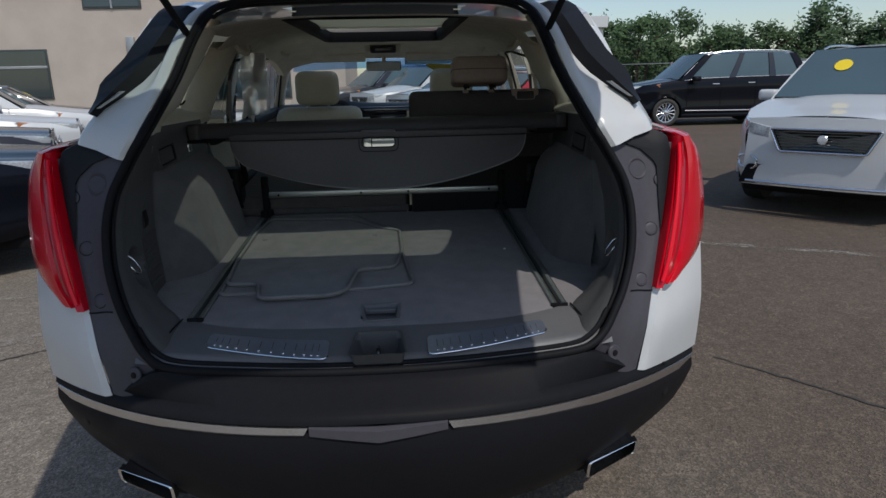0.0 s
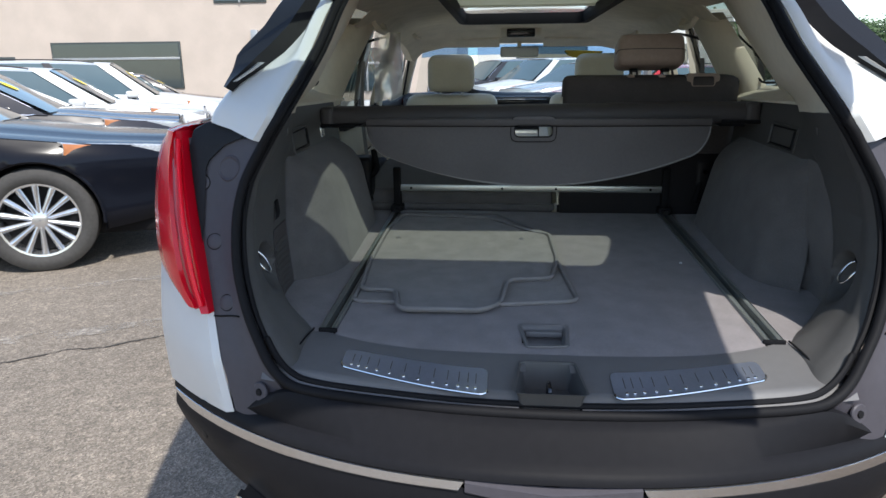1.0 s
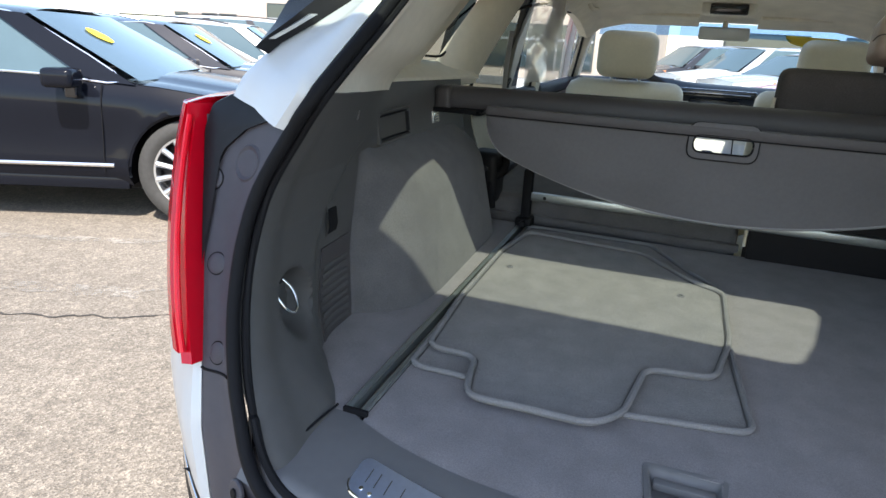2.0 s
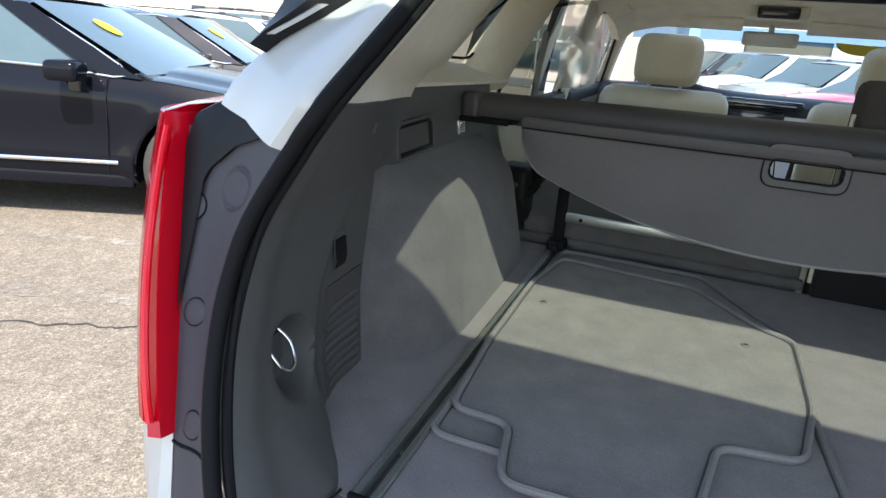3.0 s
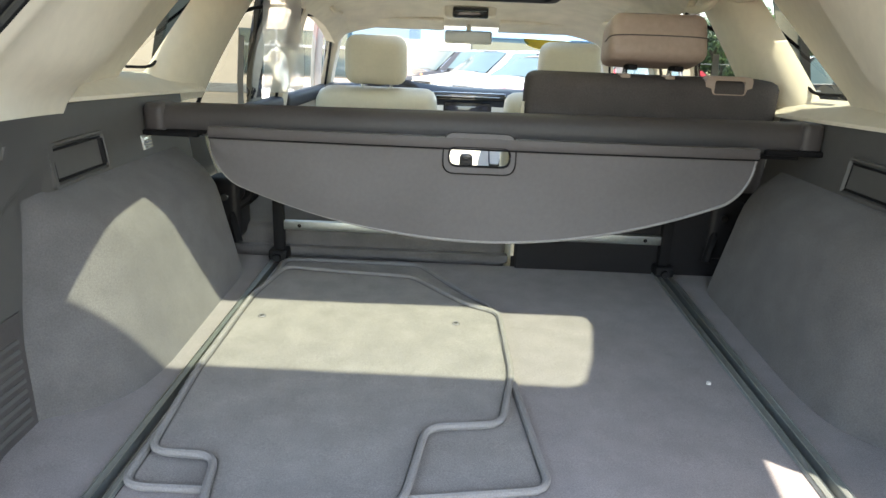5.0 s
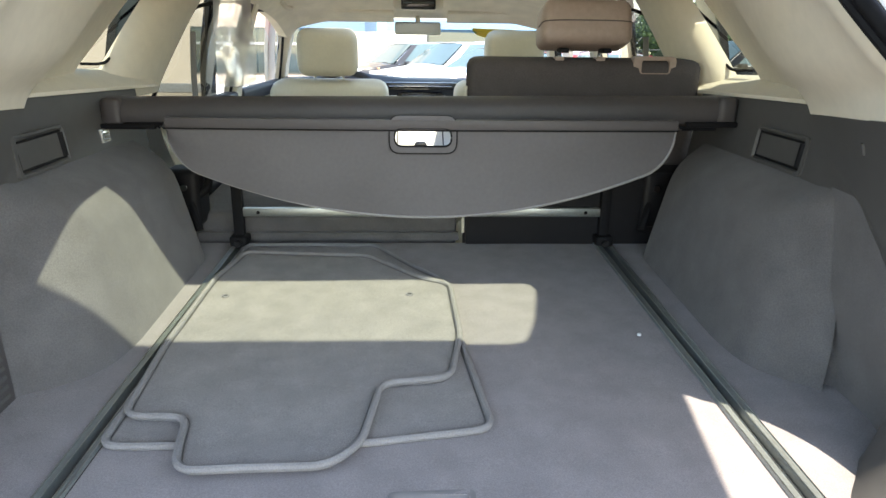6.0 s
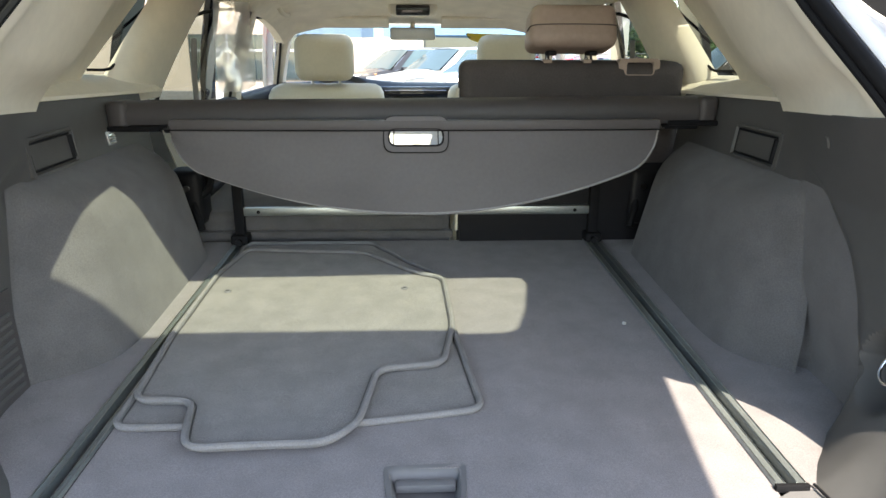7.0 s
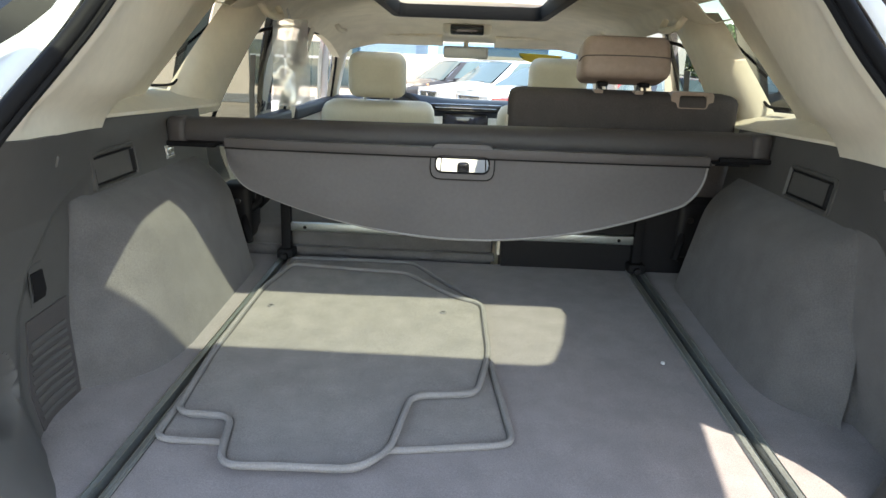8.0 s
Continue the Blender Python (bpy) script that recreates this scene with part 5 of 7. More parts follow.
def upright_rear_seat():
    st = thing("rear_seat", "upright rear seat with dark carpeted back and taupe headrest", "car seat", (0, 0, 0))
    lean = Matrix.Translation((0, 1.42, 0.60)) @ Matrix.Rotation(radians(2), 4, "X") @ Matrix.Translation((0, -1.42, -0.60))
    back = part("backrest", cushion(0.116, 1.385, 0.70, 0.728, 1.52, 1.312, 0.035, lean), M_SEATBACK, st, "dark carpeted seat back")
    part("seat_facing", cushion(0.125, 1.47, 0.70, 0.695, 1.60, 1.285, 0.05, lean), M_LEATHER, st, "cream leather facing")
    part("seat_base", cushion(0.125, 1.50, 0.45, 0.695, 2.02, 0.72, 0.05), M_LEATHER, st, "cream leather seat base")
    # Black sheet stands in for shade below the cargo cover.
    part("lower_back_shade", cushion(0.118, 1.3815, 0.79, 0.722, 1.392, 1.04, 0.003, lean), M_PLASTIC, st, "black sheet low on the seat back for shade under the cargo cover")
    part("seat_valance", rbox(0.11, 1.42, 0.40, 0.70, 1.50, 0.74, 0.02), M_SEATBACK, st)
    part("side_piping", tube([(0.110, 1.392, 0.84), (0.110, 1.39, 1.24)], 0.005, False, 6), M_LEATHER, st, "pale edge strip")
    b = rbox(0.288, 1.310, 1.336, 0.518, 1.425, 1.444, 0.030, 4)
    for v in b.verts:
        v.co.x = 0.403 + (v.co.x - 0.403) * (1 - 0.045 * (v.co.z - 1.35) / 0.09)
    b.transform(Matrix.Translation((0.4, 1.37, 1.40)) @ Matrix.Rotation(radians(-14), 4, "X") @ Matrix.Translation((-0.4, -1.37, -1.40)))
    hr = part("headrest", b, M_TAUPE, st, "taupe leather headrest tipped back")
    tip = Matrix.Translation((0.4, 1.37, 1.40)) @ Matrix.Rotation(radians(-14), 4, "X") @ Matrix.Translation((-0.4, -1.37, -1.40))
    part("seam", tube([tip @ Vector(p) for p in catmull([(0.2885, 1.36, 1.384), (0.292, 1.318, 1.386), (0.32, 1.3095, 1.388), (0.403, 1.3090, 1.389), (0.486, 1.3095, 1.388), (0.514, 1.318, 1.386), (0.5175, 1.36, 1.384)], 4)], 0.0013, False, 5), M_SEATBACK, hr)
    for x in (0.351, 0.458):
        part("headrest_post", tube([(x, 1.40, 1.27), (x, 1.382, 1.36)], 0.006, False, 8), M_CHROME, hr, "chrome post")
        part("post_collar", rbox(x - 0.012, 1.375, 1.300, x + 0.012, 1.412, 1.316, 0.004), M_TAUPE, hr)
        part("post_slot", rbox(x - 0.011, 1.318, 1.326, x + 0.011, 1.372, 1.338, 0.004), M_RUBBER, hr)
    # release handle bezel
    o = rounded([(0.544, 1.258), (0.650, 1.258), (0.654, 1.319), (0.540, 1.319)], 0.014)
    i_ = rounded([(0.562, 1.278), (0.634, 1.278), (0.634, 1.309), (0.562, 1.309)], 0.006)
    rings = [[(p[0], 1.395, p[1]) for p in o], [(p[0], 1.364, p[1]) for p in o], [(p[0], 1.361, p[1]) for p in i_], [(p[0], 1.395, p[1]) for p in i_]]
    bz = part("release_bezel", loft(rings, close_u=True), M_TAUPE, st, "taupe seat release bezel")
    part("release_lever", rbox(0.564, 1.380, 1.280, 0.632, 1.390, 1.298, 0.003), M_TRIM, bz)


upright_rear_seat()


def folded_rear_seat():
    st = thing("rear_seat", "rear seat folded flat, dark carpeted back uppermost", "car seat")
    tilt = Matrix.Translation((0, 1.41, 0.85)) @ Matrix.Rotation(radians(3), 4, "X") @ Matrix.Translation((0, -1.41, -0.85))
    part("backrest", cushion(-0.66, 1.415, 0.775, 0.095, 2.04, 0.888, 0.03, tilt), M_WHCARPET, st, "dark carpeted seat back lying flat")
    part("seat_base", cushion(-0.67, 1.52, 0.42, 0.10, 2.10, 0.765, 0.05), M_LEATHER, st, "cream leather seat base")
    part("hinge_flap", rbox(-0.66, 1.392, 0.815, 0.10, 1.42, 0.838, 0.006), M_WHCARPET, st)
    for x in (-0.48, -0.1):
        part("headrest", cushion(x - 0.12, 2.07, 0.76, x + 0.12, 2.19, 0.90, 0.04), M_TAUPE, st, "taupe leather headrest")


folded_rear_seat()


def front_seat(s):
    st = thing("front_seat", "cream leather front seat with a rounded headrest", "car seat", group="front seats")
    lean = Matrix.Translation((0, 2.42, 0.6)) @ Matrix.Rotation(radians(8), 4, "X") @ Matrix.Translation((0, -2.42, -0.6))
    xc = s * 0.366
    bk = part("backrest", cushion(xc - 0.235, 2.34, 0.55, xc + 0.235, 2.50, 1.205, 0.065, lean), M_LEATHER, st)
    part("seat_back_shell", cushion(xc - 0.18, 2.325, 0.62, xc + 0.18, 2.37, 1.10, 0.03, lean), M_LEATHER, bk)
    b = rbox(-0.120, -0.055, -0.090, 0.120, 0.055, 0.090, 0.050, 5)
    for v in b.verts:
        v.co.x *= 1 - 0.07 * (0.5 + v.co.z / 0.18) ** 3 - 0.04 * (0.5 - v.co.z / 0.18) ** 2
    b.transform(Matrix.Translation((xc, 2.315, 1.305)) @ Matrix.Rotation(radians(4), 4, "X"))
    hr = part("headrest", b, M_LEATHER, st)
    for dx in (-0.055, 0.055):
        part("headrest_post", tube([(xc + dx, 2.34, 1.15), (xc + dx, 2.325, 1.24)], 0.006, False, 8), M_CHROME, hr)
    part("seat_base", cushion(xc - 0.25, 2.38, 0.40, xc + 0.25, 2.92, 0.62, 0.06), M_LEATHER, st)
    part("seat_frame", rbox(xc - 0.22, 2.42, 0.28, xc + 0.22, 2.88, 0.42, 0.02), M_DASH, st)


for s in (-1, 1):
    front_seat(s)


# ---- front of the cabin ----
def dashboard():
    rows = []
    for x in span(-0.74, 0.74, 25):
        bow = 0.05 * (1 - (x / 0.74) ** 2)
        hood = 0.045 * math.exp(-((x + 0.37) / 0.2) ** 2)
        rows.append([(x, 3.13 - bow, 0.70), (x, 3.10 - bow, 0.95), (x, 3.12 - bow, 1.075), (x, 3.15 - bow, 1.125 + hood), (x, 3.22 - bow, 1.150 + hood), (x, 3.42, 1.155 + hood * 0.4), (x, 3.80, 1.075)])
    d = part("dashboard", loft(rows, thick=0.01), M_DASH, suv, "dark soft-touch dashboard with silver trim")
    for x0, x1 in ((-0.19, 0.19), (0.50, 0.66), (-0.70, -0.60)):
        v_ = part("air_vent", rbox(x0, 3.045, 1.112, x1, 3.085, 1.150, 0.012, 3), M_GLOSSBLACK, d, "black air vent with a chrome blade")
        part("vent_blade", rbox(x0 + 0.03, 3.040, 1.129, x1 - 0.03, 3.047, 1.134, 0.002, 1), M_CHROME, v_)
    part("infotainment_screen", rbox(-0.105, 3.038, 0.975, 0.105, 3.06, 1.092, 0.006), M_SCREEN, d, "dark centre screen")
    part("screen_bezel", rbox(-0.118, 3.046, 0.96, 0.118, 3.08, 1.102, 0.01), M_GLOSSBLACK, d)
    part("trim_band", rbox(0.24, 3.065, 1.00, 0.70, 3.09, 1.05, 0.008), M_ALU, d)
    for s in (-1, 1):
        part("stack_trim", loft([[(s * x0, y, z), (s * (x0 + 0.03), y - 0.012, z), (s * (x0 + w), y, z)] for x0, w, y, z in ((0.122, 0.10, 3.05, 1.085), (0.122, 0.085, 3.035, 1.0), (0.12, 0.06, 3.0, 0.90), (0.118, 0.04, 2.86, 0.83))], thick=0.006), M_CONSOLE, d, "satin silver centre stack trim")
    cc = part("centre_console", rbox(-0.13, 2.35, 0.40, 0.13, 3.10, 0.80, 0.04, 3), M_DASH, d)
    part("armrest_lid", rbox(-0.125, 2.28, 0.79, 0.125, 2.56, 0.86, 0.03, 3), M_LEATHER, cc, "cream leather armrest lid")
    part("console_panel", loft([[(u * 0.112, y, z) for u in span(-1, 1, 7)] for y, z in ((2.56, 0.815), (2.74, 0.815), (2.88, 0.83), (3.00, 0.90), (3.03, 0.945))], thick=0.008), M_CONSOLE, cc, "satin silver console panel")
    part("gear_selector", rbox(-0.03, 2.68, 0.81, 0.03, 2.74, 0.90, 0.018, 3), M_GLOSSBLACK, cc)
    part("cup_recess", rbox(-0.075, 2.58, 0.812, 0.075, 2.65, 0.822, 0.004, 2), M_RUBBER, cc)
    c = Vector((-0.36, 2.86, 1.03))
    m = Matrix.Translation(c) @ Matrix.Rotation(radians(68), 4, "X")
    w = part("steering_wheel", tube([m @ Vector((0.185 * math.cos(a), 0.185 * math.sin(a), 0)) for a in span(0, 2 * math.pi, 33)[:-1]], 0.016, True, 8), M_DASH, suv, "dark leather steering wheel")
    b = rbox(-0.065, -0.05, -0.02, 0.065, 0.05, 0.02, 0.02, 3)
    b.transform(m)
    part("wheel_hub", b, M_DASH, w)
    for a in (0, 180, -90):
        b = rbox(0.05, -0.018, -0.008, 0.18, 0.018, 0.008, 0.006, 2)
        b.transform(m @ Matrix.Rotation(radians(a), 4, "Z"))
        part("wheel_spoke", b, M_STRIP, w)
    # windscreen with a blue shade band
    def screen(f, x):
        y = lerp(3.075, 3.80, f) + 0.06 * (1 - (x / lerp(0.60, 0.76, f)) ** 2)
        return (x, y, lerp(1.462, 1.085, f) - 0.02 * (x / 0.7) ** 2)
    def pane(f0, f1):
        return loft([[screen(f, u * lerp(0.595, 0.765, f)) for u in span(-1, 1, 15)] for f in span(f0, f1, 7)])
    ws = part("windscreen", pane(0.0, 1.0), M_GLASS, suv, "laminated windscreen")
    band = glass("blue_band", (0.30, 0.52, 0.85))
    part("shade_band", loft([[Vector(screen(f, u * lerp(0.595, 0.765, f))) + Vector((0, -0.004, -0.004)) for u in span(-1, 1, 15)] for f in span(0.0, 0.16, 4)]), band, ws, "blue shade band")
    b = bmesh.new()
    o = [(0.115 * math.cos(a), 0.062 * math.sin(a)) for a in span(math.pi, 2 * math.pi, 15)]
    vs = []
    for dx, dz in o:
        f = 0.10 - dz * 2.0
        vs.append(b.verts.new(Vector(screen(f, 0.385 + dx)) + Vector((0, -0.006, -0.003))))
    b.faces.new(vs)
    part("price_sticker", b, M_STICKER, ws, "yellow half-oval price sticker seen from behind", smooth=False)
    # header trim, visors, console, mirror
    for s in (-1, 1):
        part("sun_visor", cushion(min(s * 0.13, s * 0.50), 2.955, 1.462, max(s * 0.13, s * 0.50), 3.075, 1.478, 0.007, Matrix.Translation((0, 3.0, 1.47)) @ Matrix.Rotation(radians(-20), 4, "X") @ Matrix.Translation((0, -3.0, -1.47))), M_HEADLINER, suv, "cream sun visor folded up")
    oc = part("overhead_console", rbox(-0.125, 2.80, 1.488, 0.105, 3.03, 1.56, 0.022, 3), M_BEIGE, suv, "beige overhead console")
    part("console_display", rbox(-0.090, 2.79, 1.488, 0.070, 2.83, 1.535, 0.010), M_GLOSSBLACK, oc, "gloss black display panel")
    part("mirror_stem", tube([(-0.012, 3.09, 1.50), (-0.012, 3.03, 1.455), (-0.012, 3.01, 1.43)], 0.012, False, 8), M_BEIGE, oc)
    mr = part("rear_view_mirror", rbox(-0.125, 2.985, 1.380, 0.100, 3.012, 1.440, 0.014, 3), M_MIRROR, oc, "rear-view mirror")
    part("mirror_glass", rbox(-0.118, 2.981, 1.386, 0.093, 2.987, 1.434, 0.004, 2), M_MIRROR, mr)
    # cabin floor and firewall
    part("cabin_floor", rbox(-0.80, 1.40, 0.30, 0.80, 3.9, 0.36, 0.02), M_SEATBACK, suv)
    part("firewall", rbox(-0.80, 3.55, 0.36, 0.80, 3.62, 1.05, 0.02), M_SEATBACK, suv)
    part("underbody", rbox(-0.75, 0.35, 0.24, 0.75, 4.4, 0.32, 0.04), M_RUBBER, suv)
    part("load_well", rbox(-0.56, 0.14, 0.34, 0.56, 1.36, 0.70, 0.03), M_RUBBER, suv)


dashboard()


# belt, bag and dark hardware at the folded seat's side
def belts():
    for s in (-1, 1):
        part("seat_latch", rbox(min(s * 0.60, s * 0.69), 1.36, 0.86, max(s * 0.60, s * 0.69), 1.46, 1.02, 0.02, 3), M_PLASTIC, suv, "black seat latch bracket")
        part("latch_link", tube(catmull([(s * 0.60, 1.34, 0.86), (s * 0.62, 1.37, 0.93), (s * 0.585, 1.40, 0.97), (s * 0.60, 1.43, 1.04)], 4), 0.012, False, 8), M_RUBBER, suv)
        part("latch_bolt", disc(0.010, 0.008, Matrix.Translation((s * 0.632, 1.352, 0.975)) @ pose(0, 0, 0, 90, 0, 0), seg=12), M_CHROME, suv)
        rows = [[(s * x, y, z), (s * (x - 0.010), y + 0.020, z)] for x, y, z in ((0.690, 1.70, 1.37), (0.700, 1.70, 1.25), (0.700, 1.69, 1.10), (0.66, 1.58, 0.92))]
        part("seat_belt", loft(rows, thick=0.0015), M_BIND, suv, "grey seat belt webbing")


belts()
# black strip that widens towards the door pillar's head
rows = [[(-lerp(0.735, 0.640, k), lerp(2.40, 2.20, k) , lerp(1.30, 1.52, k)), (-lerp(0.735, 0.640, k), lerp(2.425, 2.37, k), lerp(1.30, 1.52, k))] for k in span(0, 1, 6)]
part("pillar_upper_strip", loft(rows, thick=0.004), M_PLASTIC, suv, "black strip at the head of the door pillar")


def plastic_bag():
    """Thin clear sleeve hanging from the hook by the left rear door."""
    rows = []
    for k in span(0, 1, 26):
        z = lerp(1.490, 1.200, k)
        row = []
        for f in span(0, 1, 15):
            x = lerp(-0.664, -0.557, f) - 0.016 * k * (1 - f) - 0.003 * math.sin(6 * k)
            fold = 0.020 * abs(f - 0.56) + 0.010 * math.exp(-((k - 0.42 - 0.25 * abs(f - 0.3)) / 0.05) ** 2)
            y = 1.90 + lerp(-0.03, 0.02, f) + fold + 0.012 * noise.noise(Vector((f * 2, k * 2.5, 1))) + 0.004 * abs(noise.noise(Vector((f * 5, k * 4, 3))))
            row.append((x, y, z + (0.030 * (f - 0.5) + 0.006 * math.sin(7 * f)) * k))
        rows.append(row)
    m = bpy.data.materials.new("clear_film")
    m.use_nodes = True
    t = m.node_tree
    t.nodes.remove(t.nodes["Principled BSDF"])
    tr, gl, df = (t.nodes.new(n) for n in ("ShaderNodeBsdfTransparent", "ShaderNodeBsdfGlossy", "ShaderNodeBsdfDiffuse"))
    gl.inputs["Roughness"].default_value = 0.16
    df.inputs[0].default_value = (0.86, 0.87, 0.88, 1)
    a, b = t.nodes.new("ShaderNodeMixShader"), t.nodes.new("ShaderNodeMixShader")
    n = t.nodes.new("ShaderNodeTexNoise")
    n.inputs["Scale"].default_value = 9
    tc = t.nodes.new("ShaderNodeTexCoord")
    t.links.new(tc.outputs["Object"], n.inputs["Vector"])
    r = t.nodes.new("ShaderNodeMapRange")
    r.inputs[1].default_value, r.inputs[2].default_value, r.inputs[3].default_value, r.inputs[4].default_value = 0.40, 0.66, 0.34, 0.62
    t.links.new(n.outputs[0], r.inputs[0])
    t.links.new(r.outputs[0], a.inputs[0])
    t.links.new(tr.outputs[0], a.inputs[1])
    t.links.new(df.outputs[0], a.inputs[2])
    b.inputs[0].default_value = 0.16
    t.links.new(a.outputs[0], b.inputs[1])
    t.links.new(gl.outputs[0], b.inputs[2])
    t.links.new(b.outputs[0], t.nodes["Material Output"].inputs[0])
    bag = thing("plastic_sleeve", "crumpled clear plastic sleeve hanging beside the rear door", "plastic bag")
    part("film", loft(rows), m, bag)
    part("hanging_loop", tube([(-0.61, 1.90, 1.485), (-0.625, 1.905, 1.53)], 0.004, False, 6), M_STRIP, bag)


plastic_bag()


# the car and all that lies in it take the car's pitch
for ob in list(bpy.data.objects):
    if ob.parent is None and ob.name.split(".")[0] in ("white_suv", "cargo_cover", "cargo_fence", "floor_mat", "rear_seat", "front_seat", "plastic_sleeve"):
        ob.matrix_basis = NOSE_UP


# ---- outer shells of cars ----
def wheel_parts(owner, x, y, r, s, lift=0.0, spokes=14):
    """Tyre, rim and spokes; s is the outer side."""
    w = 0.115
    prof = [(-w * 0.8, r * 0.70), (-w, r * 0.78), (-w, r * 0.90), (-w * 0.82, r * 0.985), (-w * 0.4, r), (w * 0.4, r), (w * 0.82, r * 0.985), (w, r * 0.90), (w, r * 0.78), (w * 0.8, r * 0.70)]
    b = lathe(prof, 40)
    b.transform(Matrix.Translation((x, y, r + lift)) @ Matrix.Diagonal((s, 1, 1, 1)))
    wh = part("wheel", b, M_TYRE, owner, "black tyre on a bright multi-spoke alloy rim")
    b = lathe([(w * 0.8, r * 0.70), (w * 0.86, r * 0.705), (w * 0.84, r * 0.665), (w * 0.2, r * 0.64), (-w * 0.8, r * 0.66)], 40)
    b.transform(Matrix.Translation((x, y, r + lift)) @ Matrix.Diagonal((s, 1, 1, 1)))
    part("rim", b, M_WHEEL, wh)
    b = lathe([(w * 0.78, r * 0.01), (w * 0.78, r * 0.10), (w * 0.70, r * 0.17), (w * 0.5, r * 0.19), (w * 0.1, r * 0.19)], 20)
    b.transform(Matrix.Translation((x, y, r + lift)) @ Matrix.Diagonal((s, 1, 1, 1)))
    part("hub_cap", b, M_WHEEL, wh)
    b = lathe([(-0.01, r * 0.02), (-0.01, r * 0.62)], 24)
    b.transform(Matrix.Translation((x, y, r + lift)) @ Matrix.Diagonal((s, 1, 1, 1)))
    part("brake_disc", b, M_PLASTIC, wh)
    for k in range(spokes):
        b = loft([[(w * (0.66 + 0.12 * f + (0.10 if abs(e) < 0.2 else 0.06 if abs(e) < 0.6 else -0.06)), (0.14 + 0.53 * f) * r, e * r * (0.040 + 0.022 * f)) for e in (-1, -0.5, -0.1, 0.1, 0.5, 1)] for f in span(0, 1, 4)], thick=0.02)
        b.transform(Matrix.Translation((x, y, r + lift)) @ Matrix.Diagonal((s, 1, 1, 1)) @ Matrix.Rotation(2 * math.pi * (k + 0.5) / spokes, 4, "X"))
        part("spoke", b, M_WHEEL, wh)


def body_side(s, L, W, y0, yr, yf, r, belt, taper_rear, front=True):
    """One flank with wheel arches."""
    bm = bmesh.new()
    ys = span(y0, L, 96)
    lv = [0, 0.05, 0.12, 0.2, 0.28, 0.36, 0.44, 0.52, 0.6, 0.68, 0.76, 0.84, 0.9, 0.95, 1.0]
    R = r + 0.045
    g = []
    for y in ys:
        d, e = L - y, y - y0
        w = W / 2 - 0.02 - (0.26 * (1 - min(1, d / 0.85)) ** 2.0) - (0.20 * (1 - min(1, e / 0.6)) ** 2.2 if taper_rear else 0)
        zt = table(belt, y)
        zb = 0.27 + 0.06 * smooth01((0.6 - d) / 0.6)
        row = []
        for f in lv:
            z = lerp(zb, zt, f)
            inset = 0.05 * max(0, 1 - f / 0.2) ** 1.5 + 0.055 * max(0, (f - 0.80) / 0.20) ** 1.6 + 0.012 * math.sin(math.pi * min(1, max(0, (f - 0.2) / 0.5)))
            flare = sum(0.018 * max(0, 1 - abs(math.hypot(y - c, z - r) - R) / 0.10) for c in (yr, yf))
            row.append(bm.verts.new((s * (w - inset + flare), y, z)))
        g.append(row)
    def inside(v):
        return any(math.hypot(v.co.y - c, v.co.z - r) < R for c in (yr, yf))
    for i in range(len(ys) - 1):
        for j in range(len(lv) - 1):
            q = (g[i][j], g[i + 1][j], g[i + 1][j + 1], g[i][j + 1])
            if all(inside(v) for v in q):
                continue
            bm.faces.new(q)
    bmesh.ops.delete(bm, geom=[v for v in bm.verts if not v.link_faces], context="VERTS")
    for v in bm.verts:
        for c in (yr, yf):
            d = math.hypot(v.co.y - c, v.co.z - r)
            if d < R and d > 0.01:
                k = R / d
                v.co.y, v.co.z = c + (v.co.y - c) * k, max(0.2, r + (v.co.z - r) * k)
    bmesh.ops.recalc_face_normals(bm, faces=bm.faces[:])
    return bm


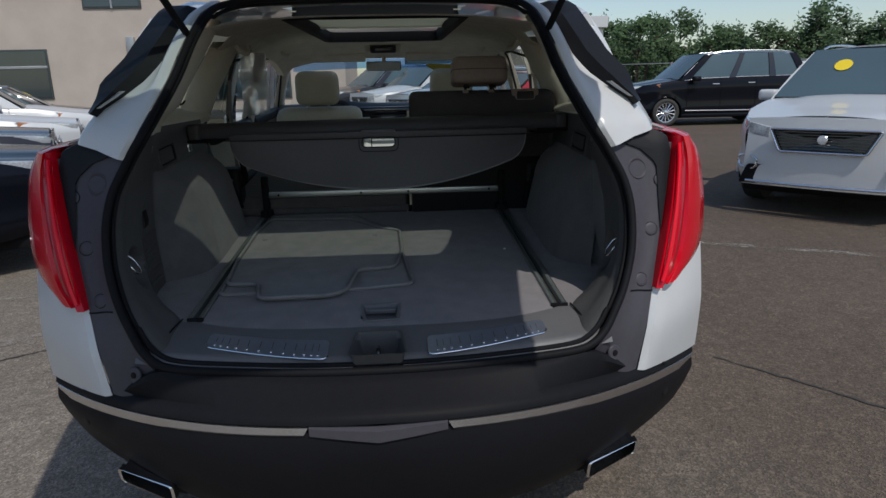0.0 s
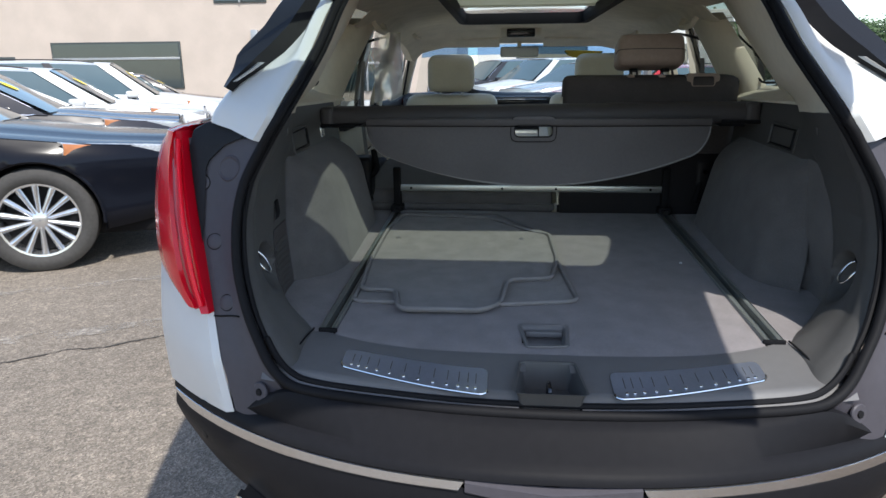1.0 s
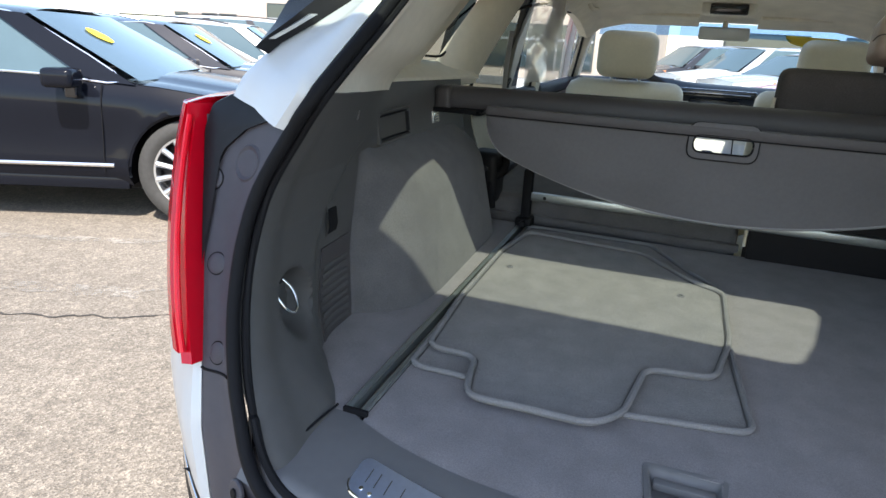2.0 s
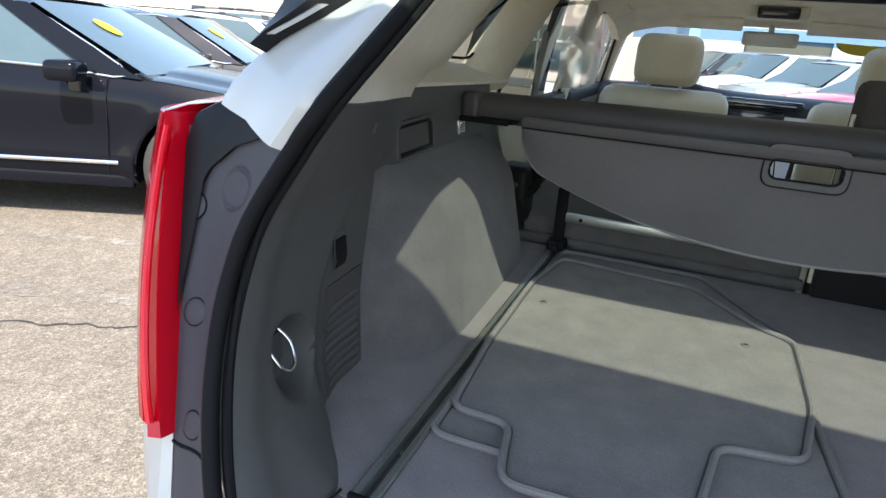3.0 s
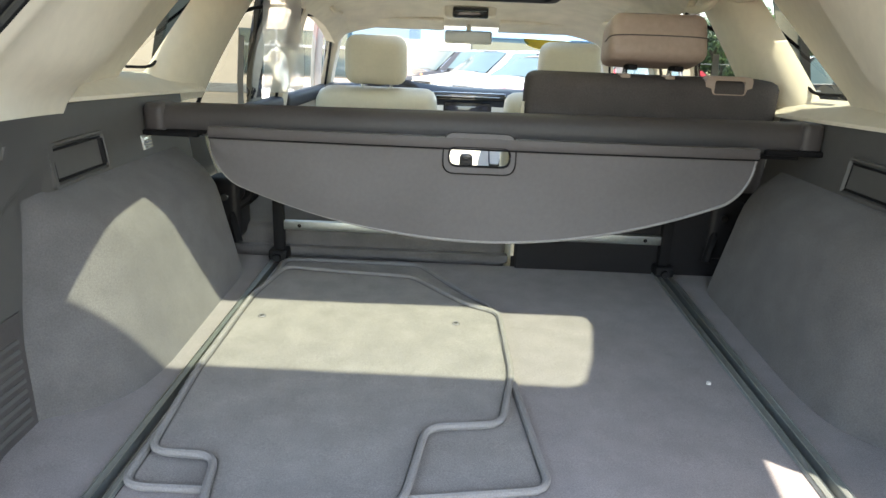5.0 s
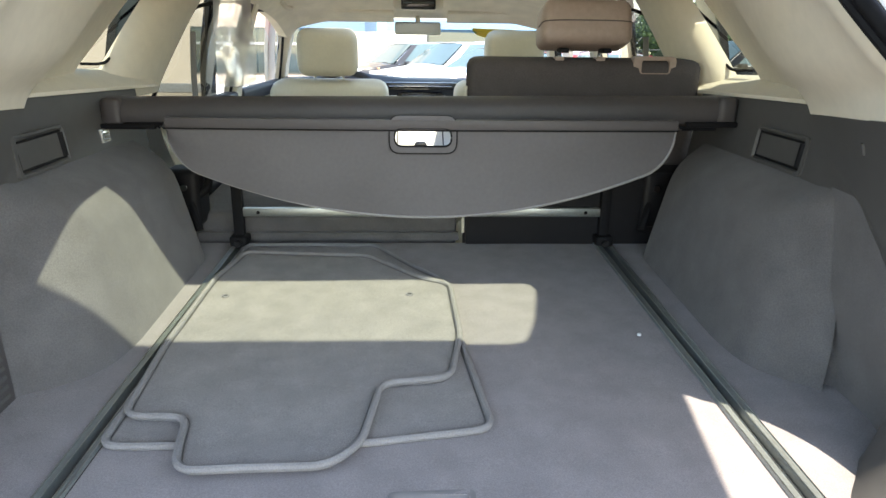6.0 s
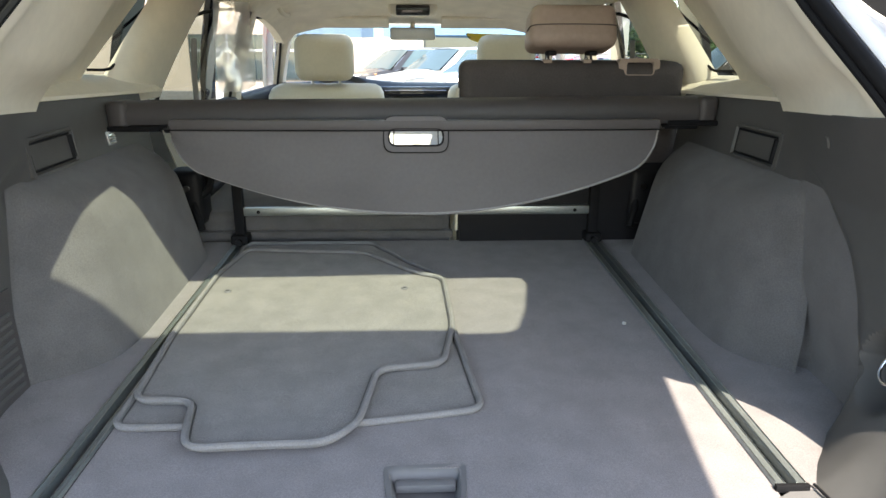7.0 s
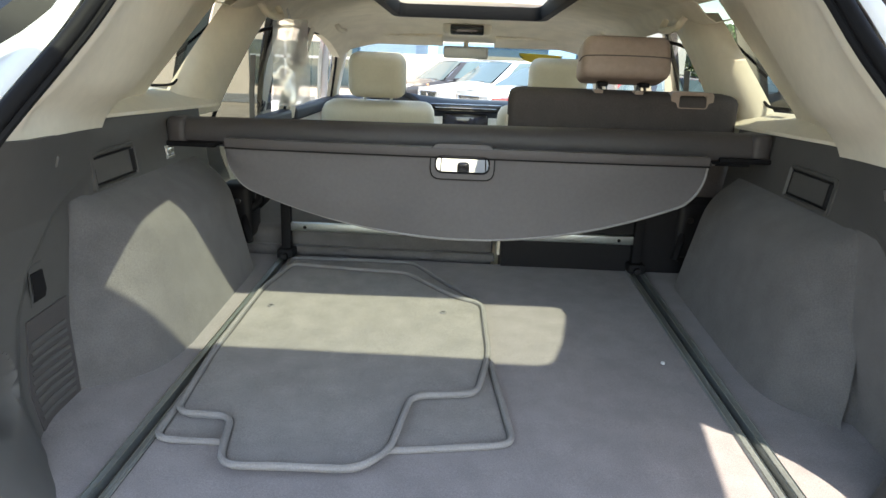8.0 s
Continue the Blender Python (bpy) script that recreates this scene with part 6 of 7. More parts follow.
def outer_shell(owner, paint, L, W, y0, yr, yf, r, belt, yb, roof, H, panes, own=False, glass_mat=None, bright=True, closed_rear=True, sticker=True):
    """Flanks, bonnet, nose, roof, pillars and panes of a car; roof: rear base, rear edge, front edge."""
    rb, rr, rf = roof
    zt = lambda y: table(belt, y)  # noqa: E731
    half = W / 2
    body = None
    for s in (-1, 1):
        b = part("body_side", body_side(s, L, W, y0, yr, yf, r, belt, closed_rear), paint, owner)
        body = body or b
        for c in (yr, yf):
            part("arch_trim", tube([(s * (half - 0.032), c + (r + 0.045) * math.cos(a), r + (r + 0.045) * math.sin(a)) for a in span(-0.1, math.pi + 0.1, 19)], 0.014, False, 6), M_PLASTIC if own else paint, owner)
            well = loft([[(s * xx, c + (r + 0.06) * math.cos(a), r + (r + 0.06) * math.sin(a)) for a in span(-0.25, math.pi + 0.25, 17)] for xx in (half - 0.05, half - 0.30)])
            if not own:
                inner = loft([[(s * (half - 0.30), c + k * (r + 0.06) * math.cos(a), r + k * (r + 0.06) * math.sin(a)) for a in span(-0.25, math.pi + 0.25, 17)] for k in (1, 0.02)])
                merge(well, inner)
            if not (own and c == yr):
                part("wheel_well", well, M_RUBBER, owner)
            wheel_parts(owner, s * (half - 0.145), c, r, s, -0.0262 * (c - yr) if own else 0.0)
        part("sill_trim", rbox(min(s * (half - 0.10), s * (half - 0.045)), yr + r + 0.06, 0.235, max(s * (half - 0.10), s * (half - 0.045)), yf - r - 0.06, 0.33, 0.02, 2), M_PLASTIC if own else paint, owner)
    # bonnet
    def wtop(y):
        return half - 0.075 - (0.26 * (1 - min(1, (L - y) / 0.85)) ** 2.0)
    rows = [[(u * wtop(y), y, zt(y) + 0.055 * (1 - u * u) - 0.012 * math.exp(-((abs(u) - 0.72) / 0.1) ** 2)) for u in span(-1, 1, 21)] for y in span(yb - 0.12, L - 0.02, 18)]
    part("bonnet", loft(rows, thick=-0.006), paint, owner)
    # nose
    wn = wtop(L) + 0.055
    rows = []
    for k in span(0, 1, 10):
        z = lerp(0.30, zt(L) + 0.03, k)
        rows.append([(u * (wn - 0.03 * k), L + 0.05 * math.sin(math.pi * (0.25 + 0.6 * k)) * (1 - 0.4 * u * u) - 0.03 * u * u, z + 0.02 * k * (1 - u * u)) for u in span(-1, 1, 17)])
    nose = part("front_fascia", loft(rows, thick=-0.006), paint, owner)
    zg = zt(L)
    go = rounded([(-0.46, zg - 0.06), (0.46, zg - 0.06), (0.36, zg - 0.27), (-0.36, zg - 0.27)], 0.03)
    gr = part("grille", loft([[(p[0] * k, L + 0.092 - d - 0.10 * p[0] * p[0], zg - 0.165 + (p[1] - zg + 0.165) * k) for p in go] for k, d in ((1.0, 0.02), (1.0, 0), (0.95, 0), (0.93, 0.014), (0.01, 0.014))], close_u=True), M_GLOSSBLACK, owner, "dark mesh grille")
    for k in range(7):
        part("grille_bar", tube([(x, L + 0.084 - 0.10 * x * x, zg - 0.085 - 0.026 * k) for x in span(-0.42 + 0.012 * k, 0.42 - 0.012 * k, 9)], 0.0045, False, 5), M_DARKFRAME, gr)
    part("grille_surround", tube([(p[0] * 1.01, L + 0.088 - 0.10 * p[0] * p[0], p[1]) for p in go], 0.010, True, 6), M_STRIP, gr)
    part("badge", disc(0.045, 0.012, Matrix.Translation((0, L + 0.086, zg - 0.15)) @ pose(0, 0, 0, -90, 0, 0), seg=16), M_CHROME, gr)
    lo = rounded([(-0.74, 0.31), (0.74, 0.31), (0.66, 0.50), (-0.66, 0.50)], 0.03)
    part("lower_intake", loft([[(p[0] * k, L + 0.082 - d - 0.13 * p[0] * p[0], p[1]) for p in lo] for k, d in ((1.0, 0.02), (1.0, 0), (0.96, 0), (0.01, 0.004))], close_u=True), M_RUBBER, owner)
    part("skid_strip", tube([(x, L + 0.090 - 0.13 * x * x, 0.335) for x in span(-0.66, 0.66, 13)], 0.014, False, 6), M_STRIP, owner)
    for s in (-1, 1):
        z0 = zg - 0.05
        rows = []
        for f in span(0, 1, 13):
            x = lerp(0.47, half - 0.040, f ** 0.85)
            y = L + 0.035 - 0.10 * x * x - 0.72 * smooth01((f - 0.30) / 0.70) ** 1.3
            h = 0.165 * (1 - 0.52 * f)
            zz = z0 + 0.125 * f
            rows.append([(s * (x + 0.0), y - 0.02, zz + 0.012), (s * (x + 0.012), y + 0.012, zz), (s * (x + 0.016), y + 0.014, zz - h * 0.5), (s * (x + 0.012), y + 0.006, zz - h), (s * x, y - 0.02, zz - h - 0.01)])
        hl = part("headlamp", loft(rows, thick=0.006), M_HEADLAMP, owner, "clear headlamp")
        part("side_marker", loft([[Vector(p) + Vector((s * 0.004, 0.002, 0)) for p in r_[1:4]] for r_ in rows[-4:]], thick=0.003), M_AMBER, hl)
        part("fog_bezel", tube(catmull([(s * 0.58, L + 0.035, 0.56), (s * 0.76, L - 0.055, 0.57), (s * 0.75, L - 0.055, 0.47), (s * 0.59, L + 0.035, 0.465)], 4, True), 0.012, True, 6), M_CHROME, owner)
        # mirror
        ym = yb - 0.42
        mr = part("door_mirror", cushion(min(s * (half - 0.01), s * (half + 0.19)), ym - 0.10, zt(ym) - 0.05, max(s * (half - 0.01), s * (half + 0.19)), ym + 0.10, zt(ym) + 0.075, 0.045), paint, owner, "door mirror")
        part("mirror_arm", cushion(min(s * (half - 0.10), s * (half + 0.04)), ym - 0.02, zt(ym) - 0.12, max(s * (half - 0.10), s * (half + 0.04)), ym + 0.06, zt(ym) + 0.02, 0.02), M_GLOSSBLACK, mr)
        for yh in (yb - 1.02, yb - 2.0):
            part("door_handle", cushion(min(s * (half - 0.045), s * (half - 0.005)), yh - 0.10, zt(yh) - 0.165, max(s * (half - 0.045), s * (half - 0.005)), yh + 0.10, zt(yh) - 0.135, 0.012), M_CHROME if bright else paint, owner, "door handle")
        for yc in (yb - 0.25, yb - 1.18, yb - 2.15):
            part("shut_line", tube([(s * (half - 0.018 - 0.030 * max(0, (k - 0.78) / 0.22) ** 1.6), yc + 0.02 * k, lerp(0.36, zt(yc) - 0.01, k)) for k in span(0, 1, 10)], 0.004, False, 5), M_RUBBER, owner)
        if bright:
            part("flank_strip", tube([(s * (half - 0.020), y, 0.385 + 0.02 * (y - yr) / 2) for y in span(yr + r + 0.12, yf - r - 0.14, 9)], 0.014, False, 6), M_CHROME, owner, "chrome strip along the doors")
            part("wing_strip", tube([(s * (half - 0.035), y, zt(y) - 0.155) for y in span(yb - 0.42, yb + 0.18, 7)], 0.010, False, 6), M_CHROME, owner, "chrome wing strip")
            part("window_trim", tube(catmull([(s * (half - 0.072), lerp(rb + 0.10, yb - 0.10, t), zt(lerp(rb + 0.10, yb - 0.10, t)) + 0.012) for t in span(0, 1, 8)] + [(s * (half - 0.20), lerp(rf, yb, 0.35), lerp(H - 0.07, zt(yb), 0.40)), (s * (half - 0.275), rf - 0.1, H - 0.085)] + [(s * (half - 0.275), y, H - 0.085) for y in span(rf - 0.4, rr + 0.2, 5)], 3), 0.008, False, 6), M_CHROME, owner, "chrome window trim")
    # roof
    hr = half - 0.27
    def zroof(y):
        t = (y - rr) / (rf - rr)
        return H - 0.05 + 0.05 * math.sin(math.pi * min(1, max(0, 0.12 + 0.8 * t)))
    if own:
        xs = [-hr, -hr * 0.9, -hr * 0.75, -0.33, -0.15, 0.0, 0.15, 0.33, hr * 0.75, hr * 0.9, hr]
        ys = [rr, rr + 0.12, 1.12, 1.5, 2.0, 2.3, 2.72, 2.85, rf]
        bm = bmesh.new()
        vs = [[bm.verts.new((x, y, zroof(y) - 0.06 * abs(x / hr) ** 3)) for x in xs] for y in ys]
        for i in range(len(ys) - 1):
            for j in range(len(xs) - 1):
                if 2 <= i < 6 and 3 <= j < 7:
                    continue
                bm.faces.new((vs[i][j], vs[i][j + 1], vs[i + 1][j + 1], vs[i + 1][j]))
        bmesh.ops.recalc_face_normals(bm, faces=bm.faces[:])
        bmesh.ops.delete(bm, geom=[v for v in bm.verts if not v.link_faces], context="VERTS")
        bmesh.ops.solidify(bm, geom=bm.faces[:], thickness=0.012)
        part("roof", bm, paint, owner)
    else:
        rows = [[(u * hr, y, zroof(y) - 0.06 * abs(u) ** 3) for u in span(-1, 1, 17)] for y in span(rr, rf, 12)]
        part("roof", loft(rows, thick=0.012), paint, owner)
    for s in (-1, 1):
        part("roof_rail", tube([(s * (hr - 0.02), y, zroof(y) - 0.025 + 0.03 * min(1, 8 * min(t, 1 - t))) for t, y in zip(span(0, 1, 11), span(rr + 0.15, rf - 0.25, 11))], 0.012, False, 6), M_STRIP if bright else M_GLOSSBLACK, owner)
        for t0, t1, kind in panes:
            rows = []
            for k in span(0, 1, 5):
                row = []
                for t in span(t0, t1, 6):
                    yl, yu = lerp(rb, yb - 0.02, t), lerp(rr, rf, t)
                    y = lerp(yl, yu, k)
                    bow = 0.018 * math.sin(math.pi * k)
                    row.append((s * (lerp(half - 0.078, hr + 0.005, k) + bow - (0.004 if kind in ("glass", "privacy") else 0)), y, lerp(zt(yl) - 0.005, zroof(yu) - 0.062, k)))
                rows.append(row)
            if kind in ("glass", "privacy"):
                part("side_window", loft(rows), M_PRIVACY if kind == "privacy" else (glass_mat or M_CARGLASS), owner)
            else:
                part("pillar", loft(rows, thick=-0.02), M_GLOSSBLACK if kind == "black" else paint, owner)
    if own:
        return
    # windscreen and rear glass of a parked car
    def sheet(ya, za, wa, yb_, zb_, wb, bow):
        return loft([[(u * lerp(wa, wb, k), lerp(ya, yb_, k) + bow * (1 - u * u), lerp(za, zb_, k)) for u in span(-1, 1, 11)] for k in span(0, 1, 5)])
    ws = part("windscreen", sheet(rf, zroof(rf) - 0.03, hr, yb, zt(yb) + 0.03, half - 0.10, 0.05), M_CARGLASS, owner)
    part("rear_glass", sheet(rr, zroof(rr) - 0.03, hr, rb, zt(rb) + 0.02, half - 0.10, -0.04), M_CARGLASS, owner)
    o = [(0.090 * math.cos(a), 0.098 * math.sin(a)) for a in span(0, 2 * math.pi, 21)[:-1]]
    b = bmesh.new()
    vs = []
    for dx, dz in o:
        k = 0.36 - dz / 0.85
        x = 0.34 + dx
        w_ = lerp(hr, half - 0.10, k)
        vs.append(b.verts.new((x, lerp(rf, yb, k) + 0.05 * (1 - (x / w_) ** 2) + 0.006, lerp(zroof(rf) - 0.03, zt(yb) + 0.03, k) + 0.008)))
    b.faces.new(vs)
    if sticker:
        part("price_sticker", b, M_STICKER, ws, "oval yellow price sticker", smooth=False)
    else:
        b.free()
    part("wiper", tube([(x, yb + 0.045 * (1 - (x / 0.8) ** 2) - 0.02, zt(yb) + 0.055) for x in span(-0.55, 0.10, 8)], 0.008, False, 5), M_RUBBER, ws)
    # tail and floor
    wt = half - 0.22
    part("tail", loft([[(u * wt, y0 - 0.02 * math.sin(math.pi * k), lerp(0.30, zt(y0), k)) for u in span(-1, 1, 9)] for k in span(0, 1, 6)], thick=0.006), paint, owner)
    part("rear_deck", loft([[(u * (half - 0.10), y, zt(y) - 0.005) for u in span(-1, 1, 5)] for y in span(y0, yb, 10)], thick=0.01), M_DASH, owner)
    part("underbody", rbox(-half + 0.22, 0.25, 0.20, half - 0.22, L - 0.2, 0.34, 0.04), M_RUBBER, owner)
    for s in (-1, 1):
        part("tail_lamp", cushion(min(s * 0.50, s * (half - 0.12)), y0 - 0.03, 0.88, max(s * 0.50, s * (half - 0.12)), y0 + 0.10, 1.02, 0.03), M_LENS, owner)


PANES = [(0.0, 0.07, "paint"), (0.07, 0.26, "glass"), (0.26, 0.31, "black"), (0.31, 0.57, "glass"), (0.57, 0.62, "black"), (0.62, 0.92, "glass"), (0.92, 1.0, "paint")]
BELT_SUV = [(0, 1.08), (2.0, 1.06), (3.3, 1.03), (3.9, 0.99), (4.5, 0.90), (5.2, 0.82)]


def parked_car(label, paint, heading, front_wheel, L=5.0, W=1.98, H=1.74, sedan=False, bright=True, nose=False, drop=0.0, sticker=True):
    """A parked car: heading in degrees from +x, place of the front right wheel's outer face (or the nose) on the ground."""
    c = thing("parked_car", label, "car", group="parked cars")
    k = L / 5.0
    if sedan:
        belt = [(0, 0.98), (2.0, 0.96), (3.2, 0.95), (4.4, 0.80), (5.2, 0.70)]
        roof = (0.55 * k, 1.35 * k, 2.75 * k)
        H_ = 1.46
        yb = 3.55 * k
    else:
        belt = [(y, z - drop * (min(1.0, (5.4 - y) / 1.6) if drop > 0 else 1.0)) for y, z in BELT_SUV]
        roof = (0.10 * k, 0.42 * k, 2.95 * k)
        H_ = H
        yb = 3.72 * k
    yf, yr = L - 0.98, 0.98
    outer_shell(c, paint, L, W, 0.0, yr, yf, 0.37, belt, yb, roof, H_, PANES, bright=bright, sticker=sticker)
    m = pose(0, 0, 0, 0, 0, heading - 90)
    off = m @ (Vector((0, L, 0)) if nose else Vector((W / 2 - 0.03, yf, 0)))
    c.matrix_basis = Matrix.Translation(Vector((front_wheel[0], front_wheel[1], 0)) - off) @ m
    return c


# outer shell of the white SUV itself
outer_shell(suv, M_WHITE, 4.74, 1.90, 0.64, 0.99, 3.83, 0.375, [(0, 1.20), (0.8, 1.17), (1.6, 1.10), (3.0, 1.06), (3.6, 1.02), (4.3, 0.93), (4.8, 0.85)], 3.78, (0.80, 0.86, 3.05), 1.665,
            [(0.0, 0.10, "paint"), (0.10, 0.235, "privacy"), (0.235, 0.285, "black"), (0.285, 0.53, "privacy"), (0.53, 0.58, "black"), (0.58, 0.93, "glass"), (0.93, 1.0, "paint")], own=True, glass_mat=M_GLASS, closed_rear=False)


# ---- parked cars round the lot ----
parked_car("black SUV with chrome trim and a yellow windscreen sticker", M_BLACKPAINT, 26, (-3.31, 3.05), L=5.1, H=1.47, drop=0.045)
parked_car("dark grey SUV parked in a row with a yellow windscreen sticker", M_DARKPAINT, 26, (-4.6, 5.6), H=1.47, drop=0.05)
parked_car("white SUV parked in a row beside a grey one", M_WHITE, 26, (-5.5, 8.2), H=1.52, drop=0.05, bright=False)
parked_car("white SUV with dark windows at the far end of a row", M_WHITE, 26, (-6.3, 11.0), H=1.66, bright=False)
parked_car("dark saloon parked at the far end of a row", M_DARKPAINT, 26, (-7.2, 14.0), sedan=True, L=4.8)
parked_car("white SUV with a large dark grille facing across the lot", M_WHITE, 222, (3.98, 4.38), H=1.68, nose=True, drop=-0.07)
parked_car("large black SUV parked side-on beyond a white SUV", M_BLACKPAINT, 180, (6.3, 17.0), L=5.0, H=1.95, nose=True, drop=-0.2, sticker=False)
parked_car("red crossover parked in the far row", M_RED, 212, (0.85, 11.7), L=4.6, H=1.52, bright=False, nose=True, drop=-0.03, sticker=False)
parked_car("silver crossover parked in the far row", M_SILVER, 212, (0.13, 14.8), L=4.7, H=1.66, nose=True, drop=-0.10, sticker=False)
parked_car("large white SUV parked in the far row", M_WHITE, 212, (-0.95, 17.4), L=5.2, H=1.82, nose=True, drop=-0.17, sticker=False)
parked_car("dark grey SUV parked in the far row", M_DARKPAINT, 212, (-2.3, 20.6), L=5.0, H=1.86, nose=True, drop=-0.17, sticker=False)
parked_car("white long-bodied SUV parked side-on near the fence", M_WHITE, 180, (18.3, 32.0), L=5.2, H=1.92, bright=False, nose=True, drop=-0.2, sticker=False)


# ---- buildings, fence, trees ----
def dealership():
    b = thing("dealership_building", "cream stucco showroom building with dark ribbon windows", "building")
    Y = 26.0
    x0, x1, h = -24.8, -2.0, 5.6
    part("wall", rbox(x0, Y, 0, x1, Y + 8, h, 0.02, 1), M_STUCCO, b)
    part("parapet", rbox(x0 - 0.1, Y - 0.12, h - 0.25, x1 + 0.1, Y + 8.1, h + 0.1, 0.03, 1), M_STUCCO, b)
    part("plinth", rbox(x0 - 0.03, Y - 0.06, 0, x1 + 0.03, Y + 0.1, 0.35, 0.02, 1), M_ROOFGREY, b)
    for wx0, wx1, wz0, wz1, mull in ((-19.2, -13.5, 0.9, 2.8, 0), (-24.55, -23.75, 1.45, 2.25, 0), (-22.9, -20.9, 1.45, 2.25, 1), (-11.9, -9.7, 4.25, 5.3, 1), (-8.6, -4.2, 0.75, 2.45, 2)):
        w = part("window", rbox(wx0, Y - 0.05, wz0, wx1, Y + 0.05, wz1, 0.01, 1), M_DARKFRAME, b)
        part("pane", rbox(wx0 + 0.07, Y - 0.07, wz0 + 0.07, wx1 - 0.07, Y - 0.04, wz1 - 0.07, 0.005, 1), M_SHOPGLASS, w)
        part("transom", rbox(wx0 + 0.05, Y - 0.10, lerp(wz0, wz1, 0.62), wx1 - 0.05, Y - 0.05, lerp(wz0, wz1, 0.62) + 0.10, 0.01, 1), M_STEEL, w)
        for k in range(mull):
            x = lerp(wx0, wx1, (k + 1) / (mull + 1))
            part("mullion", rbox(x - 0.04, Y - 0.10, wz0, x + 0.04, Y - 0.05, wz1, 0.01, 1), M_STEEL, w)
    part("wall_lamp", rbox(-10.4, Y - 0.2, 2.6, -10.1, Y, 3.2, 0.04, 2), M_STEEL, b)


dealership()


def white_shed():
    b = thing("far_building", "long white building beyond the parked cars", "building")
    part("wall", rbox(-1.5, 34, 0, 11, 42, 4.2, 0.02, 1), M_WHITE, b)
    part("fascia", rbox(-1.7, 33.8, 3.8, 11.2, 42.2, 4.4, 0.03, 1), M_WHITE, b)
    for k in range(2):
        w = part("window", rbox(0.5 + 5.0 * k, 33.95, 0.6, 4.1 + 5.0 * k, 34.05, 2.8, 0.02, 1), M_DARKFRAME, b)
        part("pane", rbox(0.6 + 5.0 * k, 33.92, 0.7, 4.0 + 5.0 * k, 33.96, 2.7, 0.005, 1), M_SHOPGLASS, w)


white_shed()


def house():
    b = thing("grey_house", "low house with a grey shingle roof behind the fence", "house")
    c = Vector((47.0, 52.0, 0))
    part("wall", rbox(c.x - 6, c.y - 4, 0, c.x + 6, c.y + 4, 2.6, 0.02, 1), M_STUCCO, b)
    r = bmesh.new()
    A = [(c.x - 6.5, c.y - 4.6, 2.5), (c.x + 6.5, c.y - 4.6, 2.5), (c.x + 6.5, c.y + 4.6, 2.5), (c.x - 6.5, c.y + 4.6, 2.5), (c.x - 4.5, c.y, 4.6), (c.x + 4.5, c.y, 4.6)]
    v = [r.verts.new(p) for p in A]
    for f in ((0, 1, 5, 4), (2, 3, 4, 5), (1, 2, 5), (3, 0, 4), (3, 2, 1, 0)):
        r.faces.new([v[i] for i in f])
    part("roof", r, M_ROOFGREY, b, smooth=False)
    part("chimney", rbox(c.x + 1, c.y - 0.4, 3.8, c.x + 1.7, c.y + 0.4, 5.4, 0.02, 1), M_ROOFGREY, b)


house()


def fence():
    f = thing("chain_link_fence", "galvanised wire fence along the edge of the lot", "fence")
    a, b = Vector((10, 30, 0)), Vector((44, 6, 0))
    n = 14
    for k in range(n + 1):
        p = a.lerp(b, k / n)
        part("post", tube([p, p + Vector((0, 0, 1.9))], 0.03, False, 6), M_STEEL, f)
    for z in (1.85, 1.0, 0.15):
        part("rail", tube([a + Vector((0, 0, z)), b + Vector((0, 0, z))], 0.02, False, 6), M_STEEL, f)


fence()


def tree(x, y, h, seed, spread=1.0):
    """Tapered trunk, limbs and a crown of many leaf clumps."""
    rng = random.Random(seed)
    t = thing("tree", "leafy green tree behind the lot fence", "tree", (x, y, 0), group="trees behind the fence")
    b = tube([(0, 0, 0), (0.1, 0.05, h * 0.25), (0.0, 0.1, h * 0.55)], 0.16, False, 7)
    for v in b.verts:
        k = 1.25 - 0.9 * v.co.z / (h * 0.55)
        v.co.x, v.co.y = v.co.x * k, v.co.y * k
    tips = []
    for k in range(7):
        a = 2 * math.pi * k / 7 + rng.random()
        z0 = h * (0.28 + 0.22 * rng.random())
        e = Vector((math.cos(a) * h * 0.28 * spread, math.sin(a) * h * 0.28 * spread, z0 + h * (0.15 + 0.25 * rng.random())))
        tube([(0, 0, z0), Vector((0, 0, z0)).lerp(e, 0.5) + Vector((0, 0, 0.2)), e], 0.05, False, 5, b)
        tips.append(e)
    part("trunk", b, M_BARK, t)
    bm = bmesh.new()
    centres = [Vector((rng.gauss(0, 0.20) * h * spread, rng.gauss(0, 0.20) * h * spread, h * rng.uniform(0.36, 0.92))) for _ in range(26)] + tips
    for c in centres:
        shrink = 1.0 - 0.5 * max(0, (c.z / h - 0.6) / 0.35)
        c.x, c.y = c.x * shrink, c.y * shrink
        for _ in range(70):
            d = Vector((rng.gauss(0, 1), rng.gauss(0, 1), rng.gauss(0, 0.8))) * h * 0.055
            p = c + d
            u = Vector((rng.gauss(0, 1), rng.gauss(0, 1), rng.gauss(0, 1))).normalized()
            w = u.orthogonal().normalized()
            s_ = h * rng.uniform(0.018, 0.034)
            bm.faces.new([bm.verts.new(p + q) for q in (u * s_, w * s_ * 0.6, -u * s_, -w * s_ * 0.6)])
    part("crown", bm, M_LEAF, t, smooth=False)


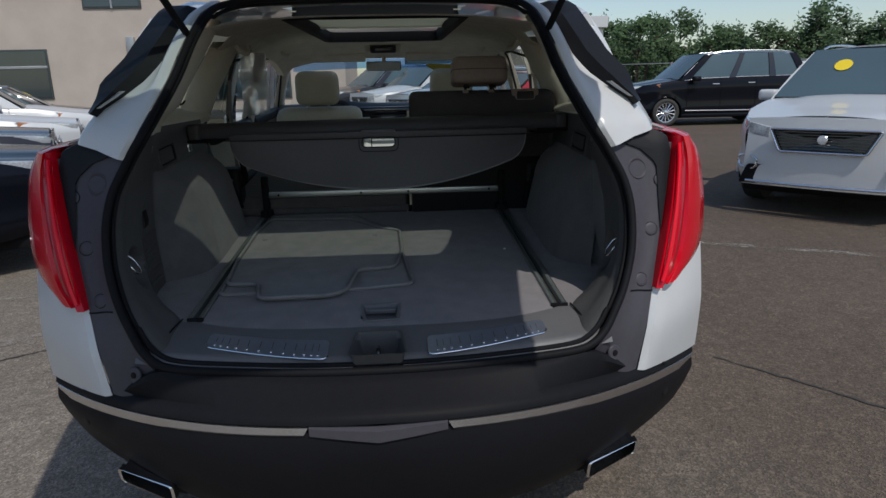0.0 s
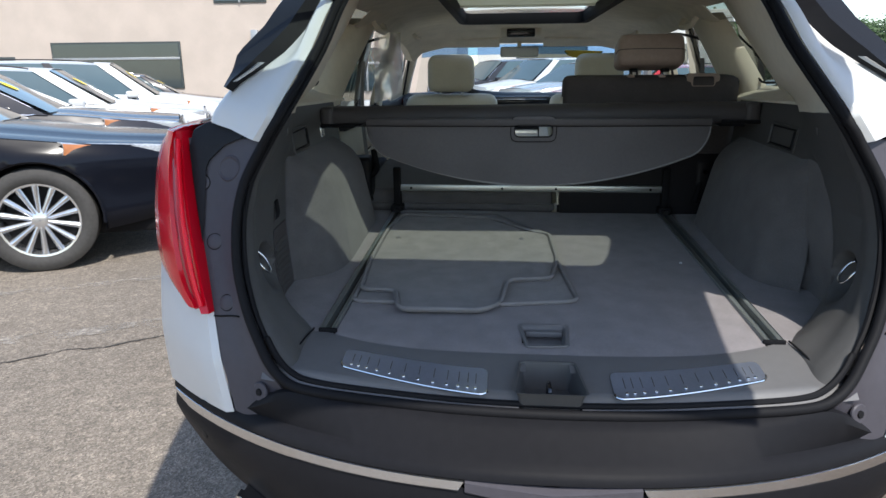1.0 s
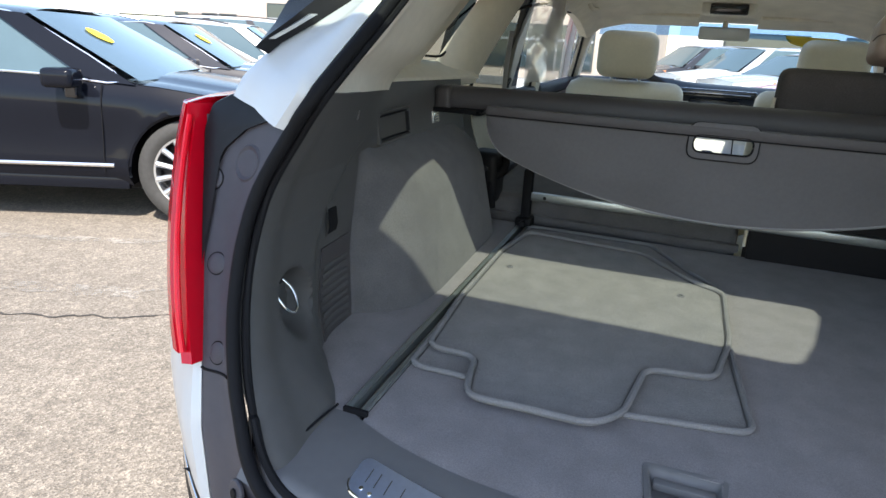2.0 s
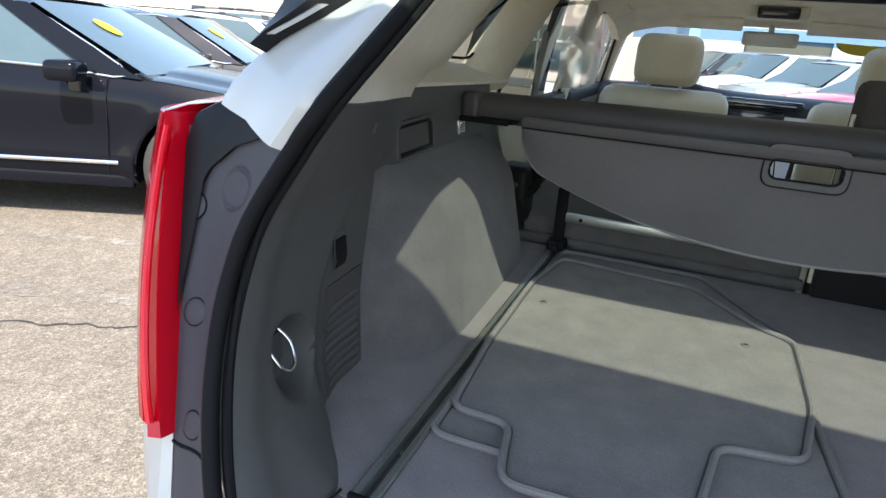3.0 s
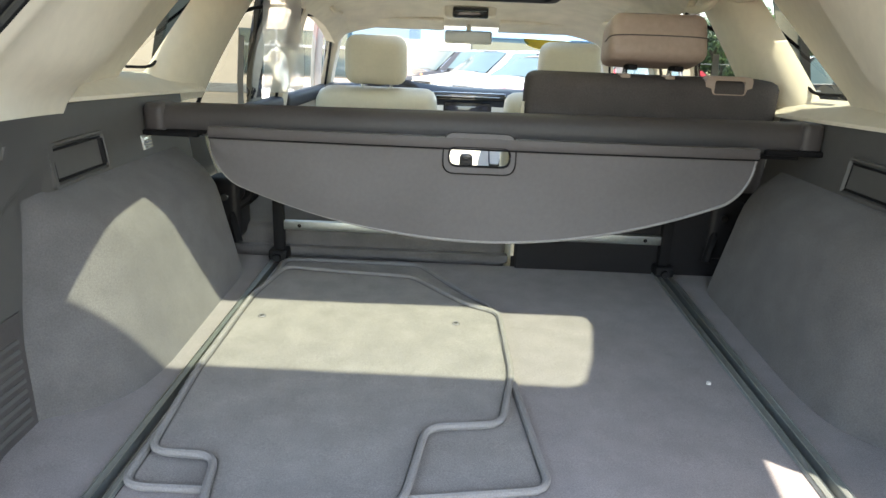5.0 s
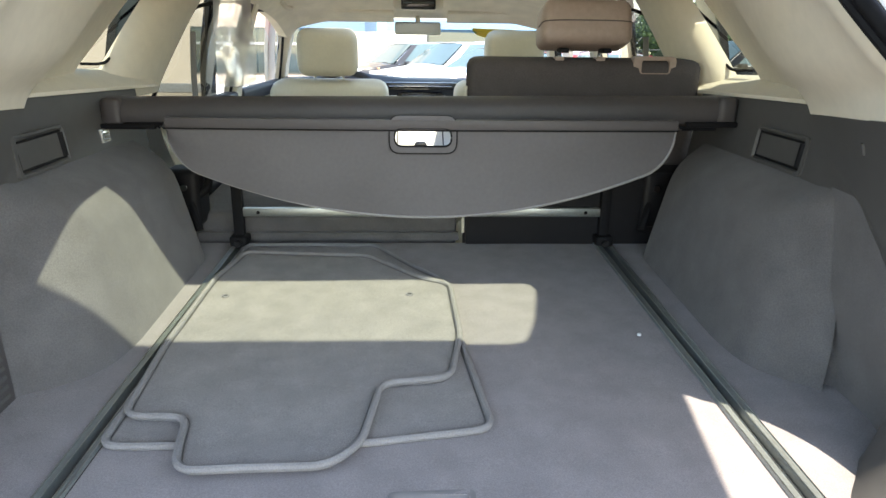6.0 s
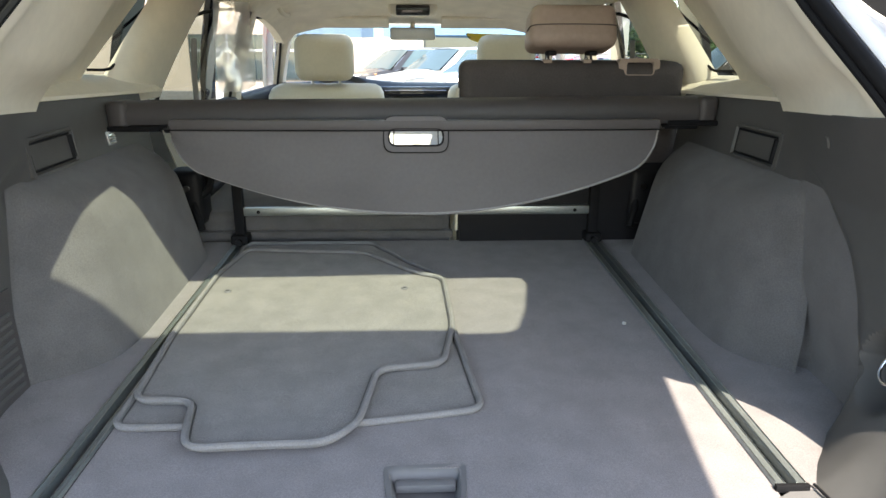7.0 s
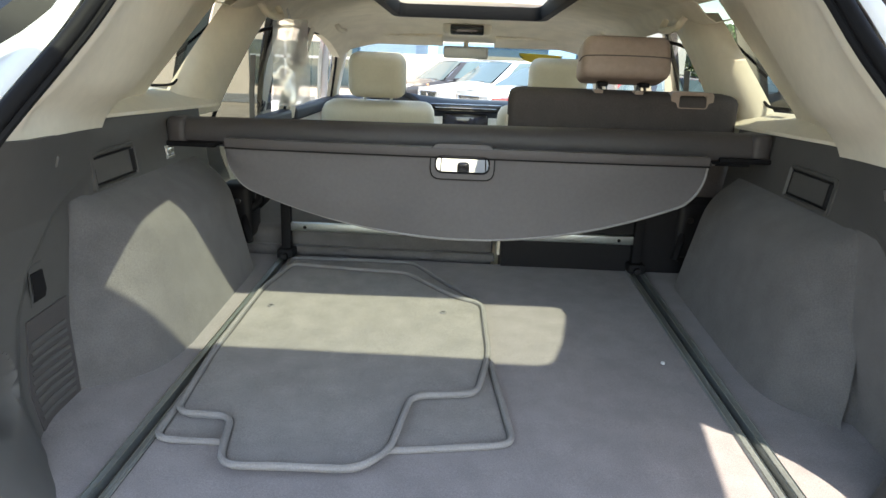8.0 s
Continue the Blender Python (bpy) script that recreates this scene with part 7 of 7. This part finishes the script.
def woodland():
    """Dense far belt of trees and scrub behind the fence."""
    rng = random.Random(31)
    bm = bmesh.new()
    for k in range(17000):
        a = radians(rng.uniform(12, 74))
        d = rng.uniform(76, 92)
        top = 4.6 + 2.2 * noise.noise(Vector((a * 9, 0.3, 0))) + 1.3 * noise.noise(Vector((a * 40, 1.7, 0)))
        p = Vector((d * math.cos(a), d * math.sin(a), max(0.15, top * rng.random() ** 0.8)))
        u = Vector((rng.gauss(0, 1), rng.gauss(0, 1), rng.gauss(0, 1))).normalized()
        w = u.orthogonal().normalized()
        r = rng.uniform(0.22, 0.55)
        bm.faces.new([bm.verts.new(p + q) for q in (u * r, w * r * 0.6, -u * r, -w * r * 0.6)])
    solo("woodland", bm, M_LEAF, "dense dark green woodland edge beyond the fence", "woodland", kind="stuff", smooth=False)


woodland()
rng = random.Random(11)
for k in range(26):
    a = radians(lerp(78, 20, (k + rng.random()) / 26))
    d = 58 + 14 * rng.random()
    tree(d * math.cos(a), d * math.sin(a), rng.uniform(5.5, 8.0) + (1.0 if k > 16 else 0), k, 1.15)


def lamp_post(x, y, h):
    p = thing("lamp_post", "tall steel lot lamp post", "lamp post", (x, y, 0), group="lot lamp posts")
    part("pole", tube([(0, 0, 0), (0, 0, h)], 0.07, False, 8), M_STEEL, p)
    part("lamp_head", rbox(-0.5, -0.18, h - 0.05, 0.5, 0.18, h + 0.12, 0.04, 2), M_DARKFRAME, p)
    part("base", rbox(-0.3, -0.3, 0, 0.3, 0.3, 0.5, 0.03, 1), M_STUCCO, p)


lamp_post(-77, 79, 5.6)
lamp_post(-30, 17, 6.0)


def lot_markings():
    """Faded paint lines and sealed cracks, a few millimetres above the asphalt."""
    def ribbon(path, w, z, seed, rough=0.3, stray=0.0):
        r_ = random.Random(seed)
        pts = catmull([(x, y, z) for x, y in path], 24)
        pts = [Vector(p) + Vector((0, stray * noise.noise(Vector((p[0] * 5, p[1] * 5, seed))) + 0.4 * stray * noise.noise(Vector((p[0] * 21, p[1] * 21, seed))), 0)) for p in pts]
        rows = []
        for i, p in enumerate(pts):
            q = pts[min(i + 1, len(pts) - 1)] - pts[max(i - 1, 0)]
            n = Vector((-q.y, q.x, 0)).normalized() * w / 2
            a, b_ = lerp(1 - rough, 1 + rough, r_.random()), lerp(1 - rough, 1 + rough, r_.random())
            rows.append([p - n * a, p + n * b_])
        return loft(rows)
    for k, (path, w) in enumerate((([(-7.0, 1.0), (-4.6, 2.0), (-3.25, 2.57), (-2.5, 2.95), (-1.4, 3.45)], 0.09), ([(-6.8, 0.25), (-4.2, 1.30), (-2.45, 1.95), (-1.6, 2.38)], 0.13), ([(2.2, 3.9), (4.2, 2.9), (7, 1.5)], 0.10))):
        solo("parking_line", ribbon(path, w, 0.004, k), M_PATCH, "worn pale parking line on the asphalt", "parking line", "parking lines")
    for k, path in enumerate(([(-7, -0.7), (-4.4, 0.72), (-3.2, 1.28), (-2.51, 1.61), (-2.1, 1.84), (-1.6, 2.12)], [(-5, -2.0), (-3.4, -0.9), (-2.3, -0.7), (-1.4, 0.1)], [(1.6, 1.5), (2.4, 0.6), (3.4, 0.2), (4.4, -1)])):
        solo("asphalt_crack", ribbon(path, 0.011, 0.0045, 20 + k, 0.95, 0.06), M_CRACK, "dark crack running across the asphalt", "crack", "asphalt cracks")


lot_markings()
